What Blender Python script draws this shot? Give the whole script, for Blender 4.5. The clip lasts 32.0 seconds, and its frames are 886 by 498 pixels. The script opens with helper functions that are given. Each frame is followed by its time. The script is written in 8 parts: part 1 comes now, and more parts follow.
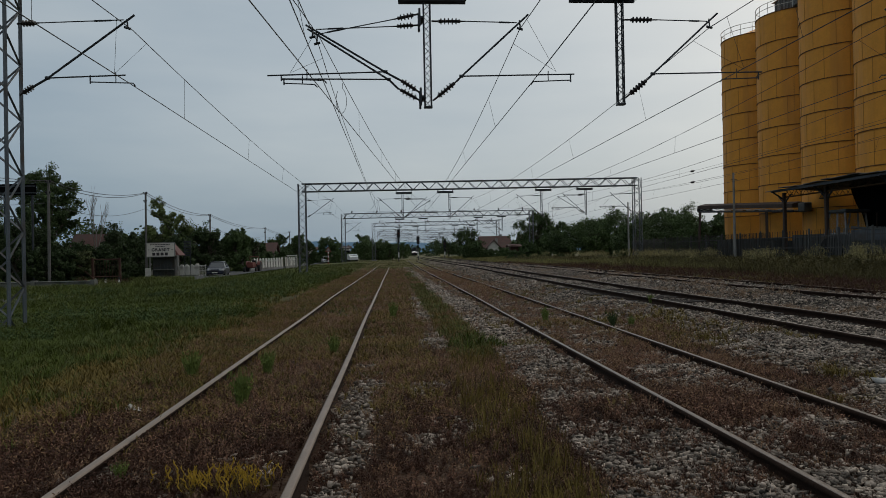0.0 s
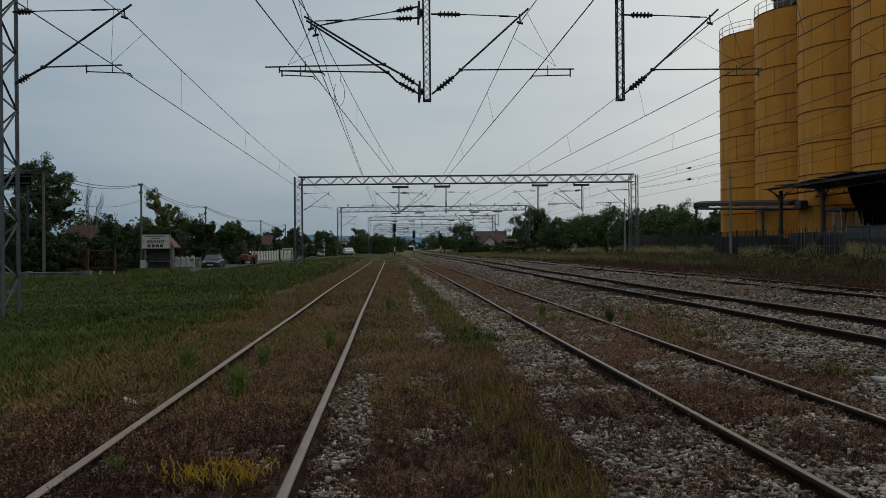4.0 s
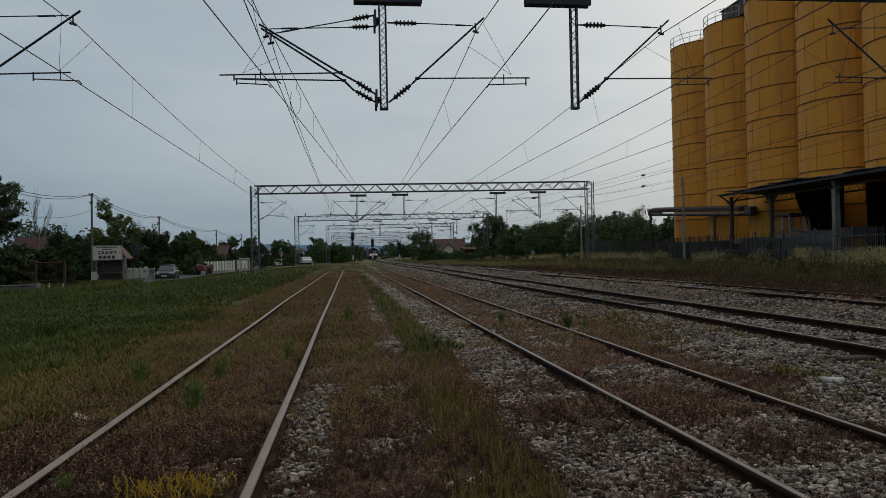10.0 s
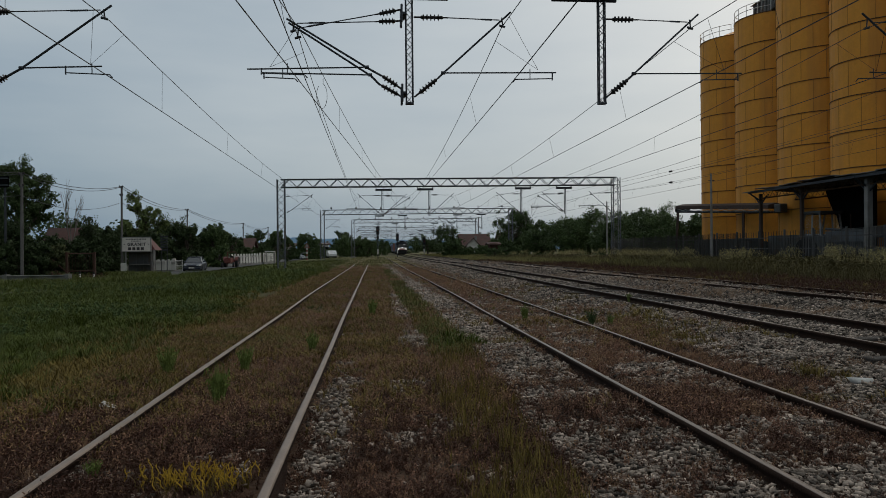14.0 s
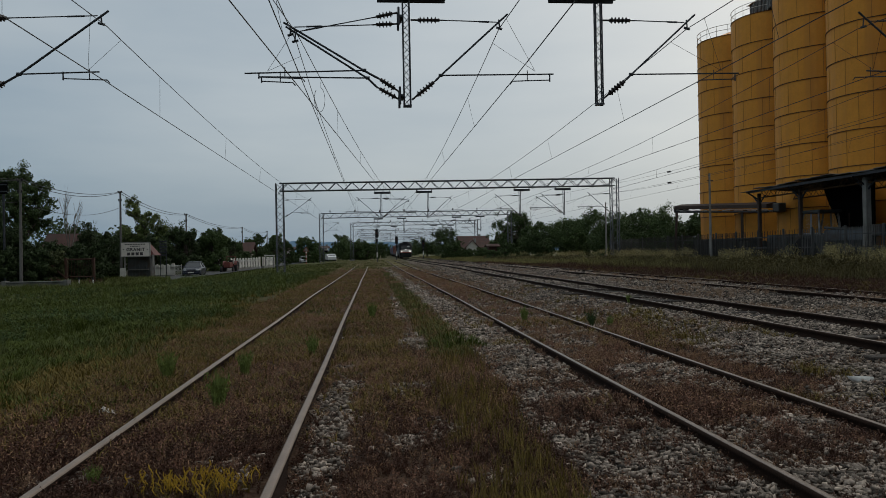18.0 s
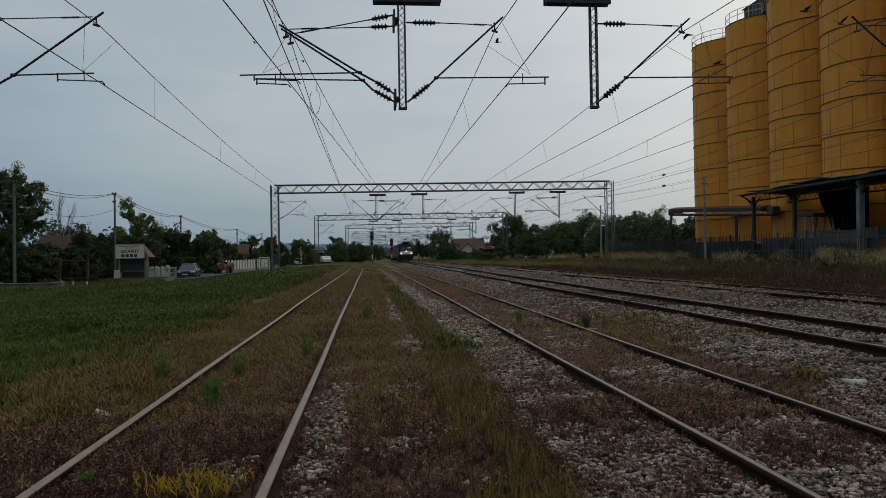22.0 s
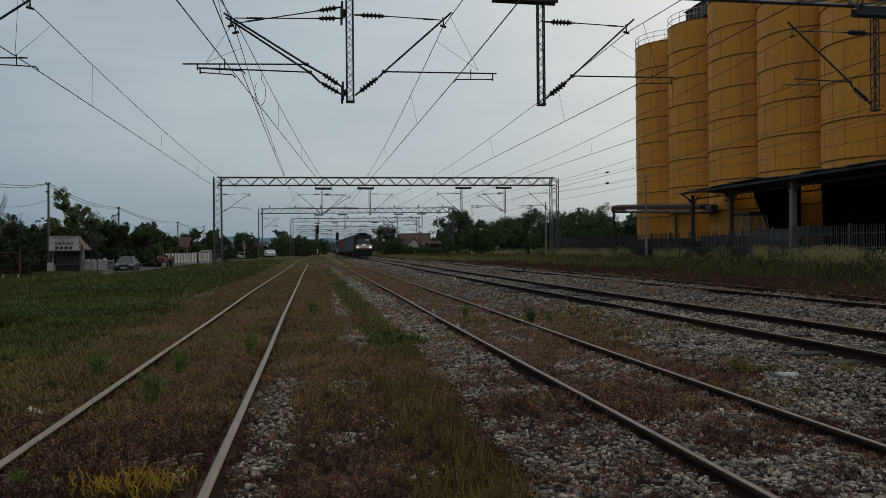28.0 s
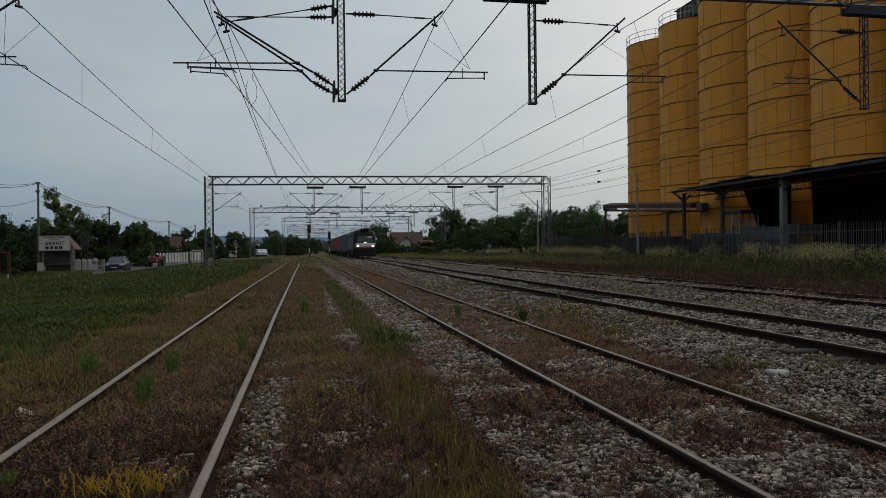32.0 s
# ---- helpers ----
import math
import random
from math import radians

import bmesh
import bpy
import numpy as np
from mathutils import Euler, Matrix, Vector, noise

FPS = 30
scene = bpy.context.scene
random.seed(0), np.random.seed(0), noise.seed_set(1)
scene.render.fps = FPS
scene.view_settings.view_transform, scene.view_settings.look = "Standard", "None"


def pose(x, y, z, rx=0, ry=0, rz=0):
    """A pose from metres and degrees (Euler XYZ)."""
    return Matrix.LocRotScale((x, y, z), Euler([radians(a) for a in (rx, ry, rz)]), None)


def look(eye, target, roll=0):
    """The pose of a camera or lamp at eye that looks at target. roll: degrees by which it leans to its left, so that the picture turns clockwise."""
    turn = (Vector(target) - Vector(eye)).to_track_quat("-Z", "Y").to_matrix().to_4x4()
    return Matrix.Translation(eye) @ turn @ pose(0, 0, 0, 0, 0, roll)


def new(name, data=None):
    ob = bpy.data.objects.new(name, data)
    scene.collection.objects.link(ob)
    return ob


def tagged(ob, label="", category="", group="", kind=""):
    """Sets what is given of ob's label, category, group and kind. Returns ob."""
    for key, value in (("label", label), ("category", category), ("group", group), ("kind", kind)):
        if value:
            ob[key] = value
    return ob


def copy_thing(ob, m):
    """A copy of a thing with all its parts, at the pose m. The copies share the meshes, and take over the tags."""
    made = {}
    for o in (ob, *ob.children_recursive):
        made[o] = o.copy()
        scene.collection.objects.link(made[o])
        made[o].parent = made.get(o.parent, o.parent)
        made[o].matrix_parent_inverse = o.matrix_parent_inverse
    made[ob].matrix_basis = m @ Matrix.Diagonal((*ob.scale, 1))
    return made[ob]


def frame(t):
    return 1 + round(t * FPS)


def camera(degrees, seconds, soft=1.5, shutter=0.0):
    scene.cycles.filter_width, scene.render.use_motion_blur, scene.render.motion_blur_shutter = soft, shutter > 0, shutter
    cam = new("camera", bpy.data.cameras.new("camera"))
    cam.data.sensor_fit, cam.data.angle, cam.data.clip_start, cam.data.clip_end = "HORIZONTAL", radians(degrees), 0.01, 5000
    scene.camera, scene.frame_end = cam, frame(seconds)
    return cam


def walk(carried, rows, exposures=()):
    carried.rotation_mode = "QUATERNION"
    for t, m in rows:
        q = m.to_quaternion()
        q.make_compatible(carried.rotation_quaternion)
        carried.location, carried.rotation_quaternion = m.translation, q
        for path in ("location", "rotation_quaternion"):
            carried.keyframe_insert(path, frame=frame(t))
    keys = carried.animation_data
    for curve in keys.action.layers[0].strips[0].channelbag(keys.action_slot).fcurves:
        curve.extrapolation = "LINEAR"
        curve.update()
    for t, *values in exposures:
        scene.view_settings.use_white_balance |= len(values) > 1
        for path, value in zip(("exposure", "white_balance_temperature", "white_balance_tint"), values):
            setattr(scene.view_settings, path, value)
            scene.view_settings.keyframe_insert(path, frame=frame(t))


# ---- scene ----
cam = camera(61.61, 32.0, soft=0.77)

# seconds, place, then yaw, pitch and roll in degrees
PATH = [
    (0, 0.021, -0.056, 1.505, -3.71, 0.26, 1.07),
    (0.5, 0.015, -0.046, 1.504, -3.66, 0.51, 0.99),
    (1, 0.009, -0.031, 1.502, -3.99, 0.32, 1.08),
    (1.5, 0.003, -0.015, 1.501, -3.86, -0.12, 0.85),
    (2, -0.001, -0.003, 1.500, -4.47, -0.12, 0.96),
    (2.5, -0.003, 0.004, 1.500, -4.24, -0.16, 0.85),
    (4.5, -0.017, 0.010, 1.502, -4.12, -0.16, 0.43),
    (5, -0.016, 0.007, 1.502, -4.67, -0.10, 0.39),
    (5.5, -0.015, 0.005, 1.503, -5.71, 0.12, 0.37),
    (6, -0.015, 0.003, 1.503, -6.03, 0.28, 0.40),
    (6.5, -0.014, 0.002, 1.502, -6.15, 0.22, 0.35),
    (7, -0.014, 0.002, 1.501, -6.55, 0.21, 0.53),
    (7.5, -0.015, 0.002, 1.500, -7.04, 0.19, 0.60),
    (8, -0.015, 0.004, 1.500, -7.07, 0.10, 0.41),
    (8.5, -0.015, 0.007, 1.501, -7.65, -0.15, 0.36),
    (9, -0.013, 0.010, 1.502, -8.20, -0.55, 0.20),
    (9.5, -0.010, 0.008, 1.502, -7.38, -0.46, 0.56),
    (10, -0.008, 0.005, 1.502, -7.22, 0.41, 1.11),
    (10.5, -0.007, 0.001, 1.501, -6.48, 0.45, 0.71),
    (11, -0.006, -0.001, 1.500, -5.84, 0.38, 0.34),
    (11.5, -0.005, -0.000, 1.499, -5.90, 0.25, 0.42),
    (12, -0.003, 0.000, 1.499, -6.01, 0.11, 0.46),
    (12.5, -0.001, 0.001, 1.500, -5.97, 0.10, 0.45),
    (13, 0.001, 0.001, 1.500, -5.70, 0.16, 0.53),
    (13.5, 0.003, -0.000, 1.501, -5.51, 0.13, 0.60),
    (14, 0.004, -0.001, 1.501, -5.31, 0.04, 0.53),
    (14.5, 0.005, -0.000, 1.501, -5.45, -0.01, 0.72),
    (16.5, 0.006, -0.001, 1.502, -5.30, 0.17, 0.87),
    (17, 0.006, 0.000, 1.502, -5.37, 0.17, 0.87),
    (17.5, 0.007, 0.001, 1.501, -5.46, 0.20, 1.03),
    (18, 0.008, 0.001, 1.501, -5.37, 0.22, 1.06),
    (18.5, 0.008, -0.000, 1.502, -5.34, 0.26, 1.03),
    (19, 0.008, -0.002, 1.502, -5.47, 0.28, 1.19),
    (19.5, 0.007, -0.004, 1.503, -5.47, 0.30, 1.10),
    (20, 0.005, -0.007, 1.503, -5.32, 0.37, 0.90),
    (20.5, 0.004, -0.008, 1.502, -5.15, 0.41, 0.93),
    (21, 0.005, -0.009, 1.501, -4.87, 0.68, 0.76),
    (21.5, 0.008, -0.007, 1.500, -5.32, 0.53, 0.96),
    (22, 0.009, -0.004, 1.500, -5.75, 0.40, 0.94),
    (22.5, 0.009, -0.001, 1.499, -6.89, 0.30, 0.82),
    (23, 0.007, 0.001, 1.500, -8.06, 0.22, 0.76),
    (23.5, 0.004, -0.000, 1.501, -9.74, 0.13, 0.75),
    (24, 0.003, -0.001, 1.502, -9.91, 0.11, 0.54),
    (24.5, 0.003, -0.001, 1.502, -9.98, 0.03, 0.95),
    (25, 0.003, -0.000, 1.502, -9.88, -0.00, 1.01),
    (25.5, 0.002, -0.000, 1.502, -9.69, 0.08, 0.71),
    (27.5, -0.008, 0.009, 1.501, -9.82, -0.01, 0.60),
    (28, -0.008, 0.008, 1.501, -9.90, -0.05, 0.51),
    (28.5, -0.008, 0.007, 1.502, -10.04, -0.08, 0.55),
    (29, -0.008, 0.007, 1.502, -9.99, -0.10, 0.54),
    (29.5, -0.007, 0.007, 1.502, -10.11, -0.13, 0.69),
    (30, -0.006, 0.007, 1.502, -9.95, -0.14, 0.64),
    (30.5, -0.004, 0.006, 1.503, -10.05, -0.15, 0.69),
    (31, -0.004, 0.005, 1.503, -10.64, -0.21, 0.92),
    (31.5, -0.004, 0.004, 1.503, -10.60, -0.09, 0.76),
    (32, -0.005, 0.004, 1.503, -10.50, -0.15, 0.67),
]
walk(cam, [(t, pose(x, y, z, 90, 0, yaw) @ pose(0, 0, 0, pitch) @ pose(0, 0, 0, 0, 0, -roll)) for t, x, y, z, yaw, pitch, roll in PATH])

# ---- world and light: an overcast evening ----
world = bpy.data.worlds.new("overcast_sky")
scene.world = world
world.use_nodes = True
wn, wl = world.node_tree.nodes, world.node_tree.links
wn.clear()
w_out = wn.new("ShaderNodeOutputWorld")
w_bg = wn.new("ShaderNodeBackground")
w_sky = wn.new("ShaderNodeTexSky")
w_sky.sky_type, w_sky.sun_disc = "NISHITA", False
w_sky.sun_elevation, w_sky.sun_rotation = radians(35), radians(40)
w_sky.air_density, w_sky.dust_density, w_sky.ozone_density = 1.0, 4.0, 1.0
w_co = wn.new("ShaderNodeTexCoord")
w_map = wn.new("ShaderNodeMapping")
w_map.inputs["Scale"].default_value = (1.0, 1.0, 4.5)
w_noise = wn.new("ShaderNodeTexNoise")
w_noise.inputs["Scale"].default_value, w_noise.inputs["Detail"].default_value = 1.6, 5.0
w_ramp = wn.new("ShaderNodeValToRGB")
w_ramp.color_ramp.elements[0].position, w_ramp.color_ramp.elements[0].color = 0.2, (2.08, 2.98, 3.82, 1)
w_ramp.color_ramp.elements[1].position, w_ramp.color_ramp.elements[1].color = 0.8, (5.3, 5.8, 5.95, 1)
w_mix = wn.new("ShaderNodeMixRGB")
w_mix.inputs[0].default_value = 0.86
wl.new(w_co.outputs["Generated"], w_map.inputs["Vector"])
wl.new(w_map.outputs["Vector"], w_noise.inputs["Vector"])
w_sep = wn.new("ShaderNodeSeparateXYZ")
wl.new(w_co.outputs["Generated"], w_sep.inputs[0])


def w_madd(src, k, add):
    n = wn.new("ShaderNodeMath")
    n.operation = "MULTIPLY_ADD"
    wl.new(src, n.inputs[0])
    n.inputs[1].default_value = k
    if isinstance(add, float):
        n.inputs[2].default_value = add
    else:
        wl.new(add, n.inputs[2])
    return n.outputs[0]


# the cloud sheet is thinner, and so brighter, overhead and towards the right
w_fac = w_madd(w_noise.outputs["Fac"], 0.75, w_madd(w_sep.outputs["X"], 0.29, w_madd(w_sep.outputs["Z"], 1.05, -0.08)))
wl.new(w_fac, w_ramp.inputs["Fac"])
wl.new(w_sky.outputs["Color"], w_mix.inputs[1])
wl.new(w_ramp.outputs["Color"], w_mix.inputs[2])
wl.new(w_mix.outputs["Color"], w_bg.inputs["Color"])
w_bg.inputs["Strength"].default_value = 0.10
wl.new(w_bg.outputs["Background"], w_out.inputs["Surface"])

sun_data = bpy.data.lights.new("sun", "SUN")
sun_data.energy, sun_data.angle, sun_data.color = 0.5, radians(40), (1.0, 0.95, 0.88)
sun = new("sun", sun_data)
sun.matrix_world = look((50, 60, 70), (0, 0, 0))
scene.view_settings.exposure = 0.0


# ---- materials ----
def mat(name, a, b=None, rough=0.8, metal=0.0, scale=3.0, fine=40.0, bump=0.2, island=0.0, obj=0.0, spec=0.3, dirt=None, streak=1.0):
    """Two-scale noise between the colours a and b, with fine relief; island or obj: variation from piece to piece; dirt: a colour for blotches."""
    m = bpy.data.materials.new(name)
    m.use_nodes = True
    n, l = m.node_tree.nodes, m.node_tree.links
    p = n["Principled BSDF"]
    p.inputs["Metallic"].default_value = metal
    p.inputs["Specular IOR Level"].default_value = spec
    b = b or tuple(c * 0.65 for c in a)
    co = n.new("ShaderNodeTexCoord")
    big, small = n.new("ShaderNodeTexNoise"), n.new("ShaderNodeTexNoise")
    big.inputs["Scale"].default_value, big.inputs["Detail"].default_value = scale, 4
    small.inputs["Scale"].default_value, small.inputs["Detail"].default_value = fine, 3
    for t in (big, small):
        l.new(co.outputs["Object"], t.inputs["Vector"])
    ramp = n.new("ShaderNodeValToRGB")
    ramp.color_ramp.elements[0].position, ramp.color_ramp.elements[0].color = 0.33, (*b, 1)
    ramp.color_ramp.elements[1].position, ramp.color_ramp.elements[1].color = 0.67, (*a, 1)
    add = n.new("ShaderNodeMath")
    add.operation = "MULTIPLY_ADD"
    add.inputs[1].default_value, add.inputs[2].default_value = 0.45, 0.0
    l.new(small.outputs["Fac"], add.inputs[0])
    mix = n.new("ShaderNodeMath")
    mix.operation = "MULTIPLY_ADD"
    mix.inputs[1].default_value = 0.55
    l.new(big.outputs["Fac"], mix.inputs[0])
    l.new(add.outputs[0], mix.inputs[2])
    l.new(mix.outputs[0], ramp.inputs["Fac"])
    col = ramp.outputs["Color"]
    if island or obj:
        if island:
            src = n.new("ShaderNodeNewGeometry").outputs["Random Per Island"]
        else:
            src = n.new("ShaderNodeObjectInfo").outputs["Random"]
        k = island or obj
        mr = n.new("ShaderNodeMapRange")
        mr.inputs["To Min"].default_value, mr.inputs["To Max"].default_value = 1 - k, 1 + k
        l.new(src, mr.inputs["Value"])
        mu = n.new("ShaderNodeMixRGB")
        mu.blend_type = "MULTIPLY"
        mu.inputs[0].default_value = 1.0
        l.new(col, mu.inputs[1])
        l.new(mr.outputs["Result"], mu.inputs[2])
        col = mu.outputs["Color"]
    if dirt:
        dn = n.new("ShaderNodeTexNoise")
        dn.inputs["Scale"].default_value, dn.inputs["Detail"].default_value = scale * 0.6, 6
        mp = n.new("ShaderNodeMapping")
        mp.inputs["Scale"].default_value = (1, 1, streak)
        l.new(co.outputs["Object"], mp.inputs["Vector"])
        l.new(mp.outputs["Vector"], dn.inputs["Vector"])
        dr = n.new("ShaderNodeMapRange")
        dr.inputs["From Min"].default_value, dr.inputs["From Max"].default_value = 0.5, 0.68
        l.new(dn.outputs["Fac"], dr.inputs["Value"])
        dm = n.new("ShaderNodeMixRGB")
        l.new(dr.outputs["Result"], dm.inputs[0])
        l.new(col, dm.inputs[1])
        dm.inputs[2].default_value = (*dirt, 1)
        col = dm.outputs["Color"]
    l.new(col, p.inputs["Base Color"])
    rr = n.new("ShaderNodeMapRange")
    rr.inputs["To Min"].default_value, rr.inputs["To Max"].default_value = max(0.03, rough - 0.12), min(1, rough + 0.12)
    l.new(small.outputs["Fac"], rr.inputs["Value"])
    l.new(rr.outputs["Result"], p.inputs["Roughness"])
    if bump:
        bp = n.new("ShaderNodeBump")
        bp.inputs["Strength"].default_value, bp.inputs["Distance"].default_value = bump, 0.02
        l.new(small.outputs["Fac"], bp.inputs["Height"])
        l.new(bp.outputs["Normal"], p.inputs["Normal"])
    return m


def glow(name, colour, strength):
    m = bpy.data.materials.new(name)
    m.use_nodes = True
    p = m.node_tree.nodes["Principled BSDF"]
    p.inputs["Base Color"].default_value = (*colour, 1)
    p.inputs["Emission Color"].default_value = (*colour, 1)
    p.inputs["Emission Strength"].default_value = strength
    return m


STEEL = mat("galvanised_steel_grey_paint", (0.125, 0.138, 0.155), (0.07, 0.078, 0.09), 0.6, 0.3, 2, 30, 0.1, dirt=(0.085, 0.068, 0.055))
DARK_STEEL = mat("dark_weathered_steel", (0.045, 0.049, 0.056), (0.026, 0.028, 0.034), 0.6, 0.3, 3, 30, 0.1)
WIRE = mat("copper_wire_oxidised", (0.035, 0.036, 0.036), (0.022, 0.022, 0.023), 0.55, 0.4, 5, 20, 0.0)
INSULATOR = mat("brown_glazed_porcelain", (0.03, 0.023, 0.022), (0.018, 0.015, 0.015), 0.45, 0.0, 4, 20, 0.0, spec=0.25)
RAIL_TOP = mat("worn_rail_steel", (0.27, 0.205, 0.16), (0.17, 0.128, 0.1), 0.5, 0.25, 3, 60, 0.1)
RAIL_TOP_BROWN = mat("lightly_rusted_rail_head", (0.145, 0.116, 0.096), (0.095, 0.075, 0.062), 0.45, 0.4, 3, 60, 0.1)
RUST = mat("rusty_rail_side", (0.036, 0.020, 0.014), (0.018, 0.011, 0.008), 0.95, 0.0, 4, 60, 0.4, spec=0.1)
SLEEPER = mat("old_oak_sleeper", (0.045, 0.036, 0.03), (0.022, 0.018, 0.015), 0.9, 0.0, 2, 50, 0.6, obj=0.3)
SILO = mat("ochre_yellow_silo_paint", (0.68, 0.285, 0.03), (0.56, 0.23, 0.024), 0.6, 0.0, 1.6, 8, 0.08, dirt=(0.52, 0.215, 0.03), streak=0.12)
SILO_BAND = mat("rusty_ochre_flange", (0.13, 0.058, 0.018), (0.075, 0.035, 0.013), 0.75, 0.0, 1, 12, 0.2)
SILO_SEAM = mat("stained_weld_seam", (0.40, 0.175, 0.027), (0.30, 0.13, 0.023), 0.7, 0.0, 1, 12, 0.2)
CONCRETE = mat("weathered_concrete", (0.26, 0.25, 0.235), (0.17, 0.165, 0.155), 0.9, 0.0, 1.5, 25, 0.3, dirt=(0.12, 0.115, 0.10))
OLD_CONCRETE = mat("blackened_old_concrete", (0.15, 0.148, 0.135), (0.085, 0.083, 0.075), 0.95, 0.0, 1.5, 25, 0.3, dirt=(0.055, 0.06, 0.045))
PALE = mat("whitewashed_concrete", (0.60, 0.57, 0.53), (0.44, 0.42, 0.39), 0.85, 0.0, 2, 20, 0.2)
ASPHALT = mat("road_asphalt", (0.06, 0.06, 0.06), (0.045, 0.045, 0.047), 0.9, 0.0, 0.6, 40, 0.3)
ROOF_TILE = mat("red_clay_roof", (0.09, 0.044, 0.036), (0.058, 0.031, 0.026), 0.85, 0.0, 1.2, 9, 0.4, dirt=(0.06, 0.04, 0.034))
PLASTER = mat("grey_cream_plaster", (0.42, 0.38, 0.32), (0.33, 0.30, 0.26), 0.9, 0.0, 0.7, 12, 0.1)
BLACK_SHEET = mat("near_black_sheet", (0.008, 0.008, 0.008), (0.004, 0.004, 0.004), 0.95, 0.0, 1, 14, 0.3, spec=0.0)
TIN = mat("corrugated_sheet_old", (0.19, 0.185, 0.18), (0.09, 0.086, 0.083), 0.65, 0.2, 1, 14, 0.15, obj=0.4, dirt=(0.09, 0.06, 0.045))
WOODPOLE = mat("grey_timber_pole", (0.14, 0.13, 0.122), (0.085, 0.08, 0.075), 0.9, 0.0, 2, 40, 0.4)
BARK = mat("tree_bark", (0.09, 0.07, 0.055), (0.05, 0.04, 0.032), 0.95, 0.0, 3, 25, 0.7)
BAREWOOD = mat("bleached_dead_wood", (0.20, 0.18, 0.16), (0.12, 0.105, 0.095), 0.9, 0.0, 3, 25, 0.4)
STONE = mat("limestone_ballast", (0.375, 0.305, 0.247), (0.09, 0.07, 0.056), 0.92, 0.0, 3, 40, 0.3, island=0.88)
GLASSY = mat("dark_window_glass", (0.012, 0.014, 0.016), (0.008, 0.01, 0.012), 0.15, 0.0, 1, 5, 0.0, spec=0.25)
# the blue of the air before the far hills is put into their colour
HILL = mat("far_wooded_hill_haze_in_colour", (0.125, 0.20, 0.275), (0.105, 0.175, 0.25), 1.0, 0.0, 0.004, 0.03, 0.0, spec=0.0)


def leaf_mat(name, a, b, island=0.5):
    m = mat(name, a, b, 0.75, 0.0, 0.35, 2.0, 0.0, island=island, spec=0.15)
    m.node_tree.nodes["Principled BSDF"].inputs["Subsurface Weight"].default_value = 0.0
    return m


# less yellow: some of the distance haze is put into this green
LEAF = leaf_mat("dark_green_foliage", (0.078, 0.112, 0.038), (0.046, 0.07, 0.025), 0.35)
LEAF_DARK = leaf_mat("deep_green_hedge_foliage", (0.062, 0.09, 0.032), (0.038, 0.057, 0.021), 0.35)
# the shade inside dense bushes is put into this darker leaf green
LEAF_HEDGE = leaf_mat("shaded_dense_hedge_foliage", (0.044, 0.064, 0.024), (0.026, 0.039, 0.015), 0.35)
LEAF_PALE = leaf_mat("fresh_yellow_green_foliage", (0.12, 0.148, 0.048), (0.072, 0.094, 0.03))
LEAF_OLIVE = leaf_mat("dry_olive_foliage", (0.075, 0.085, 0.032), (0.045, 0.055, 0.022))
GRASS = leaf_mat("meadow_grass_green", (0.079, 0.099, 0.015), (0.05, 0.066, 0.01), 0.22)
GRASS_SOFT = leaf_mat("soft_yellow_green_grass", (0.118, 0.126, 0.033), (0.07, 0.08, 0.021), 0.3)
GRASS_STRAW = leaf_mat("bleached_straw_grass", (0.135, 0.112, 0.045), (0.068, 0.06, 0.025), 0.35)
GRASS_TALL = leaf_mat("tall_dull_green_grass", (0.1, 0.08, 0.031), (0.055, 0.047, 0.018), 0.35)
GRASS_OLIVE = leaf_mat("olive_track_grass", (0.195, 0.138, 0.036), (0.108, 0.079, 0.021), 0.35)
GRASS_FAR = leaf_mat("pale_olive_field_grass", (0.22, 0.195, 0.072), (0.14, 0.128, 0.048), 0.4)
WEED_RED = leaf_mat("reddish_brown_dry_weed", (0.285, 0.155, 0.104), (0.165, 0.09, 0.06), 0.5)
# purple-brown weed that also carries the lens falloff of the lower picture
WEED_DARK = leaf_mat("purple_brown_weed_with_lens_falloff", (0.09, 0.042, 0.027), (0.048, 0.0235, 0.0155), 0.55)
WEED_RUSSET = leaf_mat("russet_orange_dry_weed", (0.31, 0.183, 0.104), (0.19, 0.112, 0.064), 0.45)
WEED_BROWN = leaf_mat("withered_brown_weed", (0.35, 0.228, 0.148), (0.2, 0.13, 0.085), 0.5)
FLOWER_YELLOW = leaf_mat("yellow_flower_heads", (0.46, 0.28, 0.03), (0.27, 0.17, 0.02), 0.3)


# ---- mesh helpers ----
def part(name, bm, material, parent=None, label="", smooth=False):
    me = bpy.data.meshes.new(name)
    bm.to_mesh(me)
    bm.free()
    for m in material if isinstance(material, (list, tuple)) else (material,):
        me.materials.append(m)
    if smooth:
        me.shade_smooth()
    ob = new(name, me)
    if parent:
        ob.parent = parent
    if label:
        ob["label"] = label
    return ob


def arr_mesh(name, verts, faces, material, parent=None, smooth=False):
    me = bpy.data.meshes.new(name)
    v, f = np.asarray(verts, np.float32), np.asarray(faces, np.int32)
    k = f.shape[1]
    me.vertices.add(len(v))
    me.vertices.foreach_set("co", v.ravel())
    me.loops.add(f.size)
    me.loops.foreach_set("vertex_index", f.ravel())
    me.polygons.add(len(f))
    me.polygons.foreach_set("loop_start", np.arange(0, f.size, k, dtype=np.int32))
    me.polygons.foreach_set("loop_total", np.full(len(f), k, np.int32))
    me.materials.append(material)
    me.update(calc_edges=True)
    if smooth:
        me.shade_smooth()
    ob = new(name, me)
    if parent:
        ob.parent = parent
    return ob


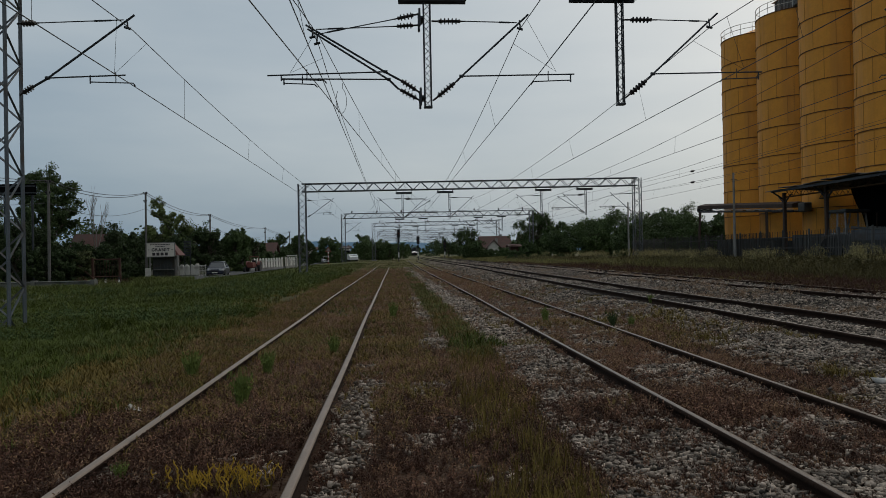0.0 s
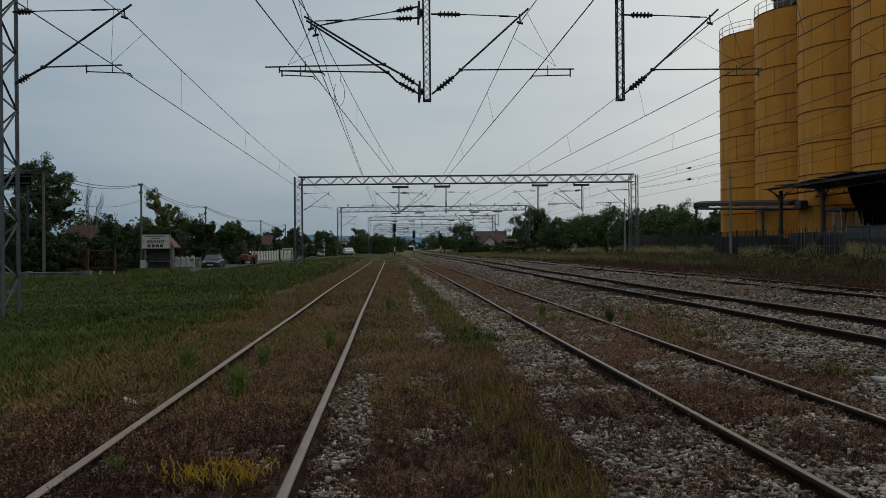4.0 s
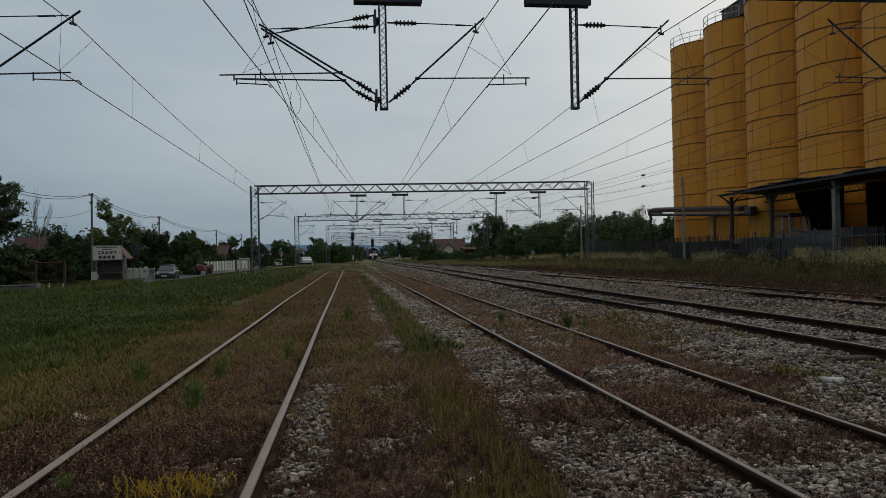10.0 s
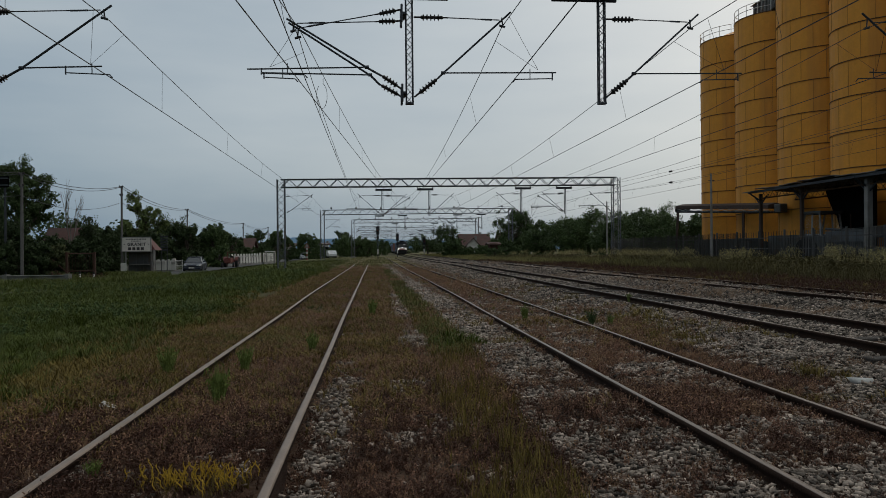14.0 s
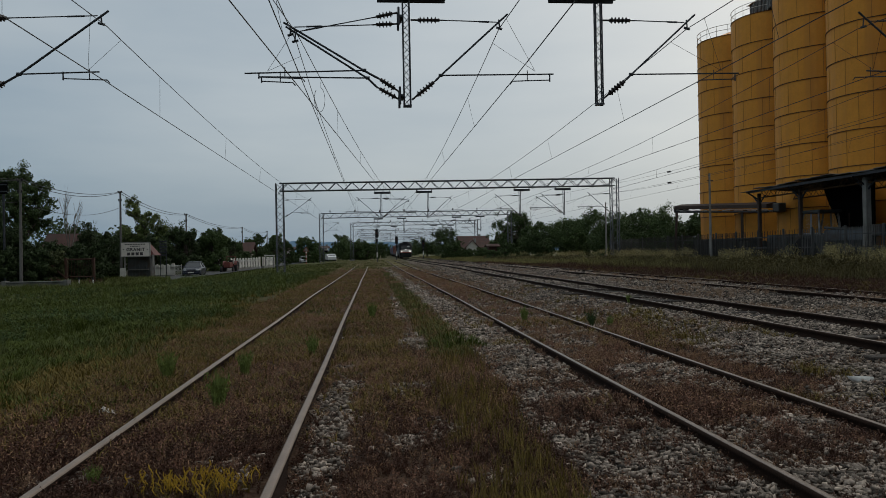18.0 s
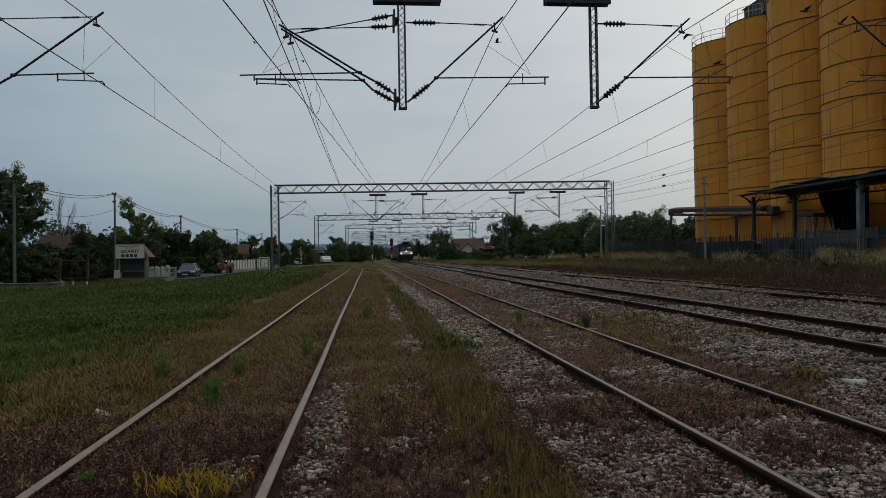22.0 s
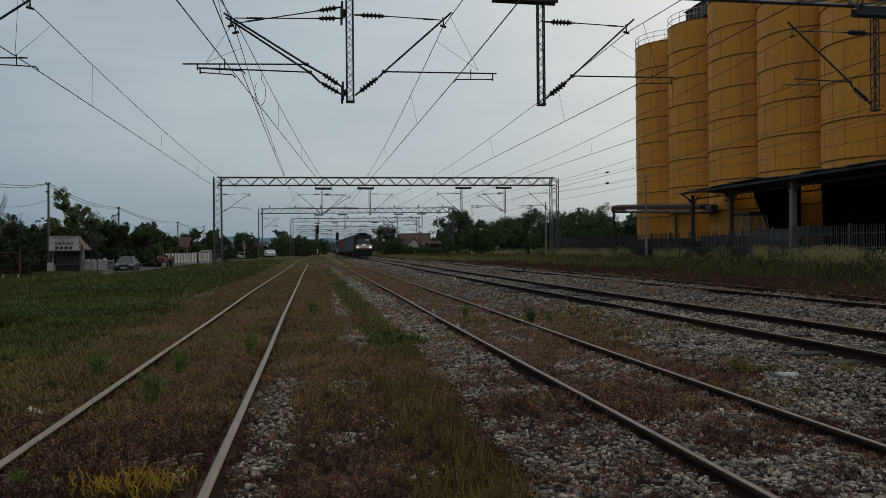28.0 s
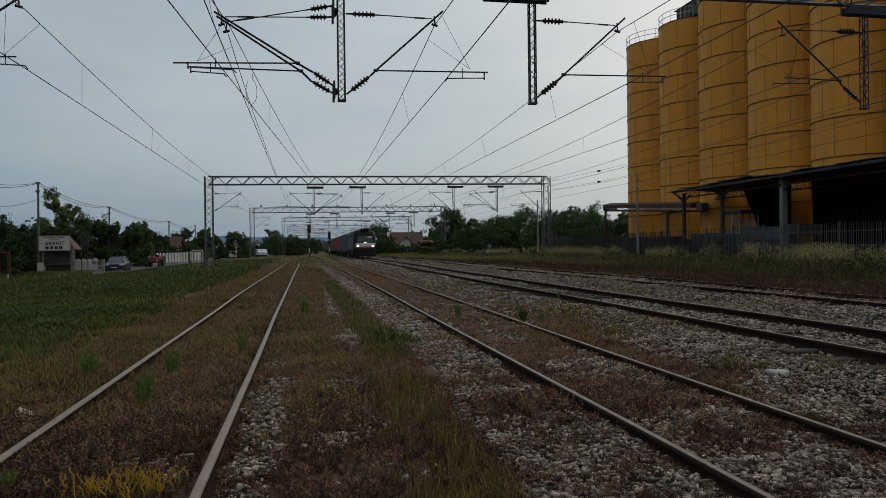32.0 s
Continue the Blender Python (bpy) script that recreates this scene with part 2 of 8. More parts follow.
def box(bm, x0, x1, y0, y1, z0, z1, bevel=0.0):
    r = bmesh.ops.create_cube(bm, size=1.0)
    vs = r["verts"]
    bmesh.ops.scale(bm, verts=vs, vec=(x1 - x0, y1 - y0, z1 - z0))
    bmesh.ops.translate(bm, verts=vs, vec=((x0 + x1) / 2, (y0 + y1) / 2, (z0 + z1) / 2))
    if bevel:
        es = list({e for v in vs for e in v.link_edges})
        bmesh.ops.bevel(bm, geom=es, offset=bevel, segments=1, affect="EDGES")


def tube(bm, p, q, r0, r1=None, n=6, caps=True):
    """A straight tapered bar from p to q."""
    p, q = Vector(p), Vector(q)
    d = q - p
    if d.length < 1e-6:
        return
    turn = d.to_track_quat("Z", "Y").to_matrix()
    r1 = r0 if r1 is None else r1
    rings = []
    for c, r in ((p, r0), (q, r1)):
        rings.append([bm.verts.new(c + turn @ Vector((r * math.cos(6.28318 * k / n), r * math.sin(6.28318 * k / n), 0))) for k in range(n)])
    for k in range(n):
        bm.faces.new((rings[0][k], rings[0][(k + 1) % n], rings[1][(k + 1) % n], rings[1][k]))
    if caps:
        bm.faces.new(rings[0][::-1])
        bm.faces.new(rings[1])


def lathe(bm, profile, n=16, at=(0, 0, 0), turn=None):
    """A body of revolution about z from (radius, height) pairs."""
    rings = []
    for r, z in profile:
        ring = []
        for k in range(n):
            v = Vector((r * math.cos(6.28318 * k / n), r * math.sin(6.28318 * k / n), z))
            ring.append(bm.verts.new((turn @ v if turn else v) + Vector(at)))
        rings.append(ring)
    for a, b in zip(rings, rings[1:]):
        for k in range(n):
            bm.faces.new((a[k], a[(k + 1) % n], b[(k + 1) % n], b[k]))
    bm.faces.new(rings[0][::-1])
    bm.faces.new(rings[-1])


def polyline(bm, pts, r, n=4):
    pts = [Vector(p) for p in pts]
    rings = []
    for i, p in enumerate(pts):
        d = (pts[min(i + 1, len(pts) - 1)] - pts[max(i - 1, 0)]).normalized()
        turn = d.to_track_quat("Z", "Y").to_matrix()
        rings.append([bm.verts.new(p + turn @ Vector((r * math.cos(6.28318 * k / n + 0.785), r * math.sin(6.28318 * k / n + 0.785), 0))) for k in range(n)])
    for a, b in zip(rings, rings[1:]):
        for k in range(n):
            bm.faces.new((a[k], a[(k + 1) % n], b[(k + 1) % n], b[k]))
    bm.faces.new(rings[0][::-1])
    bm.faces.new(rings[-1])


def empty(name, m=None):
    ob = new(name)
    ob.empty_display_size = 0.2
    if m is not None:
        ob.matrix_basis = m
    return ob


def scatter(name, temp_v, temp_f, pos, yaw, size, material, tilt=None, squash=None):
    """Many copies of a small template in one mesh."""
    tv, tf = np.asarray(temp_v, float), np.asarray(temp_f, int)
    n = len(pos)
    size = np.broadcast_to(np.asarray(size, float), (n,))
    c, s = np.cos(yaw)[:, None], np.sin(yaw)[:, None]
    v = tv[None] * size[:, None, None]
    if squash is not None:
        v = v * squash[:, None, :]
    if tilt is not None:
        ct, st = np.cos(tilt)[:, None], np.sin(tilt)[:, None]
        y, z = v[..., 1] * ct - v[..., 2] * st, v[..., 1] * st + v[..., 2] * ct
        v = np.stack([v[..., 0], y, z], -1)
    w = np.stack([v[..., 0] * c - v[..., 1] * s, v[..., 0] * s + v[..., 1] * c, v[..., 2]], -1) + np.asarray(pos)[:, None, :]
    f = (tf[None] + (np.arange(n) * len(tv))[:, None, None]).reshape(-1, tf.shape[1])
    return arr_mesh(name, w.reshape(-1, 3), f, material)


# ---- ground ----
rng = np.random.default_rng(7)
PROFILE_X = [-400, -60, -24, -17, -13.6, -7.5, -3.2, -2.5, -0.4, 0.8, 2.0, 2.7, 4.1, 5.0, 5.8, 8.6, 9.3, 10.2, 12.6, 13.6, 16, 24, 400]
PROFILE_Z = [-0.42, -0.42, -0.42, -0.36, -0.25, -0.08, -0.09, -0.13, -0.13, -0.13, -0.10, -0.075, -0.075, -0.06, 0.09, 0.09, 0.07, 0.2, 0.2, 0.16, 0.22, 0.4, 0.4]


def dip(y):
    """The line falls a little beyond the first span."""
    t = np.clip((np.asarray(y, float) - 25) / 50, 0, 1)
    return -0.12 * t * t * (3 - 2 * t)


def lump(x, y):
    return 0.025 * np.sin(x * 1.9 + 1.3 * np.sin(y * 0.7)) * np.cos(y * 1.3 + x * 0.4) + 0.02 * np.sin(x * 0.5 + y * 0.33)


def far_dip(y):
    """The main tracks fall later."""
    t = np.clip((np.asarray(y, float) - 55) / 50, 0, 1)
    return -0.2 * t * t * (3 - 2 * t)


def ground_z(x, y):
    near = np.clip((6.0 - np.asarray(x, float)) / 2.0, 0, 1)
    return np.interp(x, PROFILE_X, PROFILE_Z) + dip(y) * near + far_dip(y) * (1 - near) + lump(np.asarray(x), np.asarray(y))


def bend(y, x=7.0):
    """Sideways run of the line in the distance; the main tracks also swing out a little."""
    y = np.asarray(y, float)
    t, u = np.clip((y - 35) / 60, 0, 1), np.clip((y - 60) / 45, 0, 1)
    return 2.2 * (np.clip(y - 110, 0, None) / 260) ** 2 + (0.5 * t * t * (3 - 2 * t) + 0.33 * u * u * (3 - 2 * u) * (1 - np.clip((y - 115) / 45, 0, 1)) if x > 5 else 0.0) + (0.45 * np.clip((42 - y) / 26, 0, 1) if x > 9.5 else 0.0)


def spaced(lo, hi, n, power):
    t = np.linspace(0, 1, n) ** power
    return lo + (hi - lo) * t


gx = np.unique(np.concatenate([-spaced(24, 3000, 26, 2.6), np.linspace(-24, 30, 150), spaced(30, 3000, 26, 2.6)]))
gy = np.unique(np.concatenate([-spaced(6, 500, 12, 2.0), np.linspace(-6, 30, 90), spaced(30, 150, 80, 1.3), spaced(150, 4500, 40, 2.5)]))
GX, GY = np.meshgrid(gx, gy)
gv = np.stack([GX, GY, ground_z(GX, GY)], -1).reshape(-1, 3)
ii = np.arange(len(gy) - 1)[:, None] * len(gx) + np.arange(len(gx) - 1)[None]
gf = np.stack([ii, ii + 1, ii + 1 + len(gx), ii + len(gx)], -1).reshape(-1, 4)


def ground_material():
    m = bpy.data.materials.new("trackside_soil_weeds_and_ballast")
    m.use_nodes = True
    n, l = m.node_tree.nodes, m.node_tree.links
    p = n["Principled BSDF"]
    p.inputs["Roughness"].default_value = 0.95
    p.inputs["Specular IOR Level"].default_value = 0.15
    geo = n.new("ShaderNodeNewGeometry")
    sep = n.new("ShaderNodeSeparateXYZ")
    l.new(geo.outputs["Position"], sep.inputs[0])

    def tex(scale, detail=4.0):
        t = n.new("ShaderNodeTexNoise")
        t.inputs["Scale"].default_value, t.inputs["Detail"].default_value = scale, detail
        l.new(geo.outputs["Position"], t.inputs["Vector"])
        return t.outputs["Fac"]

    def ramp(fac, c0, c1, p0=0.35, p1=0.65):
        r = n.new("ShaderNodeValToRGB")
        r.color_ramp.elements[0].position, r.color_ramp.elements[0].color = p0, (*c0, 1)
        r.color_ramp.elements[1].position, r.color_ramp.elements[1].color = p1, (*c1, 1)
        l.new(fac, r.inputs["Fac"])
        return r.outputs["Color"]

    def mixc(fac, a, b):
        x = n.new("ShaderNodeMixRGB")
        l.new(fac, x.inputs[0])
        l.new(a, x.inputs[1])
        l.new(b, x.inputs[2])
        return x.outputs["Color"]

    wob = n.new("ShaderNodeMath")
    wob.operation = "MULTIPLY_ADD"
    wob.inputs[1].default_value = 2.2
    l.new(tex(0.7), wob.inputs[0])
    l.new(sep.outputs["X"], wob.inputs[2])
    shifted = wob.outputs[0]
    # zones across the line; the wobble adds about 1.1 m
    zones = n.new("ShaderNodeValToRGB")
    zones.color_ramp.interpolation = "LINEAR"
    mr = n.new("ShaderNodeMapRange")
    mr.inputs["From Min"].default_value, mr.inputs["From Max"].default_value = -9.0, 16.0
    l.new(shifted, mr.inputs["Value"])
    els = zones.color_ramp.elements
    G, B, S, D = (0, 1, 0), (1, 0, 0), (0, 0, 1), (0.5, 0.5, 0)
    stops = [(-9, G), (-4.6, G), (-3.2, D), (-1.6, B), (1.2, B), (2.3, S), (3.3, S), (4.2, B), (5.0, B), (6.0, S), (11.5, S), (13.2, S), (14.0, B), (14.8, D), (16, D)]
    els[0].position, els[0].color = 0.0, (*stops[0][1], 1)
    els[1].position, els[1].color = 1.0, (*stops[-1][1], 1)
    for x, c in stops[1:-1]:
        e = els.new((x + 9) / 25)
        e.color = (*c, 1)
    l.new(mr.outputs["Result"], zones.inputs["Fac"])
    zs = n.new("ShaderNodeSeparateColor")
    l.new(zones.outputs["Color"], zs.inputs[0])
    green = ramp(tex(2.5), (0.045, 0.058, 0.012), (0.08, 0.095, 0.02))
    brown = ramp(tex(4.0), (0.042, 0.024, 0.015), (0.095, 0.055, 0.034))
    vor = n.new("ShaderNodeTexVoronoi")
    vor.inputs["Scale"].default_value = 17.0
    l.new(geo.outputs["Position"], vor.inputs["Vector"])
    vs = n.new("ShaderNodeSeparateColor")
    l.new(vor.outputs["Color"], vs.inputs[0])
    # shade in the gaps between the stones is put into these dark colours
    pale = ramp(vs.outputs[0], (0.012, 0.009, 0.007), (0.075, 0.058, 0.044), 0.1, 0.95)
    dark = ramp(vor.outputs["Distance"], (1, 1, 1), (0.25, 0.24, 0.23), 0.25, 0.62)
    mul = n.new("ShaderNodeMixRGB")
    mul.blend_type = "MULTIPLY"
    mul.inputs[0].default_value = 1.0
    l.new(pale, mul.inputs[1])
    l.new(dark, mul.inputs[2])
    # weeds creep into the stones
    creep = n.new("ShaderNodeMapRange")
    creep.inputs["From Min"].default_value, creep.inputs["From Max"].default_value = 0.5, 0.62
    l.new(tex(0.9, 6.0), creep.inputs["Value"])
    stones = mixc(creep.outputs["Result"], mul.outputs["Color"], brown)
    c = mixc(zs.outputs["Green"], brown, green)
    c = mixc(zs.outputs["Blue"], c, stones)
    # far off, dry grass has closed over the sidings; the main tracks keep their stones
    far = n.new("ShaderNodeMapRange")
    far.inputs["From Min"].default_value, far.inputs["From Max"].default_value = 24.0, 95.0
    l.new(sep.outputs["Y"], far.inputs["Value"])
    west = n.new("ShaderNodeMapRange")
    west.inputs["From Min"].default_value, west.inputs["From Max"].default_value = 7.2, 5.0
    l.new(shifted, west.inputs["Value"])
    both = n.new("ShaderNodeMath")
    both.operation = "MULTIPLY"
    l.new(far.outputs["Result"], both.inputs[0])
    l.new(west.outputs["Result"], both.inputs[1])
    east = n.new("ShaderNodeMapRange")
    east.inputs["From Min"].default_value, east.inputs["From Max"].default_value = -5.0, -2.6
    l.new(shifted, east.inputs["Value"])
    strip = n.new("ShaderNodeMath")
    strip.operation = "MULTIPLY"
    l.new(both.outputs[0], strip.inputs[0])
    l.new(east.outputs["Result"], strip.inputs[1])
    c = mixc(strip.outputs[0], c, ramp(tex(0.5), (0.10, 0.07, 0.034), (0.15, 0.125, 0.055)))
    yon = n.new("ShaderNodeMapRange")
    yon.inputs["From Min"].default_value, yon.inputs["From Max"].default_value = 100.0, 220.0
    l.new(sep.outputs["Y"], yon.inputs["Value"])
    c = mixc(yon.outputs["Result"], c, ramp(tex(0.3), (0.09, 0.085, 0.04), (0.14, 0.125, 0.06)))
    l.new(c, p.inputs["Base Color"])
    bp = n.new("ShaderNodeBump")
    bp.inputs["Strength"].default_value, bp.inputs["Distance"].default_value = 0.6, 0.04
    l.new(vor.outputs["Distance"], bp.inputs["Height"])
    bp.invert = True
    l.new(bp.outputs["Normal"], p.inputs["Normal"])
    return m


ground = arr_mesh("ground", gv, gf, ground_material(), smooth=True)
tagged(ground, "overgrown railway yard ground of grass, weeds and ballast", "ground", kind="structure")

# ---- tracks ----
GAUGE = 1.505
TRACKS = [("siding", -1.463, 0.0, RAIL_TOP, 88), ("loop", 3.39, 0.02, RAIL_TOP_BROWN, 150), ("main", 7.22, 0.25, RAIL_TOP_BROWN, 700), ("yard", 11.38, 0.3, RAIL_TOP, 500)]
RAIL_SECTION = [(-0.036, -0.012), (-0.036, -0.035), (-0.009, -0.05), (-0.009, -0.12), (-0.065, -0.135), (-0.065, -0.15), (0.065, -0.15), (0.065, -0.135), (0.009, -0.12), (0.009, -0.05), (0.036, -0.035), (0.036, -0.012), (0.026, 0.001), (0.020, 0.003), (-0.020, 0.003), (-0.026, 0.001)]


def rail_wave(y, phase):
    """Old rails are never quite straight."""
    return 0.006 * np.sin(y * 0.21 + phase) + 0.004 * np.sin(y * 0.53 + 2 * phase)


def make_rail(x0, z0, top, far, phase, parent):
    worn = 1.0 if x0 < 0 else 0.4
    section = [(a * (worn if b > 0.002 else 1.0), b) for a, b in RAIL_SECTION]
    ys = np.concatenate([np.linspace(-8, 60, 69), spaced(61, far, 40, 1.5)])
    k = len(RAIL_SECTION)
    vs = []
    for y in ys:
        dx, dz = float(rail_wave(y, phase) + bend(y, x0)), float(dip(y)) if x0 < 5 else float(far_dip(y))
        vs += [(x0 + dx + a, y, z0 + dz + b + 0.006 * math.sin(y * 0.31 + phase)) for a, b in section]
    fs = []
    for i in range(len(ys) - 1):
        for j in range(k):
            a, b = i * k + j, i * k + (j + 1) % k
            fs.append((a, b, b + k, a + k))
    # the strips that wheels keep bright: the crown, on the siding its shoulders too
    bright = (11, 12, 13, 14, 15) if x0 < 0 else (12, 13, 14)
    ob = arr_mesh("rail", vs, fs, top, parent)
    ob.data.materials.append(RUST)
    idx = np.array([0 if j in bright else 1 for i in range(len(ys) - 1) for j in range(k)], np.int32)
    ob.data.polygons.foreach_set("material_index", idx)
    return ob


track_obs = {}
for n_tr, (nm, xc, zt, top, far) in enumerate(TRACKS):
    tr = tagged(empty("railway_track"), {"siding": "overgrown siding track with worn grey rails in weeds", "loop": "weedy loop track with rusty rails on sleepers", "main": "main running track with dark rails on pale ballast", "yard": "rusty side track beside tall dry grass"}[nm], "railway track", "tracks of the yard", kind="structure")
    track_obs[nm] = tr
    for side in (-1, 1):
        make_rail(xc + side * GAUGE / 2 + (0.022 if xc < 0 < side else 0.0), zt, top, far, n_tr * 1.7 + side, tr)


# ---- overhead line ----
Z_BOT, Z_TOP = 7.6, 8.40
LEG_L, LEG_R = -8.70, 23.8
POSTS = (0.85, 5.36, 14.33, 18.7)


def rise(x):
    """The spans stand a little higher towards the yard side."""
    return 0.009 * max(0.0, x - 0.85)


def lattice(bm, axis0, axis1, half_a, half_b, a_dir, b_dir, step, r_chord, r_diag, paired=False):
    """A box truss from axis0 to axis1 with angle chords and zigzag bracing on its four faces."""
    p, q = Vector(axis0), Vector(axis1)
    a, b = Vector(a_dir), Vector(b_dir)
    corners = [a * half_a * i + b * half_b * j for i, j in ((-1, -1), (1, -1), (1, 1), (-1, 1))]
    for c in corners:
        tube(bm, p + c, q + c, r_chord, n=4)
    n = max(2, round((q - p).length / step))
    for k in range(n):
        s, e = p.lerp(q, k / n), p.lerp(q, (k + 1) / n)
        for f in range(4):
            c0, c1 = corners[f], corners[(f + 1) % 4]
            if (k + f + (f // 2 if paired else 0)) % 2:
                c0, c1 = c1, c0
            tube(bm, s + c0, e + c1, r_diag, n=3, caps=False)


def insulator(parent, p, q, name="insulator"):
    """A ribbed porcelain rod between two points."""
    bm = bmesh.new()
    p, q = Vector(p), Vector(q)
    d = q - p
    prof = [(0.022, 0), (0.022, 0.2 * d.length), (0.045, 0.21 * d.length)]
    sheds = max(4, round(0.58 * d.length / 0.085))
    for k in range(sheds):
        z = (0.25 + k * 0.55 / sheds) * d.length
        prof += [(0.035, z), (0.072, z + 0.012), (0.078, z + 0.026), (0.035, z + 0.04)]
    prof += [(0.045, 0.83 * d.length), (0.018, 0.85 * d.length), (0.016, d.length)]
    lathe(bm, prof, 8, p, d.to_track_quat("Z", "Y").to_matrix())
    return part(name, bm, INSULATOR, parent, "ribbed brown porcelain insulator")


# side view of a bracket: distance from the post and height of each joint
SINGLE = {"ins": (0.11, 5.0, 0.71, 5.48), "tip": (2.36, 6.99), "tube": (0.76, 5.56, 3.42, 5.6), "stay": (0.11, 6.83, 0.9, 6.83, 2.1, 6.8), "clamp": (2.15, 6.66), "arm": (3.33, 2.45)}
FROM_LEG = {"ins": (0.13, 5.17, 0.5, 5.41), "tip": (2.65, 6.96), "tube": (0.72, 5.55, 2.43, 5.61), "stay": (0.1, 6.76, 0.58, 6.78, 2.41, 6.85), "clamp": (2.48, 6.67), "arm": (1.66, 2.59)}
PUSHED = {"ins": (0.11, 5.0, 0.71, 5.48), "tip": (2.48, 7.02), "tube": (0.72, 5.56, 2.3, 5.59), "stay": (0.11, 6.83, 0.9, 6.83, 2.2, 6.8), "clamp": (2.35, 6.66), "arm": (1.6, 2.6)}
TWIN_A = {"ins": (0.19, 5.14, 0.69, 5.47), "tip": (2.74, 6.68), "tube": (0.95, 5.62, 3.61, 5.54), "stay": (0.2, 6.93, 0.76, 6.81, 2.52, 6.46), "clamp": (2.48, 6.26), "arm": (3.3, 2.35)}
TWIN_B = {"ins": (0.15, 5.03, 0.72, 5.35), "tip": (2.74, 6.71), "tube": (0.88, 5.54, 3.34, 5.56), "stay": (0.2, 6.8, 0.77, 6.77, 2.55, 6.70), "clamp": (2.62, 6.52), "arm": (3.3, 2.6)}


def cantilever(parent, x, side, y, shape=SINGLE):
    """A hinged bracket that carries the two wires of a track."""
    ob = empty("cantilever_bracket")
    ob.parent = parent
    P = lambda u, z: (x + side * u, y, z + rise(x))  # noqa: E731
    i0, iz0, i1, iz1 = shape["ins"]
    bm = bmesh.new()
    t0, tz0, t1, tz1 = shape["tube"]
    tube(bm, P(i1 - 0.05, iz1 - 0.04), P(t0, tz0 - 0.02), 0.026, n=6)
    tube(bm, P(t0, tz0 - 0.02), P(*shape["tip"]), 0.024, n=6)
    part("strut", bm, DARK_STEEL, ob)
    s0, sz0, s1, sz1, s2, sz2 = shape["stay"]
    bm = bmesh.new()
    tube(bm, P(s1, sz1), P(s2, sz2), 0.013, n=4)
    v = 0.35
    tube(bm, P(s2 + (s1 - s2) * v, sz2 + (sz1 - sz2) * v), P(s2 + (s1 - s2) * (v - 0.2), sz2 + (sz1 - sz2) * (v - 0.2)), 0.022, n=5)
    part("stay_rod", bm, DARK_STEEL, ob)
    bm = bmesh.new()
    tube(bm, P(t0, tz0), P(t1, tz1), 0.017, n=6)
    tube(bm, P(t0 - 0.03, tz0), P(t0 + 0.06, tz0), 0.04, n=6)
    part("registration_tube", bm, DARK_STEEL, ob)
    u0, u1 = shape["arm"]
    d = 0.06 if u1 > u0 else -0.06
    bm = bmesh.new()
    tube(bm, P(u0, tz1), P(u0, 5.42), 0.017, n=5)
    tube(bm, P(u0, 5.46), P(u1, 5.43), 0.014, n=5)
    tube(bm, P(u1, 5.43), P(u1 + d, 5.36), 0.013, n=4)
    tube(bm, P(u0 * 0.4 + u1 * 0.6, 5.68), P(u0 * 0.4 + u1 * 0.6, 5.44), 0.011, n=4)
    part("steady_arm", bm, DARK_STEEL, ob)
    insulator(ob, P(i0, iz0), P(i1, iz1))
    insulator(ob, P(s0, sz0), P(s1, sz1))
    c, cz = shape["clamp"]
    bm = bmesh.new()
    tube(bm, P(c, cz + 0.2), P(c + 0.02, cz), 0.018, n=4)
    tube(bm, P(c - 0.06, cz + 0.02), P(c + 0.08, cz - 0.02), 0.03, n=5)
    part("suspension_clamp", bm, DARK_STEEL, ob)
    return ob


def hanging_post(parent, x, y, shift=0.0):
    h = rise(x)
    bm = bmesh.new()
    lattice(bm, (x, y, 4.86 + h), (x, y, Z_BOT - 0.18 + h), 0.074, 0.06, (1, 0, 0), (0, 1, 0), 0.17, 0.018, 0.009)
    box(bm, x - 0.095, x + 0.095, y - 0.08, y + 0.08, 4.83 + h, 4.87 + h)
    hp = part("hanging_post", bm, DARK_STEEL, parent)
    bm = bmesh.new()
    c = x + shift
    for d in (-0.1, 0.1):
        box(bm, c - 0.78, c + 0.78, y + d - 0.03, y + d + 0.03, Z_BOT - 0.34 + h, Z_BOT - 0.14 + h, 0.008)
    for k in range(6):
        for d in (-0.13, 0.13):
            tube(bm, (c - 0.6 + 0.24 * k, y + d, Z_BOT - 0.24 + h), (c - 0.6 + 0.24 * k, y + d * 1.12, Z_BOT - 0.24 + h), 0.018, n=6)
    for e in (-0.72, 0.72):
        tube(bm, (c + e, y - 0.14, Z_BOT - 0.18 + h), (c + e, y - 0.26, Z_BOT + 0.06 + h), 0.022, n=4)
        tube(bm, (c + e, y + 0.14, Z_BOT - 0.18 + h), (c + e, y + 0.26, Z_BOT + 0.06 + h), 0.022, n=4)
    part("mounting_beam", bm, DARK_STEEL, hp)
    return hp


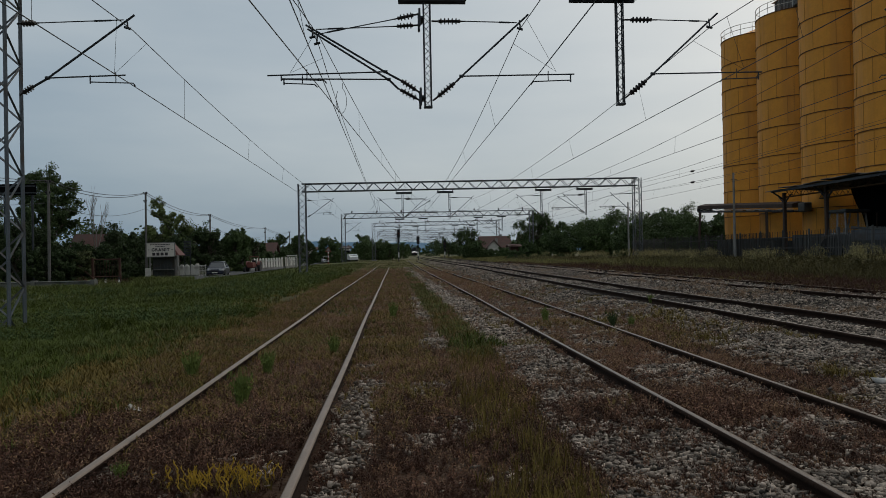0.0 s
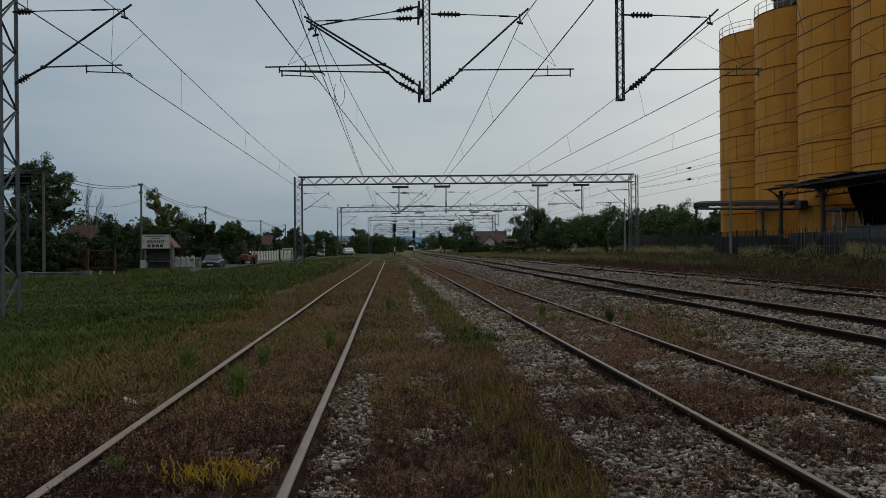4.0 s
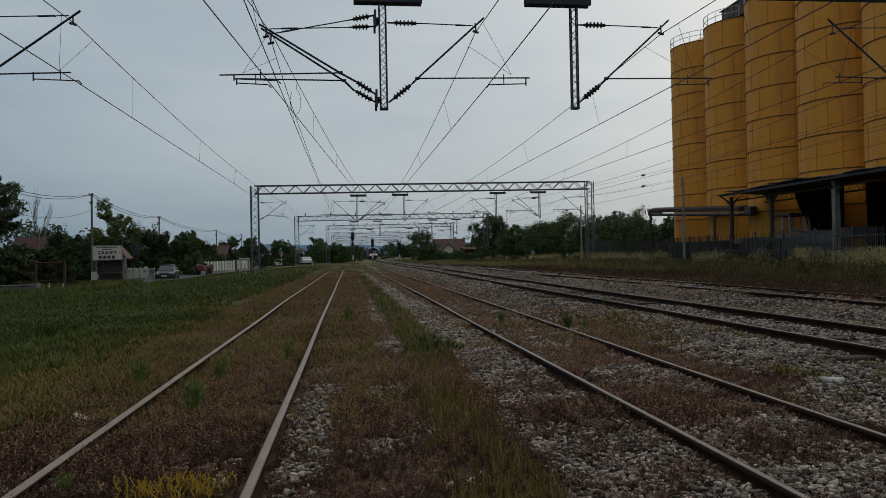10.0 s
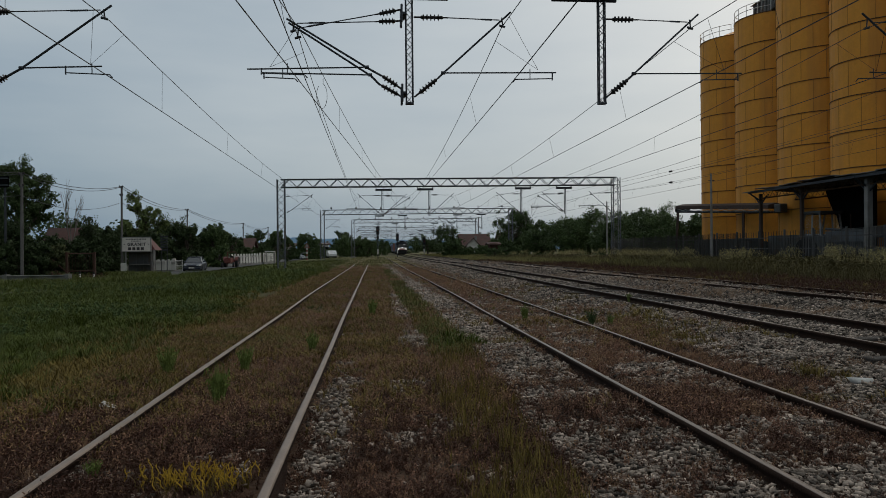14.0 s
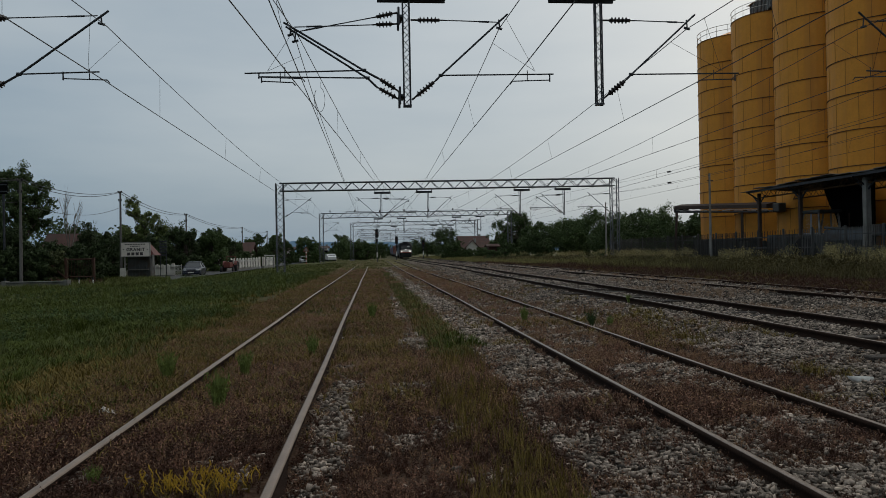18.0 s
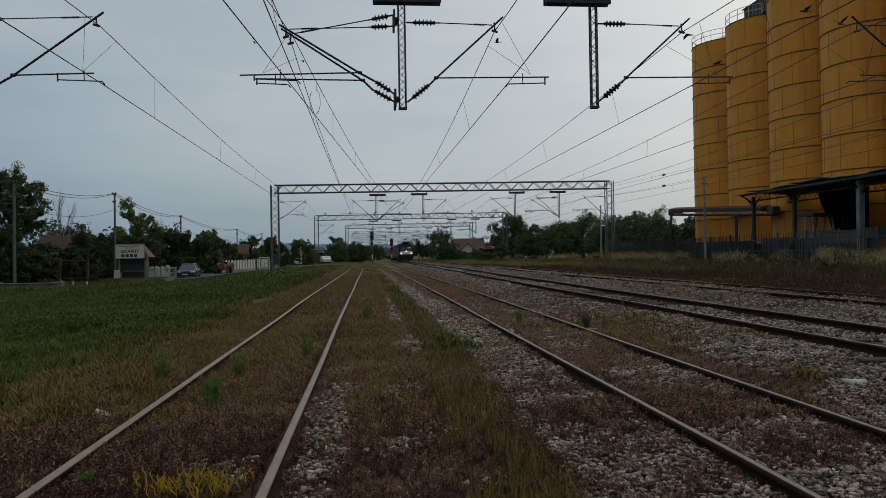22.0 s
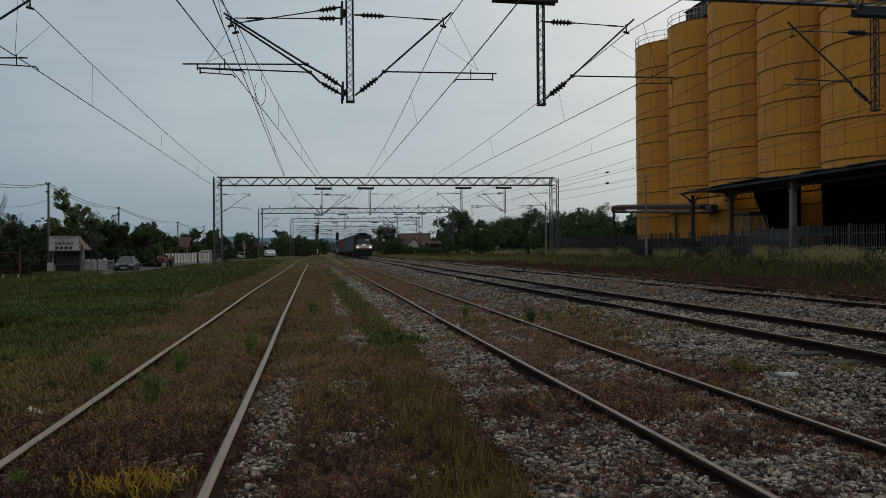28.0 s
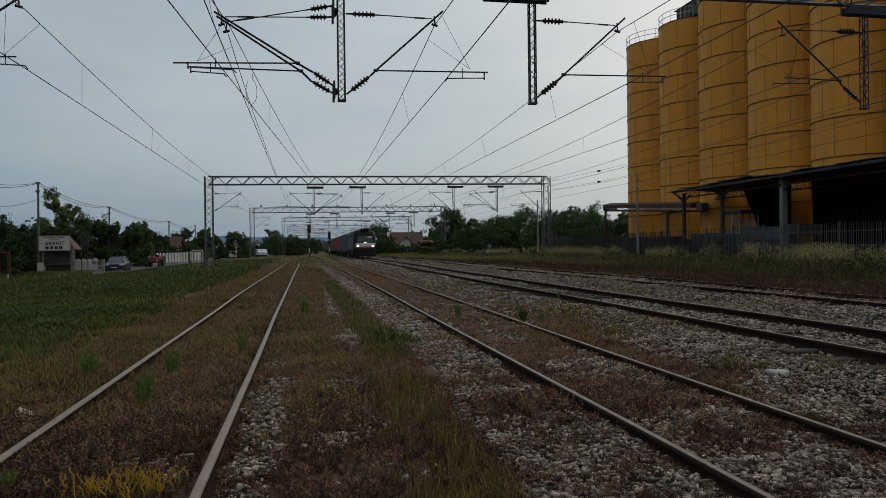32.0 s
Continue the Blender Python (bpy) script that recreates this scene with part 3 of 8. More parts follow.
def portal(y, left=LEG_L, right=LEG_R, posts=POSTS, top=Z_TOP, lift=0.0):
    ob = tagged(empty("catenary_portal"), "grey lattice steel portal spanning the tracks, carrying overhead wires", "portal", "overhead line portals")
    for x in (left, right):
        bm = bmesh.new()
        base = float(ground_z(x, y)) - 0.3
        lattice(bm, (x, y, base), (x, y, top + rise(x)), 0.34, 0.34, (1, 0, 0), (0, 1, 0), 0.62, 0.046, 0.026)
        leg = part("leg", bm, STEEL, ob)
        bm = bmesh.new()
        box(bm, x - 0.55, x + 0.55, y - 0.55, y + 0.55, base - 0.2, base + 0.27, 0.03)
        part("footing", bm, CONCRETE, leg, "concrete footing block")
    bm = bmesh.new()
    lattice(bm, (left, y, (Z_BOT + top) / 2 + rise(left)), (right, y, (Z_BOT + top) / 2 + rise(right)), (top - Z_BOT) / 2, 0.3, (0, 0, 1), (0, 1, 0), 0.75, 0.055, 0.034, paired=True)
    part("beam", bm, STEEL, ob)
    for x, shift in zip(posts, (0.13, -0.38, 0.2, -0.1)):
        hanging_post(ob, x, y, shift)
    if y > 100:
        for k in range(8):
            x = left + 1.5 + (right - left - 3.0) * k / 7
            bm = bmesh.new()
            lathe(bm, [(0.05, -0.05), (0.05, 0.2), (0.13, 0.24), (0.13, 0.32), (0.06, 0.36), (0.13, 0.42), (0.11, 0.5)], 8, (x, y, top + rise(x)))
            part("beam_insulator", bm, INSULATOR, ob)
    cantilever(ob, left + 0.34, 1, y, FROM_LEG)
    if y < 20:
        cantilever(ob, posts[0], -1, y - 0.2, TWIN_A)
        cantilever(ob, posts[0], -1, y + 0.2, TWIN_B)
        for z in (5.05, 6.85):
            bm = bmesh.new()
            box(bm, posts[0] - 0.2, posts[0] - 0.09, y - 0.24, y + 0.24, z - 0.03, z + 0.03, 0.008)
            box(bm, posts[0] - 0.2, posts[0] - 0.15, y - 0.26, y - 0.18, z - 0.2, z + 0.2, 0.008)
            box(bm, posts[0] - 0.2, posts[0] - 0.15, y + 0.18, y + 0.26, z - 0.2, z + 0.2, 0.008)
            part("hinge_plate", bm, DARK_STEEL, ob)
    else:
        cantilever(ob, posts[0], -1, y)
    cantilever(ob, posts[0], 1, y)
    if 60 < y < 80:
        cantilever(ob, posts[0], 1, y + 0.4, TWIN_B)
    cantilever(ob, posts[1], 1, y)
    cantilever(ob, posts[2], -1, y, PUSHED)
    cantilever(ob, posts[3], -1, y - 0.2)
    cantilever(ob, posts[3], -1, y + 0.2, TWIN_B)
    cantilever(ob, right - 0.34, -1, y)
    ob.location.z = lift
    return ob


PORTAL_Y = (17.0, 71.4, 128.0, 176.0, 232.0, 290.0, 350.0)
portal(17.0)
portal(71.4, top=8.34, lift=-0.09)
portal(128.0)
for y in PORTAL_Y[3:]:
    portal(y, left=-4.9, right=24.6, posts=(0.85, 5.4, 14.2, 18.6), lift=0.3 if y < 200 else 0.0)

# wires: x of each line, contact height 5.37, messenger 6.62 at the supports
SUPPORT_Y = (-38.0,) + PORTAL_Y
LINES = (LEG_L + 0.34 + 2.6, 0.85 - 2.35, 3.25, 7.76, 11.8, 16.2, 21.06)


def messenger_z(y, lo=5.72, hi=6.62):
    for a, b in zip(SUPPORT_Y, SUPPORT_Y[1:]):
        if a <= y <= b:
            t = (y - a) / (b - a)
            return hi - (hi - lo) * 4 * t * (1 - t)
    return hi


def stagger(x, y, i):
    k = 0.0
    for j, (a, b) in enumerate(zip(SUPPORT_Y, SUPPORT_Y[1:])):
        if a <= y <= b:
            t = (y - a) / (b - a)
            s0, s1 = (0.0, -0.22) if (j + i) % 2 else (-0.22, 0.0)
            s0, s1 = (s0 if j != 1 else 0.0), (s1 if j != 0 else 0.0)
            k = s0 * (1 - t) + s1 * t
    return x + k


# how far the messenger hangs beside its contact wire at the near support, and where the stitch wires meet
MESSENGER_OFF = (0.0, -0.13, -0.25, -0.25, 0.0, 0.0, 0.2)
STITCH_OFF = (-0.41, -0.79, 0.59, 0.59, 0.4, -0.7, -0.6)


DROP_OFF = (4.1, 5.0, 6.0, 5.2, 4.0, 5.6, 4.8)
# how far each messenger sags in the middle of a span
SAG = (0.54, 0.9, 0.88, 0.54, 0.77, 0.8, 0.8)


def messenger_at(x, y, i):
    near = float(np.clip((71.4 - y) / 54.4, 0, 1))
    low = 0.33 * math.exp(-((y - 17) / 13) ** 2) if i == 1 else 0.0
    return (x + MESSENGER_OFF[i] * near, y, messenger_z(y, 6.62 - SAG[i]) + rise(x) - low)


def overhead_wires(x, i):
    ob = tagged(empty("overhead_wires"), "thin dark contact wire hung by droppers from a messenger wire", "overhead wire", "overhead wires of the tracks")
    ys = np.concatenate([np.linspace(-38, 17, 30), np.linspace(17, 71.4, 28)[1:], np.linspace(71.4, 128, 16)[1:], np.linspace(128, 176, 10)[1:], np.linspace(176, 350, 24)[1:]])
    bm = bmesh.new()
    polyline(bm, [(stagger(x, y, i), y, 5.37 + rise(x)) for y in ys], 0.0105)
    part("contact_wire", bm, WIRE, ob)
    bm = bmesh.new()
    polyline(bm, [messenger_at(x, y, i) for y in ys], 0.0095)
    part("messenger_wire", bm, WIRE, ob)
    for a, b in zip(SUPPORT_Y[:4], SUPPORT_Y[1:4]):
        for k in range(6):
            y = a + DROP_OFF[i] + 9.25 * k
            if y > b - 3:
                break
            bm = bmesh.new()
            tube(bm, messenger_at(x, y, i), (stagger(x, y, i), y, 5.37 + rise(x)), 0.005, n=3)
            part("dropper", bm, WIRE, ob)
        # the light stitch wires at the support
        bm = bmesh.new()
        joint = (x + STITCH_OFF[i], b, 5.64 + rise(x))
        tube(bm, messenger_at(x, b + 0.95, i), joint, 0.005, n=3)
        tube(bm, messenger_at(x, b - 0.95, i), joint, 0.005, n=3)
        part("stitch_wire", bm, WIRE, ob)
    return ob


for i, x in enumerate(LINES):
    overhead_wires(x, i)


# the overlap wire that crosses from the siding to the loop, with its jumper
cross_x = lambda y: -1.67 + 0.078 * (y - 17)  # noqa: E731
cw = tagged(empty("overhead_wires"), "crossing contact and messenger wires of the overlap span", "overhead wire", "overhead wires of the tracks")
bm = bmesh.new()
polyline(bm, [(cross_x(y), y, 5.38) for y in np.linspace(-20, 71.4, 30)], 0.0105)
part("contact_wire", bm, WIRE, cw)
bm = bmesh.new()
polyline(bm, [(cross_x(y), y, messenger_z(y, 5.8, 6.6)) for y in np.linspace(-20, 71.4, 40)], 0.0095)
part("messenger_wire", bm, WIRE, cw)
for y in (1.0, 9.0, 24.6, 32.4, 40.1, 47.9, 55.7, 63.5):
    bm = bmesh.new()
    tube(bm, (cross_x(y), y, messenger_z(y, 5.8, 6.6)), (cross_x(y), y, 5.38), 0.005, n=3)
    part("dropper", bm, WIRE, cw)
bm = bmesh.new()
polyline(bm, [(-1.44 + 0.15 * math.sin(a), 21.5, 5.93 + 0.36 * math.cos(a)) for a in np.linspace(0.25, 5.6, 18)], 0.009)
polyline(bm, [(-1.40 + 0.0 * q, 21.5, 6.28 + 0.08 * q) for q in range(3)], 0.009)
part("jumper_loop", bm, WIRE, cw)


# ---- silos ----
SILO_X, SILO_Y0, SILO_STEP, SILO_R, RING = 31.0, 60.7, 6.1, 3.0, 2.12
SILO_TOP = 18.85


seam_mesh = None


def seam_at(ob, a, z):
    """One vertical weld seam of a sheet ring; all share one mesh."""
    global seam_mesh
    if seam_mesh is None:
        bm = bmesh.new()
        tube(bm, (0, 0, -RING + 0.03), (0, 0, -0.05), 0.022, n=4)
        seam_mesh = bpy.data.meshes.new("seam")
        bm.to_mesh(seam_mesh)
        bm.free()
        seam_mesh.materials.append(SILO_SEAM)
    sm = new("seam", seam_mesh)
    sm.parent = ob
    sm.location = ((SILO_R + 0.002) * math.cos(a), (SILO_R + 0.002) * math.sin(a), z)


def silo(y):
    ob = tagged(empty("silo", pose(SILO_X, y, 0)), "tall ochre-yellow steel silo built of banded sheets", "silo", "row of silos")
    bm = bmesh.new()
    lathe(bm, [(SILO_R, 0.2), (SILO_R, SILO_TOP)], 48)
    part("shell", bm, SILO, ob, smooth=False)
    k = 0
    z = SILO_TOP
    while z > 2.0:
        bm = bmesh.new()
        lathe(bm, [(SILO_R - 0.02, z - 0.035), (SILO_R + 0.045, z - 0.032), (SILO_R + 0.045, z + 0.014), (SILO_R - 0.02, z + 0.02)], 48)
        part("ring_flange", bm, SILO_BAND, ob)
        for s in range(12):
            a = 6.28318 * (s + 0.5 * (k % 2)) / 12
            if math.sin(a) > 0.55 or math.cos(a) > 0.4:
                continue
            seam_at(ob, a, z)
        z -= RING
        k += 1
    bm = bmesh.new()
    lathe(bm, [(SILO_R + 0.02, SILO_TOP), (SILO_R * 0.5, SILO_TOP + 0.5), (0.4, SILO_TOP + 0.95)], 32)
    part("cone_roof", bm, SILO, ob)
    bm = bmesh.new()
    n = 20
    ring = lambda z: [(SILO_R * math.cos(6.28318 * s / 40), SILO_R * math.sin(6.28318 * s / 40), z) for s in range(41)]  # noqa: E731
    for z in (SILO_TOP + 0.85, SILO_TOP + 0.45):
        polyline(bm, ring(z), 0.025)
    for s in range(n):
        a = 6.28318 * s / n
        tube(bm, (SILO_R * math.cos(a), SILO_R * math.sin(a), SILO_TOP), (SILO_R * math.cos(a), SILO_R * math.sin(a), SILO_TOP + 0.85), 0.022, n=4)
    part("guard_rail", bm, PALE, ob, "pale steel guard rail")
    return ob


for k in range(6):
    silo(SILO_Y0 - SILO_STEP * k)


# grey housing of the conveyor head on the second silo
hd = tagged(empty("conveyor_housing", pose(SILO_X, SILO_Y0 - SILO_STEP * 1.3, SILO_TOP + 0.1)), "grey corrugated sheet housing on top of a silo", "housing")
bm = bmesh.new()
box(bm, -1.7, 1.7, -2.4, 2.0, 0, 1.1)
part("wall_shell", bm, TIN, hd)
for k in range(22):
    bm = bmesh.new()
    box(bm, -1.76, -1.7, -2.35 + k * 0.2, -2.25 + k * 0.2, 0.02, 1.08)
    part("sheet_rib", bm, TIN, hd)
bm = bmesh.new()
vs = [bm.verts.new(c) for c in ((-1.9, -2.6, 1.1), (1.9, -2.6, 1.1), (0, -2.6, 2.0), (-1.9, 2.2, 1.1), (1.9, 2.2, 1.1), (0, 2.2, 2.0))]
for f in ((0, 1, 2), (5, 4, 3), (0, 2, 5, 3), (2, 1, 4, 5), (1, 0, 3, 4)):
    bm.faces.new([vs[i] for i in f])
part("roof", bm, TIN, hd)


BLACK_IRON = mat("black_cast_iron", (0.022, 0.021, 0.02), (0.013, 0.012, 0.012), 0.7, 0.2, 3, 30, 0.2)
OCHRE_RUST = mat("ochre_rusted_girder_steel", (0.14, 0.075, 0.035), (0.08, 0.045, 0.025), 0.85, 0.1, 3, 30, 0.3)
RUSTED_POST = mat("rust_brown_steel_post", (0.075, 0.05, 0.04), (0.045, 0.03, 0.025), 0.85, 0.1, 3, 30, 0.3)


# ---- loading canopy in front of the silos ----
def canopy():
    ob = tagged(empty("loading_canopy"), "old open loading canopy with ragged tin roof before the silos", "canopy")
    posts = [(46.6, 0.2, RUSTED_POST), (41.9, 0.2, RUSTED_POST), (35.95, 0.3, CONCRETE), (23.0, 0.3, CONCRETE)]
    for y, w, m in posts:
        bm = bmesh.new()
        box(bm, 25.3 - w / 2, 25.3 + w / 2, y - w / 2, y + w / 2, 0.2, 4.95, 0.02)
        part("post", bm, m, ob)
        bm = bmesh.new()
        tube(bm, (25.3, y + 0.1, 4.3), (25.3, y + 0.75, 4.78), 0.05, n=5)
        tube(bm, (25.3, y - 0.1, 4.3), (25.3, y - 0.75, 4.78), 0.05, n=5)
        tube(bm, (25.2, y, 4.55), (24.5, y, 5.0), 0.05, n=5)
        part("knee_brace", bm, DARK_STEEL, ob)
    bm = bmesh.new()
    lattice(bm, (25.35, 46.6, 4.9), (25.35, 22, 4.9), 0.24, 0.05, (0, 0, 1), (1, 0, 0), 0.55, 0.04, 0.022)
    part("lattice_girder", bm, OCHRE_RUST, ob, "rust-brown lattice girder")
    bm = bmesh.new()
    lattice(bm, (27.7, 46.6, 4.8), (27.7, 22, 4.8), 0.24, 0.05, (0, 0, 1), (1, 0, 0), 0.55, 0.04, 0.022)
    part("lattice_girder", bm, OCHRE_RUST, ob)
    # roof sheets, each a little askew
    y = 47.4
    k = 0
    while y > 20:
        w = 0.92 + 0.1 * math.sin(k * 2.7)
        bm = bmesh.new()
        n = 12
        edge = 24.55 + 0.09 * math.sin(k * 1.9) - (0.12 if y > 45 else 0)
        sag = 0.025 * math.sin(k * 1.3) + (0.10 if 38 < y < 42 else 0) - (0.12 if y > 46 else 0)
        rows = []
        for x, z in ((edge, 5.2 + sag), (26.4, 5.24), (28.3, 5.12)):
            rows.append([bm.verts.new((x, y - w * j / n, z + 0.022 * (j % 2))) for j in range(n + 1)])
        for a, b in zip(rows, rows[1:]):
            for j in range(n):
                bm.faces.new((a[j], a[j + 1], b[j + 1], b[j]))
        g = bmesh.ops.extrude_face_region(bm, geom=bm.faces[:])
        bmesh.ops.translate(bm, verts=[v for v in g["geom"] if isinstance(v, bmesh.types.BMVert)], vec=(0, 0, -0.03))
        bmesh.ops.recalc_face_normals(bm, faces=bm.faces[:])
        part("roof_sheet", bm, TIN, ob)
        y -= w - 0.05
        k += 1
    bm = bmesh.new()
    box(bm, 24.62, 24.74, 22, 47.0, 4.98, 5.12)
    part("eaves_beam", bm, DARK_STEEL, ob)
    # near-black sheeting that closes the rear bay and a torn hanging sheet
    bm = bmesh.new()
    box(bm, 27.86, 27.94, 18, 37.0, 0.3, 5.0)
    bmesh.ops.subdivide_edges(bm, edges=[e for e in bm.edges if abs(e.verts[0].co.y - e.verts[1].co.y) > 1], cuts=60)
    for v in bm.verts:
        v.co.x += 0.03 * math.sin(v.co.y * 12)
    part("rear_sheeting", bm, BLACK_SHEET, ob, "near-black rear sheeting")
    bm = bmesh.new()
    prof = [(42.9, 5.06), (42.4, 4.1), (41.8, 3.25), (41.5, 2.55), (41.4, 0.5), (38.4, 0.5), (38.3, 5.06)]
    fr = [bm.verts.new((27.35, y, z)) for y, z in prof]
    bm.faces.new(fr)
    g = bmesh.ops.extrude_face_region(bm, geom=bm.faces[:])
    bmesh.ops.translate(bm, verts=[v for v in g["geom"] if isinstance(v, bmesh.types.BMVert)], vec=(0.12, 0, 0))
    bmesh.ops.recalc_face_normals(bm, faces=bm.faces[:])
    part("hanging_sheet", bm, BLACK_SHEET, ob, "torn black hanging sheet")
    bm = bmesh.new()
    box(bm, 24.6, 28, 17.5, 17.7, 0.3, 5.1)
    part("end_wall", bm, BLACK_SHEET, ob)
    return ob


canopy()


def conveyor_roof():
    ob = tagged(empty("conveyor_bridge"), "low roofed conveyor bridge on steel posts beside the silos", "conveyor")
    a, b = Vector((26.15, 61.0, 4.5)), Vector((27.5, 48.6, 3.85))
    d = (b - a).normalized()
    s = Vector((d.y, -d.x, 0))
    bm = bmesh.new()
    n = 14
    rings = []
    for i in range(n + 1):
        c = a.lerp(b, i / n)
        rings.append([bm.verts.new(c + s * u + Vector((0, 0, z))) for u, z in ((-0.65, 0.5), (0.0, 0.66), (0.65, 0.5), (0.65, 0.24), (0.0, 0.42), (-0.65, 0.24))])
    for r, q in zip(rings, rings[1:]):
        for k in range(6):
            bm.faces.new((r[k], r[(k + 1) % 6], q[(k + 1) % 6], q[k]))
    bm.faces.new(rings[0])
    bm.faces.new(rings[-1][::-1])
    part("roof", bm, RUSTED_POST, ob)
    for u in (-0.55, 0.55):
        bm = bmesh.new()
        tube(bm, a + s * u, b + s * u, 0.07, n=4)
        part("side_beam", bm, DARK_STEEL, ob)
    for i in range(24):
        c = a.lerp(b, (i + 0.5) / 24)
        bm = bmesh.new()
        tube(bm, c - s * 0.55 + Vector((0, 0, 0.05)), c + s * 0.55 + Vector((0, 0, 0.05)), 0.06, n=6)
        part("roller", bm, PALE if i % 3 else RUST, ob)
    side = -0.55 if s.x > 0 else 0.55
    for t, lean in ((0.02, -0.25), (0.76, 0.0)):
        c = a.lerp(b, t) + s * side
        bm = bmesh.new()
        tube(bm, (c.x + lean, c.y, 0.1), (c.x, c.y, c.z), 0.11, n=4)
        part("post", bm, RUSTED_POST, ob)
    bm = bmesh.new()
    tube(bm, a - s * 0.6 + Vector((0, 0, 0.15)), a + s * 0.6 + Vector((0, 0, 0.15)), 0.2, n=12)
    part("end_drum", bm, BLACK_IRON, ob)
    bm = bmesh.new()
    n_w = 26
    for i in range(n_w):
        p, q = a.lerp(b, i / n_w), a.lerp(b, (i + 1) / n_w)
        z = 0.16 + 0.035 * math.sin(i * 2.4)
        tube(bm, p + s * side + Vector((0, 0, z)), q + s * side + Vector((0, 0, 0.16 + 0.035 * math.sin((i + 1) * 2.4))), 0.028, n=4)
    part("belt_edge", bm, PALE, ob, "ragged pale belt edge")
    bm = bmesh.new()
    box(bm, 27.3, 27.85, 47.8, 48.6, 3.8, 4.4, 0.05)
    part("drive_box", bm, TIN, ob)
    return ob


conveyor_roof()


def concrete_pole(x, y, top, r=0.105):
    z = float(ground_z(x, y)) - 0.2
    bm = bmesh.new()
    tube(bm, (0, 0, 0), (0, 0, top - z), r, r * 0.65, n=8)
    ob = tagged(empty("concrete_pole", pose(x, y, z)), "plain weathered grey concrete pole", "pole", "poles by the yard fence")
    part("shaft", bm, CONCRETE, ob)
    bm = bmesh.new()
    tube(bm, (-0.2, 0, top - z - 0.5), (0.25, 0, top - z - 0.5), 0.03, n=5)
    part("hook", bm, DARK_STEEL, ob)
    return ob


concrete_pole(24.0, 51.0, 6.75)
concrete_pole(22.7, 70.8, 6.05)


def rounded_box(bm, x0, x1, y0, y1, z0, z1, r):
    box(bm, x0, x1, y0, y1, z0, z1)
    bmesh.ops.bevel(bm, geom=bm.edges[:], offset=r, segments=2, affect="EDGES")


def wheel_bm(r, w, n=20):
    bm = bmesh.new()
    turn = Matrix.Rotation(radians(90), 3, "Y")
    lathe(bm, [(r * 0.55, -w / 2), (r * 0.93, -w / 2), (r, -w * 0.32), (r, w * 0.32), (r * 0.93, w / 2), (r * 0.55, w / 2)], n, (0, 0, 0), turn)
    return bm


def rim_bm(r, w, n=16):
    bm = bmesh.new()
    turn = Matrix.Rotation(radians(90), 3, "Y")
    lathe(bm, [(r * 0.12, -w * 0.52), (r * 0.5, -w * 0.4), (r * 0.56, -w * 0.52), (r * 0.56, w * 0.52), (r * 0.5, w * 0.4), (r * 0.12, w * 0.52)], n, (0, 0, 0), turn)
    return bm


RUBBER = mat("black_tyre_rubber", (0.02, 0.02, 0.02), (0.013, 0.013, 0.013), 0.85, 0.0, 4, 60, 0.2)
MACHINE = mat("faded_dark_machine_paint", (0.07, 0.075, 0.075), (0.04, 0.042, 0.042), 0.6, 0.1, 2, 20, 0.2, dirt=(0.06, 0.042, 0.03))


CAB_GREY = mat("faded_pale_cab_paint", (0.30, 0.29, 0.27), (0.2, 0.195, 0.18), 0.6, 0.1, 2, 20, 0.1, dirt=(0.12, 0.09, 0.07))
CAB_GLASS = mat("dusty_cab_glass", (0.80, 0.82, 0.80), (0.72, 0.74, 0.72), 0.04, 0.0, 1, 3, 0.0)
CAB_GLASS.node_tree.nodes["Principled BSDF"].inputs["Transmission Weight"].default_value = 0.97
CAB_GLASS.node_tree.nodes["Principled BSDF"].inputs["IOR"].default_value = 1.02


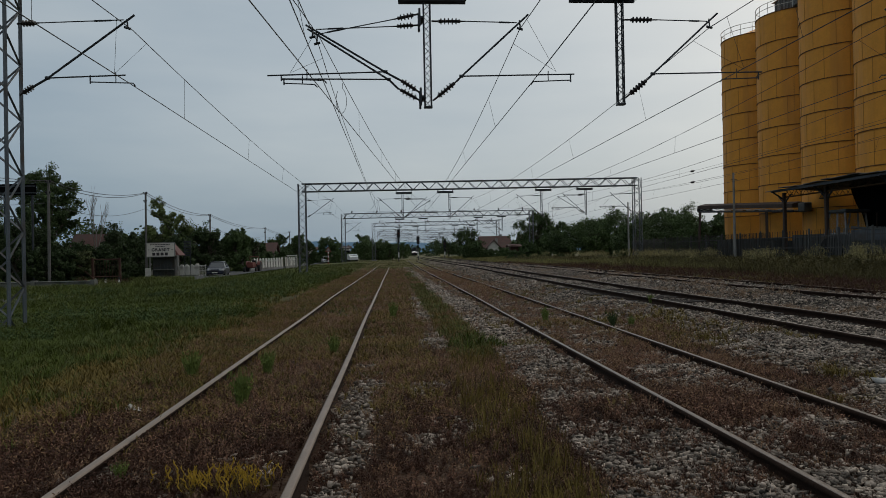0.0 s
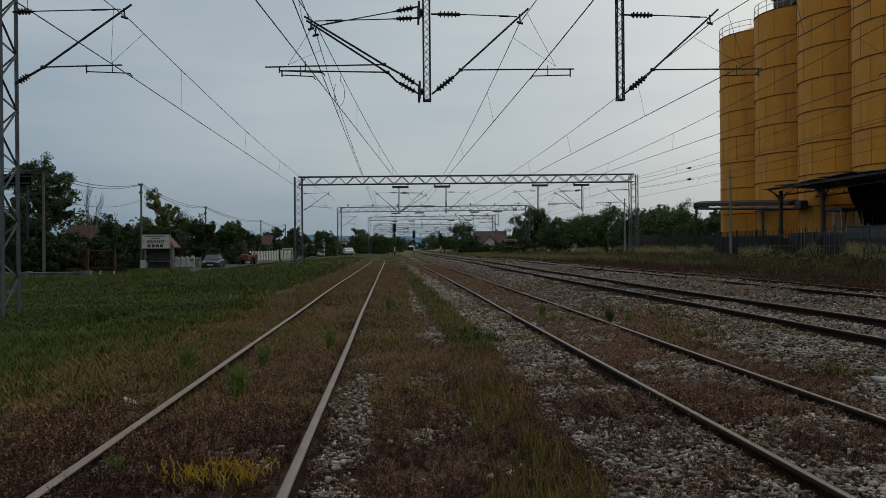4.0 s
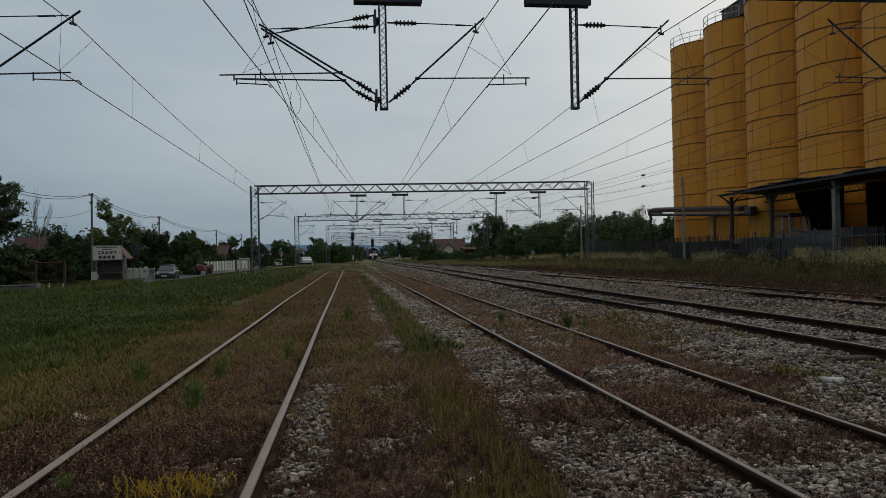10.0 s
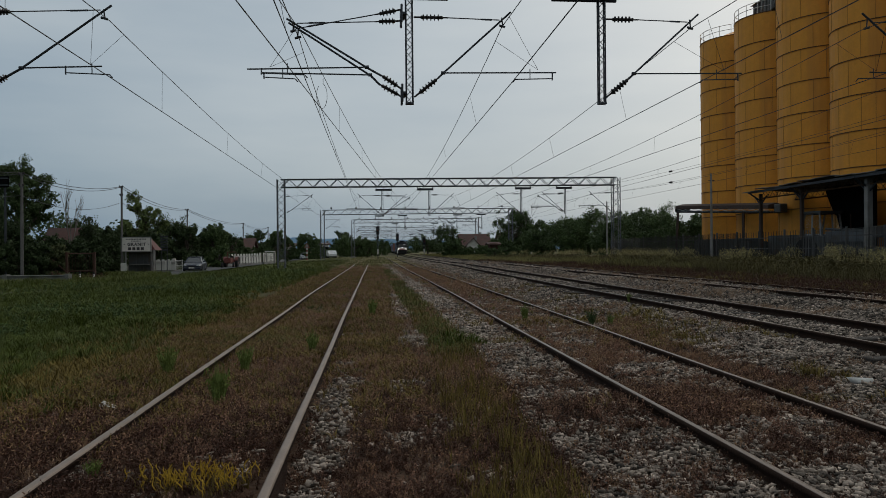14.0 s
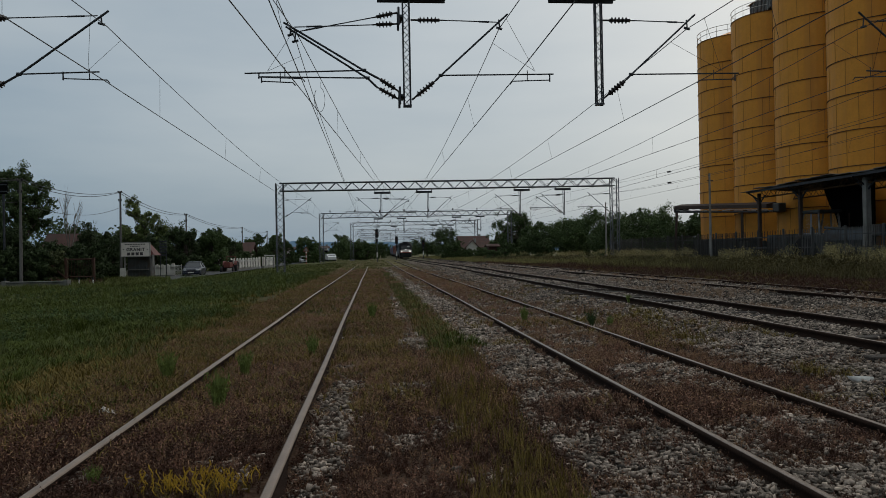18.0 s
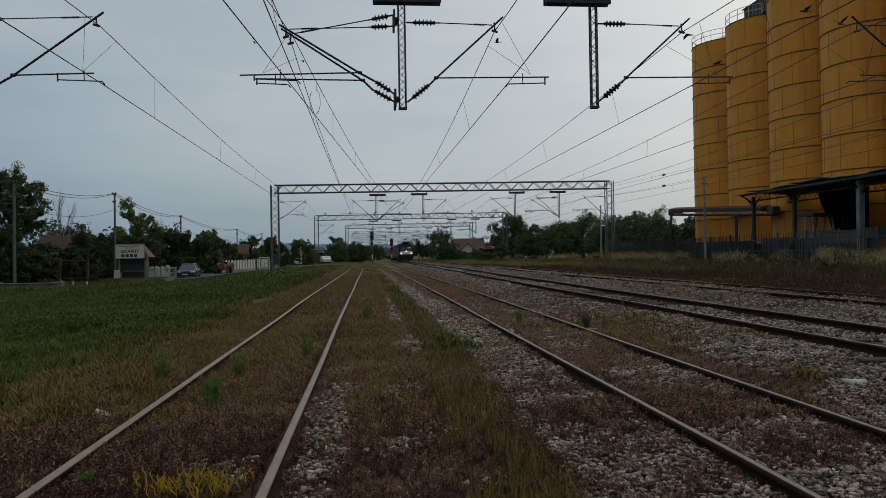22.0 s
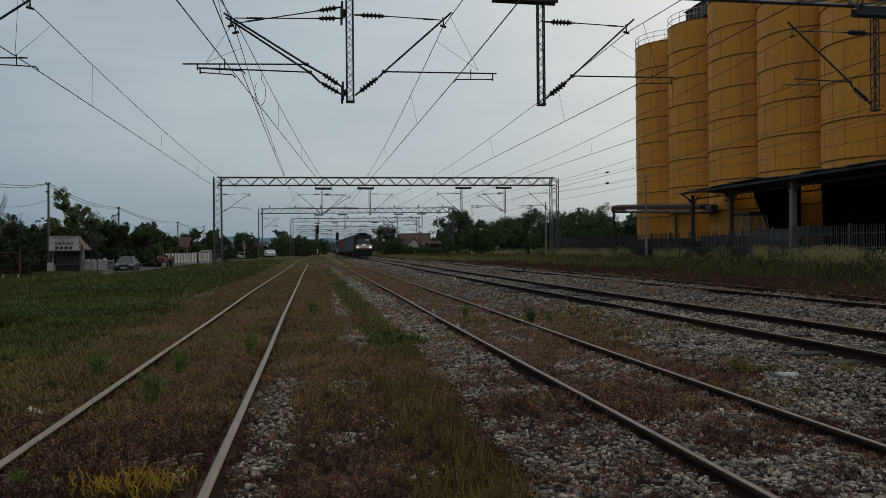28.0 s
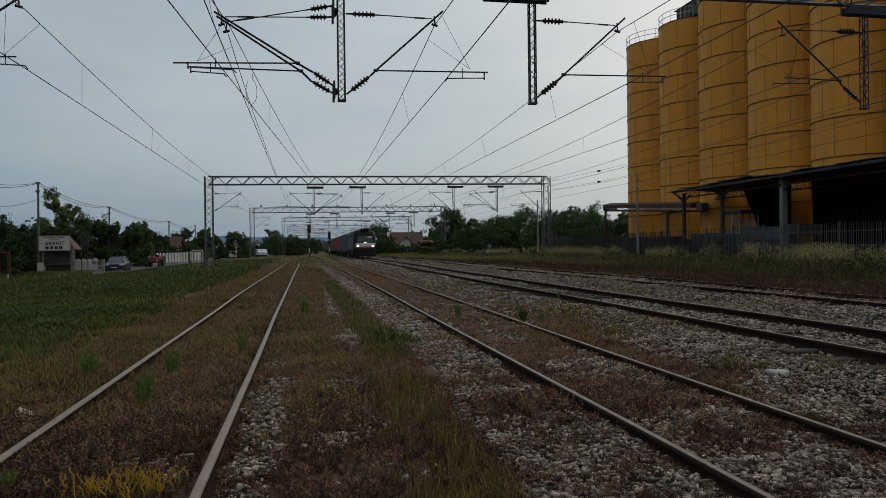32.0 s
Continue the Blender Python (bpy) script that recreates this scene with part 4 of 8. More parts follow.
def tractor():
    ob = tagged(empty("tractor", pose(26.4, 40.2, 0.38, 0, 0, 8)), "old dark loader tractor with a glazed cab under the canopy", "tractor")
    bm = bmesh.new()
    rounded_box(bm, -0.5, 0.5, -2.4, 0.3, 0.7, 1.9, 0.08)
    part("bonnet", bm, MACHINE, ob)
    bm = bmesh.new()
    rounded_box(bm, -0.7, 0.7, 0.2, 2.2, 0.6, 1.75, 0.06)
    part("chassis", bm, MACHINE, ob)
    for x in (-0.72, 0.72):
        for y, yt in ((0.45, 0.6), (1.2, 1.2), (2.2, 1.8)):
            bm = bmesh.new()
            tube(bm, (x, y, 1.7), (x * 0.92, yt, 3.0), 0.06, n=4)
            part("cab_pillar", bm, CAB_GREY, ob)
        bm = bmesh.new()
        tube(bm, (x, 0.45, 1.78), (x, 2.2, 1.78), 0.055, n=4)
        part("waist_bar", bm, CAB_GREY, ob)
        bm = bmesh.new()
        vs = [bm.verts.new(c) for c in ((x, 0.5, 1.75), (x, 2.15, 1.75), (x * 0.93, 1.78, 2.95), (x * 0.93, 0.62, 2.95))]
        bm.faces.new(vs)
        part("side_window", bm, CAB_GLASS, ob).visible_shadow = False
    for y, yt in ((0.45, 0.6), (2.2, 1.8)):
        bm = bmesh.new()
        bm.faces.new([bm.verts.new(c) for c in ((-0.68, y, 1.75), (0.68, y, 1.75), (0.63, yt, 2.95), (-0.63, yt, 2.95))])
        part("windscreen", bm, CAB_GLASS, ob).visible_shadow = False
    bm = bmesh.new()
    rounded_box(bm, -0.85, 0.85, 0.35, 2.0, 2.98, 3.16, 0.06)
    part("cab_roof", bm, MACHINE, ob)
    bm = bmesh.new()
    rounded_box(bm, -0.66, -0.58, -2.9, 0.2, 1.35, 1.95, 0.02)
    part("side_plate", bm, STEEL, ob, "dull grey side plate")
    for x in (-0.85, 0.85):
        for y, r in ((1.5, 0.8), (-1.9, 0.5)):
            wh = part("wheel", wheel_bm(r, 0.42 if r > 0.6 else 0.3), RUBBER, ob)
            wh.location = (x, y, r)
            part("rim", rim_bm(r, 0.42 if r > 0.6 else 0.3), RUST, wh)
    bm = bmesh.new()
    box(bm, -1.0, 1.0, -4.2, -3.2, 1.55, 2.15, 0.05)
    tube(bm, (-0.6, -3.3, 1.8), (-0.6, 0.2, 2.1), 0.08, n=5)
    tube(bm, (0.6, -3.3, 1.8), (0.6, 0.2, 2.1), 0.08, n=5)
    part("loader_bucket", bm, MACHINE, ob)
    bm = bmesh.new()
    tube(bm, (0.35, -0.6, 1.8), (0.35, -0.6, 2.9), 0.04, n=6)
    part("exhaust_pipe", bm, RUST, ob)
    return ob


tractor()


def storage_bin(x, y, w, d, h):
    ob = tagged(empty("storage_bin", pose(x, y, float(ground_z(x, y)) - 0.05)), "dark sheet steel storage bin behind the yard fence", "bin", "bins behind the fence")
    bm = bmesh.new()
    rounded_box(bm, -w / 2, w / 2, -d / 2, d / 2, 0.12, h, 0.04)
    part("box", bm, MACHINE, ob)
    for k in range(int(d / 0.6)):
        bm = bmesh.new()
        yy = -d / 2 + 0.3 + k * 0.6
        box(bm, -w / 2 - 0.05, -w / 2, yy - 0.04, yy + 0.04, 0.15, h - 0.05)
        part("rib", bm, MACHINE, ob)
    for sx in (-1, 1):
        bm = bmesh.new()
        box(bm, sx * (w / 2 - 0.2) - 0.06, sx * (w / 2 - 0.2) + 0.06, -d / 2 + 0.1, d / 2 - 0.1, 0.0, 0.12)
        part("skid", bm, RUST, ob)


storage_bin(25.6, 50.4, 1.5, 3.2, 1.75)
storage_bin(25.5, 47.9, 1.3, 1.3, 1.5)
storage_bin(25.7, 54.4, 1.5, 3.4, 1.7)
storage_bin(26.6, 44.75, 0.9, 5.2, 1.85)

# ---- yard fence of upright steel slats ----
FENCE_STEEL = mat("grey_painted_fence_steel", (0.105, 0.102, 0.1), (0.068, 0.066, 0.064), 0.65, 0.2, 2, 20, 0.1, obj=0.25)
FENCE_OLD = mat("rust_darkened_fence_steel", (0.05, 0.046, 0.042), (0.03, 0.028, 0.026), 0.8, 0.1, 2, 20, 0.1, obj=0.25)
FENCE_X = 24.2
yard_fence = tagged(empty("yard_fence"), "long grey steel slat fence beyond tall dry grass", "fence", kind="structure")


def slat_mesh(paint):
    bm = bmesh.new()
    box(bm, -0.012, 0.012, -0.025, 0.025, 0.0, 2.02)
    tip = [v for v in bm.verts if v.co.z > 1]
    for v in tip:
        v.co.y *= 0.35
        v.co.z += 0.06
    me = bpy.data.meshes.new("slat")
    bm.to_mesh(me)
    bm.free()
    me.materials.append(paint)
    return me


def fence_foot(y):
    """The fence follows the fall of the ground, not its lumps."""
    return 0.33 + far_dip(y)


SLAT, SLAT_OLD = slat_mesh(FENCE_STEEL), slat_mesh(FENCE_OLD)
slat_y = np.concatenate([np.arange(23.5, 40.2, 0.148), np.arange(40.4, 46.4, 0.3), np.arange(46.4, 66, 0.125)])[:300]
for k, y in enumerate(slat_y):
    s_ob = new("slat", SLAT if y < 40 else SLAT_OLD)
    s_ob.parent = yard_fence
    s_ob.location = (FENCE_X + 0.01 * math.sin(k * 1.7), y, float(fence_foot(y)) + 0.012 * math.sin(k * 0.9))
    s_ob.rotation_euler = (0.012 * math.sin(k * 2.3), 0, 0)
tv = np.array([v.co[:] for v in SLAT.vertices])
tf = np.array([p.vertices[:] for p in SLAT.polygons])
ys = np.arange(slat_y[-1] + 0.125, 74.5, 0.125)
far_slats = scatter("slats", tv, tf, np.stack([np.full_like(ys, FENCE_X), ys, fence_foot(ys)], -1), np.zeros_like(ys), np.ones_like(ys), FENCE_OLD)
far_slats.parent = yard_fence
far_slats["kind"] = "stuff"
for z in (1.1, 1.75):
    bm = bmesh.new()
    box(bm, FENCE_X + 0.015, FENCE_X + 0.055, 24, 74.6, z + 0.25, z + 0.31)
    part("fence_rail", bm, FENCE_STEEL, yard_fence)
y = 24.6
while y < 75:
    bm = bmesh.new()
    box(bm, FENCE_X + 0.02, FENCE_X + 0.10, y - 0.05, y + 0.05, float(ground_z(FENCE_X, y)) - 0.1, 2.5)
    part("fence_post", bm, FENCE_STEEL, yard_fence)
    y += 2.9 if y < 75 else 5.8


# ---- train ----
LOCO_PAINT = mat("dark_grey_locomotive_paint", (0.012, 0.013, 0.015), (0.008, 0.009, 0.010), 0.55, 0.0, 1, 15, 0.02, spec=0.05)
LOCO_SILVER = mat("silver_grey_band_paint", (0.66, 0.57, 0.55), (0.56, 0.48, 0.46), 0.4, 0.1, 1, 15, 0.02)
LOCO_RED = mat("dull_red_stripe_paint", (0.30, 0.07, 0.05), (0.23, 0.055, 0.04), 0.45, 0.0, 1, 15, 0.02)
LOCO_BLUE = mat("dull_blue_grey_locomotive_side", (0.045, 0.06, 0.085), (0.032, 0.043, 0.06), 0.6, 0.0, 1, 15, 0.02, spec=0.2)
LOCO_GLASS = mat("black_tinted_windscreen", (0.012, 0.014, 0.016), (0.008, 0.010, 0.012), 0.12, 0.0, 1, 5, 0.0, spec=0.5)
BLACK = mat("black_underframe", (0.02, 0.02, 0.021), (0.012, 0.012, 0.012), 0.8, 0.1, 2, 20, 0.2)
HEADLIGHT = glow("lit_headlight_lens", (1.0, 0.93, 0.86), 4.0)
WAGON_BLUE = mat("blue_container_paint", (0.055, 0.09, 0.165), (0.042, 0.068, 0.125), 0.6, 0.0, 0.8, 12, 0.1, dirt=(0.05, 0.05, 0.06))
WAGON_RED = mat("oxide_red_container_paint", (0.21, 0.066, 0.043), (0.155, 0.05, 0.034), 0.65, 0.0, 0.8, 12, 0.1, dirt=(0.10, 0.045, 0.035))
WAGON_GREY = mat("grey_blue_container_paint", (0.13, 0.15, 0.18), (0.09, 0.105, 0.13), 0.65, 0.0, 0.8, 12, 0.1)


def loft(bm, sections):
    rings = [[bm.verts.new(p) for p in s] for s in sections]
    k = len(rings[0])
    for a, b in zip(rings, rings[1:]):
        for j in range(k):
            bm.faces.new((a[j], a[(j + 1) % k], b[(j + 1) % k], b[j]))
    bm.faces.new(rings[0][::-1])
    bm.faces.new(rings[-1])
    bmesh.ops.recalc_face_normals(bm, faces=bm.faces[:])


def loco_section(y, w, z0, z1, r, lean=0.0):
    """A rounded body section across the vehicle."""
    pts = []
    for cx, cz, a0, rr in ((w - 0.12, z0 + 0.12, -90, 0.12), (w - r, z1 - r, 0, r), (-w + r, z1 - r, 90, r), (-w + 0.12, z0 + 0.12, 180, 0.12)):
        for q in range(5):
            a = radians(a0 + 90 * q / 4)
            x, z = cx + rr * math.cos(a), cz + rr * math.sin(a)
            pts.append((x, y + lean * max(0.0, z - 1.9), z))
    return pts


def bogie(parent, y, spread, r):
    bo = empty("bogie")
    bo.parent = parent
    bo.location = (0, y, 0)
    bm = bmesh.new()
    for x in (-0.98, 0.98):
        box(bm, x - 0.08, x + 0.08, -spread - 0.5, spread + 0.5, r - 0.05, r + 0.3, 0.03)
    box(bm, -0.9, 0.9, -0.3, 0.3, r, r + 0.35)
    part("bogie_frame", bm, BLACK, bo)
    for x in (-0.74, 0.74):
        for d in (-spread, spread):
            wh = part("wheel", wheel_bm(r, 0.13, 20), RUST, bo)
            wh.location = (x, d, r)
    return bo


def locomotive():
    """Front faces -y; the origin lies on the rail head under the front buffers."""
    ob = tagged(empty("electric_locomotive"), "dark grey modern electric locomotive with silver-red front band and lit headlights", "locomotive")
    L = 19.3
    bm = bmesh.new()
    secs = []
    for u, w, z0, z1, r, lean in ((0.55, 1.18, 1.0, 2.15, 0.25, 0.0), (0.72, 1.36, 0.95, 3.0, 0.5, 0.42), (1.1, 1.46, 0.92, 3.55, 0.62, 0.36), (1.9, 1.5, 0.92, 3.83, 0.6, 0.15), (3.2, 1.5, 0.92, 3.9, 0.5, 0.0)):
        secs.append(loco_section(u, w, z0, z1, r, lean))
    back = [[(x, L - y, z) for x, y, z in s] for s in secs[::-1]]
    loft(bm, secs + back)
    part("body", bm, LOCO_PAINT, ob, smooth=True)
    bm = bmesh.new()
    box(bm, -1.28, 1.28, 0.36, 0.60, 1.6, 2.12, 0.05)
    part("front_band", bm, LOCO_SILVER, ob, "silver band across the front")
    bm = bmesh.new()
    box(bm, -1.3, 1.3, 0.38, 0.58, 1.4, 1.6, 0.02)
    part("red_stripe", bm, LOCO_RED, ob, "dull red stripe under the band")
    bm = bmesh.new()
    box(bm, -1.27, 1.27, 0.44, 0.62, 0.95, 1.47, 0.04)
    part("front_apron", bm, BLACK, ob, "black lower front")
    # windscreen in two panes with a rake
    for sx in (-1, 1):
        bm = bmesh.new()
        c = [(0.02 * sx, 0.60, 2.24), (1.14 * sx, 0.66, 2.24), (0.96 * sx, 1.26, 3.1), (0.02 * sx, 1.24, 3.14)]
        lo = [bm.verts.new((x, y - 0.05, z)) for x, y, z in c]
        hi = [bm.verts.new((x, y + 0.35, z)) for x, y, z in c]
        bm.faces.new(lo)
        bm.faces.new(hi[::-1])
        for k in range(4):
            bm.faces.new((lo[k], lo[(k + 1) % 4], hi[(k + 1) % 4], hi[k]))
        bmesh.ops.recalc_face_normals(bm, faces=bm.faces[:])
        part("windscreen_pane", bm, LOCO_GLASS, ob)
        lamp = bmesh.new()
        turn = Matrix.Rotation(radians(90), 3, "X")
        lathe(lamp, [(0.13, 0.0), (0.13, 0.12), (0.1, 0.15)], 14, (1.0 * sx, 0.50, 1.72), turn)
        part("headlight", lamp, HEADLIGHT, ob, "bright round headlight")
        bm = bmesh.new()
        box(bm, 0.87 * sx - 0.28, 0.87 * sx + 0.28, -0.08, 0.0, 0.86, 1.26, 0.06)
        tube(bm, (0.87 * sx, 0.0, 1.06), (0.87 * sx, 0.6, 1.06), 0.11, n=10)
        part("buffer", bm, BLACK, ob)
        bm = bmesh.new()
        tube(bm, (1.3 * sx, 0.66, 1.5), (1.42 * sx, 0.78, 2.1), 0.02, n=5)
        part("handrail", bm, PALE, ob)
    bm = bmesh.new()
    lathe(bm, [(0.12, 0.0), (0.12, 0.1)], 12, (0, 0.53, 2.14), Matrix.Rotation(radians(90), 3, "X"))
    part("top_light", bm, HEADLIGHT, ob, "small lit middle light")
    bm = bmesh.new()
    box(bm, 0.35, 0.95, 0.98, 1.04, 2.84, 3.02)
    part("plate_bar", bm, PALE, ob, "pale bar plate in the windscreen")
    bm = bmesh.new()
    box(bm, -1.35, 1.35, 0.45, 1.3, 0.32, 0.98, 0.1)
    part("snow_plough", bm, BLACK, ob)
    bm = bmesh.new()
    box(bm, -1.3, 1.3, 6.6, 12.6, 0.35, 1.0, 0.08)
    part("underframe_box", bm, BLACK, ob)
    for y in (4.7, L - 4.7):
        bogie(ob, y, 1.5, 0.6)
    # side cab windows, roof gear and pantographs
    for sx in (-1, 1):
        for y in (1.9, L - 2.4):
            bm = bmesh.new()
            box(bm, sx * 1.49, sx * 1.515, y, y + 0.55, 2.2, 2.95)
            part("cab_side_window", bm, GLASSY, ob)
        bm = bmesh.new()
        box(bm, sx * 1.485, sx * 1.512, 3.3, L - 3.3, 1.25, 3.62, 0.0)
        part("side_panel", bm, LOCO_BLUE, ob, "dull dark blue side panel")
        for q in range(5):
            bm = bmesh.new()
            box(bm, sx * 1.50, sx * 1.52, 5.0 + q * 1.9, 6.3 + q * 1.9, 2.9, 3.35)
            part("grille", bm, BLACK, ob)
    for y, up in ((4.2, 1), (L - 4.2, 0)):
        pg = empty("pantograph")
        pg.parent = ob
        pg.location = (0, y, 3.9)
        bm = bmesh.new()
        box(bm, -0.7, 0.7, -0.8, 0.8, 0.02, 0.12)
        for x in (-0.5, 0.5):
            for d in (-0.6, 0.6):
                tube(bm, (x, d, -0.05), (x, d, 0.1), 0.07, n=6)
        part("base_frame", bm, DARK_STEEL, pg)
        h = 1.25 if up else 0.3
        bm = bmesh.new()
        for x in (-0.35, 0.35):
            tube(bm, (x, 0.7, 0.1), (x * 0.6, -0.7, 0.1 + h * 0.5), 0.045, n=5)
            tube(bm, (x * 0.6, -0.7, 0.1 + h * 0.5), (x * 0.9, 0.2, 0.1 + h), 0.038, n=5)
        part("arm", bm, DARK_STEEL, pg)
        bm = bmesh.new()
        tube(bm, (-0.95, 0.2, h - 0.05), (-0.6, 0.2, 0.1 + h), 0.03, n=5)
        tube(bm, (-0.6, 0.2, 0.1 + h), (0.6, 0.2, 0.1 + h), 0.03, n=5)
        tube(bm, (0.6, 0.2, 0.1 + h), (0.95, 0.2, h - 0.05), 0.03, n=5)
        part("collector_head", bm, DARK_STEEL, pg)
    bm = bmesh.new()
    for k in range(6):
        box(bm, -0.5, 0.5, 6.8 + k * 1.0, 7.5 + k * 1.0, 3.86, 4.15, 0.04)
    part("roof_equipment", bm, DARK_STEEL, ob)
    bm = bmesh.new()
    box(bm, -0.6, 0.6, 1.9, 2.9, 3.72, 4.12, 0.08)
    part("cab_cooler", bm, LOCO_PAINT, ob)
    for sx in (-1, 1):
        bm = bmesh.new()
        tube(bm, (0.75 * sx, 1.5, 3.7), (0.75 * sx, 1.1, 3.9), 0.05, 0.09, n=8)
        part("horn", bm, DARK_STEEL, ob)
    return ob


def container_wagon(paint, label):
    """A flat wagon with two ribbed containers; the origin is under its front buffers."""
    ob = tagged(empty("container_wagon"), label, "wagon", "wagons of the train")
    L = 19.7
    bm = bmesh.new()
    box(bm, -1.25, 1.25, 0.6, L - 0.6, 0.95, 1.18)
    for x in (-1.2, 1.2):
        box(bm, x - 0.06, x + 0.06, 0.6, L - 0.6, 0.75, 1.18)
    part("wagon_frame", bm, BLACK, ob)
    for y in (2.8, L - 2.8):
        bogie(ob, y, 0.9, 0.46)
    for a, b, m in ((0.9, 9.75, paint[0]), (9.95, 18.8, paint[1])):
        bm = bmesh.new()
        box(bm, -1.22, 1.22, a, b, 1.2, 3.8, 0.02)
        for sx in (-1, 1):
            y = a + 0.25
            while y < b - 0.3:
                box(bm, sx * 1.222 - 0.02, sx * 1.222 + 0.02, y, y + 0.16, 1.32, 3.68)
                y += 0.34
            for z in (1.2, 3.7):
                box(bm, sx * 1.23 - 0.03, sx * 1.23 + 0.03, a, b, z, z + 0.12)
        part("container", bm, m, ob)
    for sx in (-0.87, 0.87):
        for y0, y1 in ((0.0, 0.6), (L - 0.6, L)):
            bm = bmesh.new()
            tube(bm, (sx, y0, 1.06), (sx, y1, 1.06), 0.1, n=8)
            tube(bm, (sx, y0 if y0 == 0 else y1 - 0.06, 1.06), (sx, y0 + 0.06 if y0 == 0 else y1, 1.06), 0.22, n=12)
            part("buffer", bm, BLACK, ob)
    return ob


loco = locomotive()
WAGONS = [container_wagon(pa, lb) for pa, lb in (((WAGON_RED, WAGON_RED), "container wagon with two rust-red boxes"), ((WAGON_BLUE, WAGON_BLUE), "container wagon with two blue boxes"), ((WAGON_GREY, WAGON_RED), "container wagon with a grey and a rust-red box"))]
RED_W, BLUE_W, MIXED_W = WAGONS
WAGONS = [BLUE_W, RED_W]
for src in (RED_W, RED_W, BLUE_W, MIXED_W, BLUE_W, RED_W, BLUE_W, MIXED_W, BLUE_W, RED_W):
    WAGONS.append(MIXED_W if src is MIXED_W and MIXED_W not in WAGONS else copy_thing(src, pose(0, 0, 0)))


# ---- roadside beyond the meadow ----
road_v = [(x, y, float(np.interp(x, PROFILE_X, PROFILE_Z)) + 0.035) for y in np.linspace(20, 420, 60) for x in (-20.3 + 0.0, -17.7, -15.2)]
road_f = [(3 * k + j, 3 * k + j + 1, 3 * k + j + 4, 3 * k + j + 3) for k in range(59) for j in range(2)]
road = arr_mesh("road", [(x, y, z) for x, y, z in road_v], road_f, ASPHALT)
tagged(road, "narrow grey asphalt road beyond the meadow", "road", kind="structure")


def base_z(x, y):
    return float(ground_z(x, y))


def timber_pole(x, y, top, lamp=False):
    z = base_z(x, y) - 0.1
    ob = tagged(empty("utility_pole", pose(x, y, z)), "slim grey utility pole with crossarm and insulators", "utility pole", "poles along the road")
    h = top - z
    bm = bmesh.new()
    tube(bm, (0, 0, 0), (0.04, 0, h), 0.115, 0.085, n=8)
    part("shaft", bm, WOODPOLE, ob)
    for k, (dz, w) in enumerate(((0.15, 0.16), (0.9, 0.13))):
        bm = bmesh.new()
        tube(bm, (-w, 0.05, h - dz), (w, -0.05, h - dz), 0.04, n=4)
        arm = part("crossarm", bm, DARK_STEEL, ob)
        for s in (-1, 1):
            bm = bmesh.new()
            lathe(bm, [(0.03, 0), (0.07, 0.05), (0.07, 0.1), (0.04, 0.16)], 8, (s * w * 0.9, 0, h - dz + 0.03))
            part("insulator", bm, INSULATOR, arm)
    return ob


POLES = [(-23, 51.1, 6.8), (-23, 70.5, 7.6), (-23, 94.5, 6.8), (-23, 134.0, 6.5), (-23, 165.0, 6.7)]
for p in POLES:
    timber_pole(*p)
for (xa, ya, za), (xb, yb, zb) in zip([(-25, 25, 6.9)] + POLES, POLES):
    for k, (dz, dx) in enumerate(((0.12, 0.1), (0.2, -0.06), (1.5, 0.0))):
        bm = bmesh.new()
        pts = []
        for q in range(13):
            t = q / 12
            pts.append((xa + (xb - xa) * t + dx, ya + (yb - ya) * t, za + (zb - za) * t - dz + (0.08 if k < 2 else 0) - (0.55 + 0.12 * k) * 4 * t * (1 - t)))
        polyline(bm, pts, 0.026 if k < 2 else 0.018)
        cab = empty("power_cable")
        tagged(cab, "sagging dark power cable between utility poles", "cable", "cables along the road")
        part("strand", bm, WIRE, cab)


# signboard and kiosk
KIOSK_ROOF = mat("dull_dark_red_sheet_roof", (0.13, 0.045, 0.038), (0.085, 0.032, 0.028), 0.7, 0, 1.5, 14, 0.2)


def kiosk():
    ob = tagged(empty("kiosk"), "small dark roadside kiosk with a red tiled roof", "kiosk")
    z = -0.55
    bm = bmesh.new()
    box(bm, -22.5, -20.45, 70.9, 72.1, z, 1.75)
    part("wall_shell", bm, MACHINE, ob, "dark grey board wall")
    bm = bmesh.new()
    box(bm, -22.3, -20.6, 70.4, 70.9, 0.35, 0.42, 0.01)
    part("counter", bm, WOODPOLE, ob)
    for k in range(6):
        bm = bmesh.new()
        box(bm, -22.42 + 0.32 * k, -22.14 + 0.32 * k, 70.87, 70.897, -0.5, 1.7)
        part("wall_board", bm, MACHINE, ob)
    for x in (-22.6, -20.1):
        bm = bmesh.new()
        box(bm, x - 0.06, x + 0.06, 70.25, 70.37, z, 1.75)
        part("post", bm, CONCRETE, ob)
    bm = bmesh.new()
    vs = [bm.verts.new(c) for c in ((-22.8, 70.3, 1.72), (-19.95, 70.3, 1.68), (-19.95, 72.4, 1.68), (-22.8, 72.4, 1.72), (-22.4, 70.8, 2.78), (-20.75, 70.8, 2.78), (-20.75, 71.9, 2.78), (-22.4, 71.9, 2.78))]
    for f in ((0, 1, 5, 4), (1, 2, 6, 5), (2, 3, 7, 6), (3, 0, 4, 7), (4, 5, 6, 7), (3, 2, 1, 0)):
        bm.faces.new([vs[i] for i in f])
    part("roof", bm, KIOSK_ROOF, ob)
    bm = bmesh.new()
    box(bm, -22.95, -22.45, 70.0, 70.06, -0.2, 0.55)
    part("notice_plate", bm, PALE, ob, "white notice plate")
    return ob


kiosk()


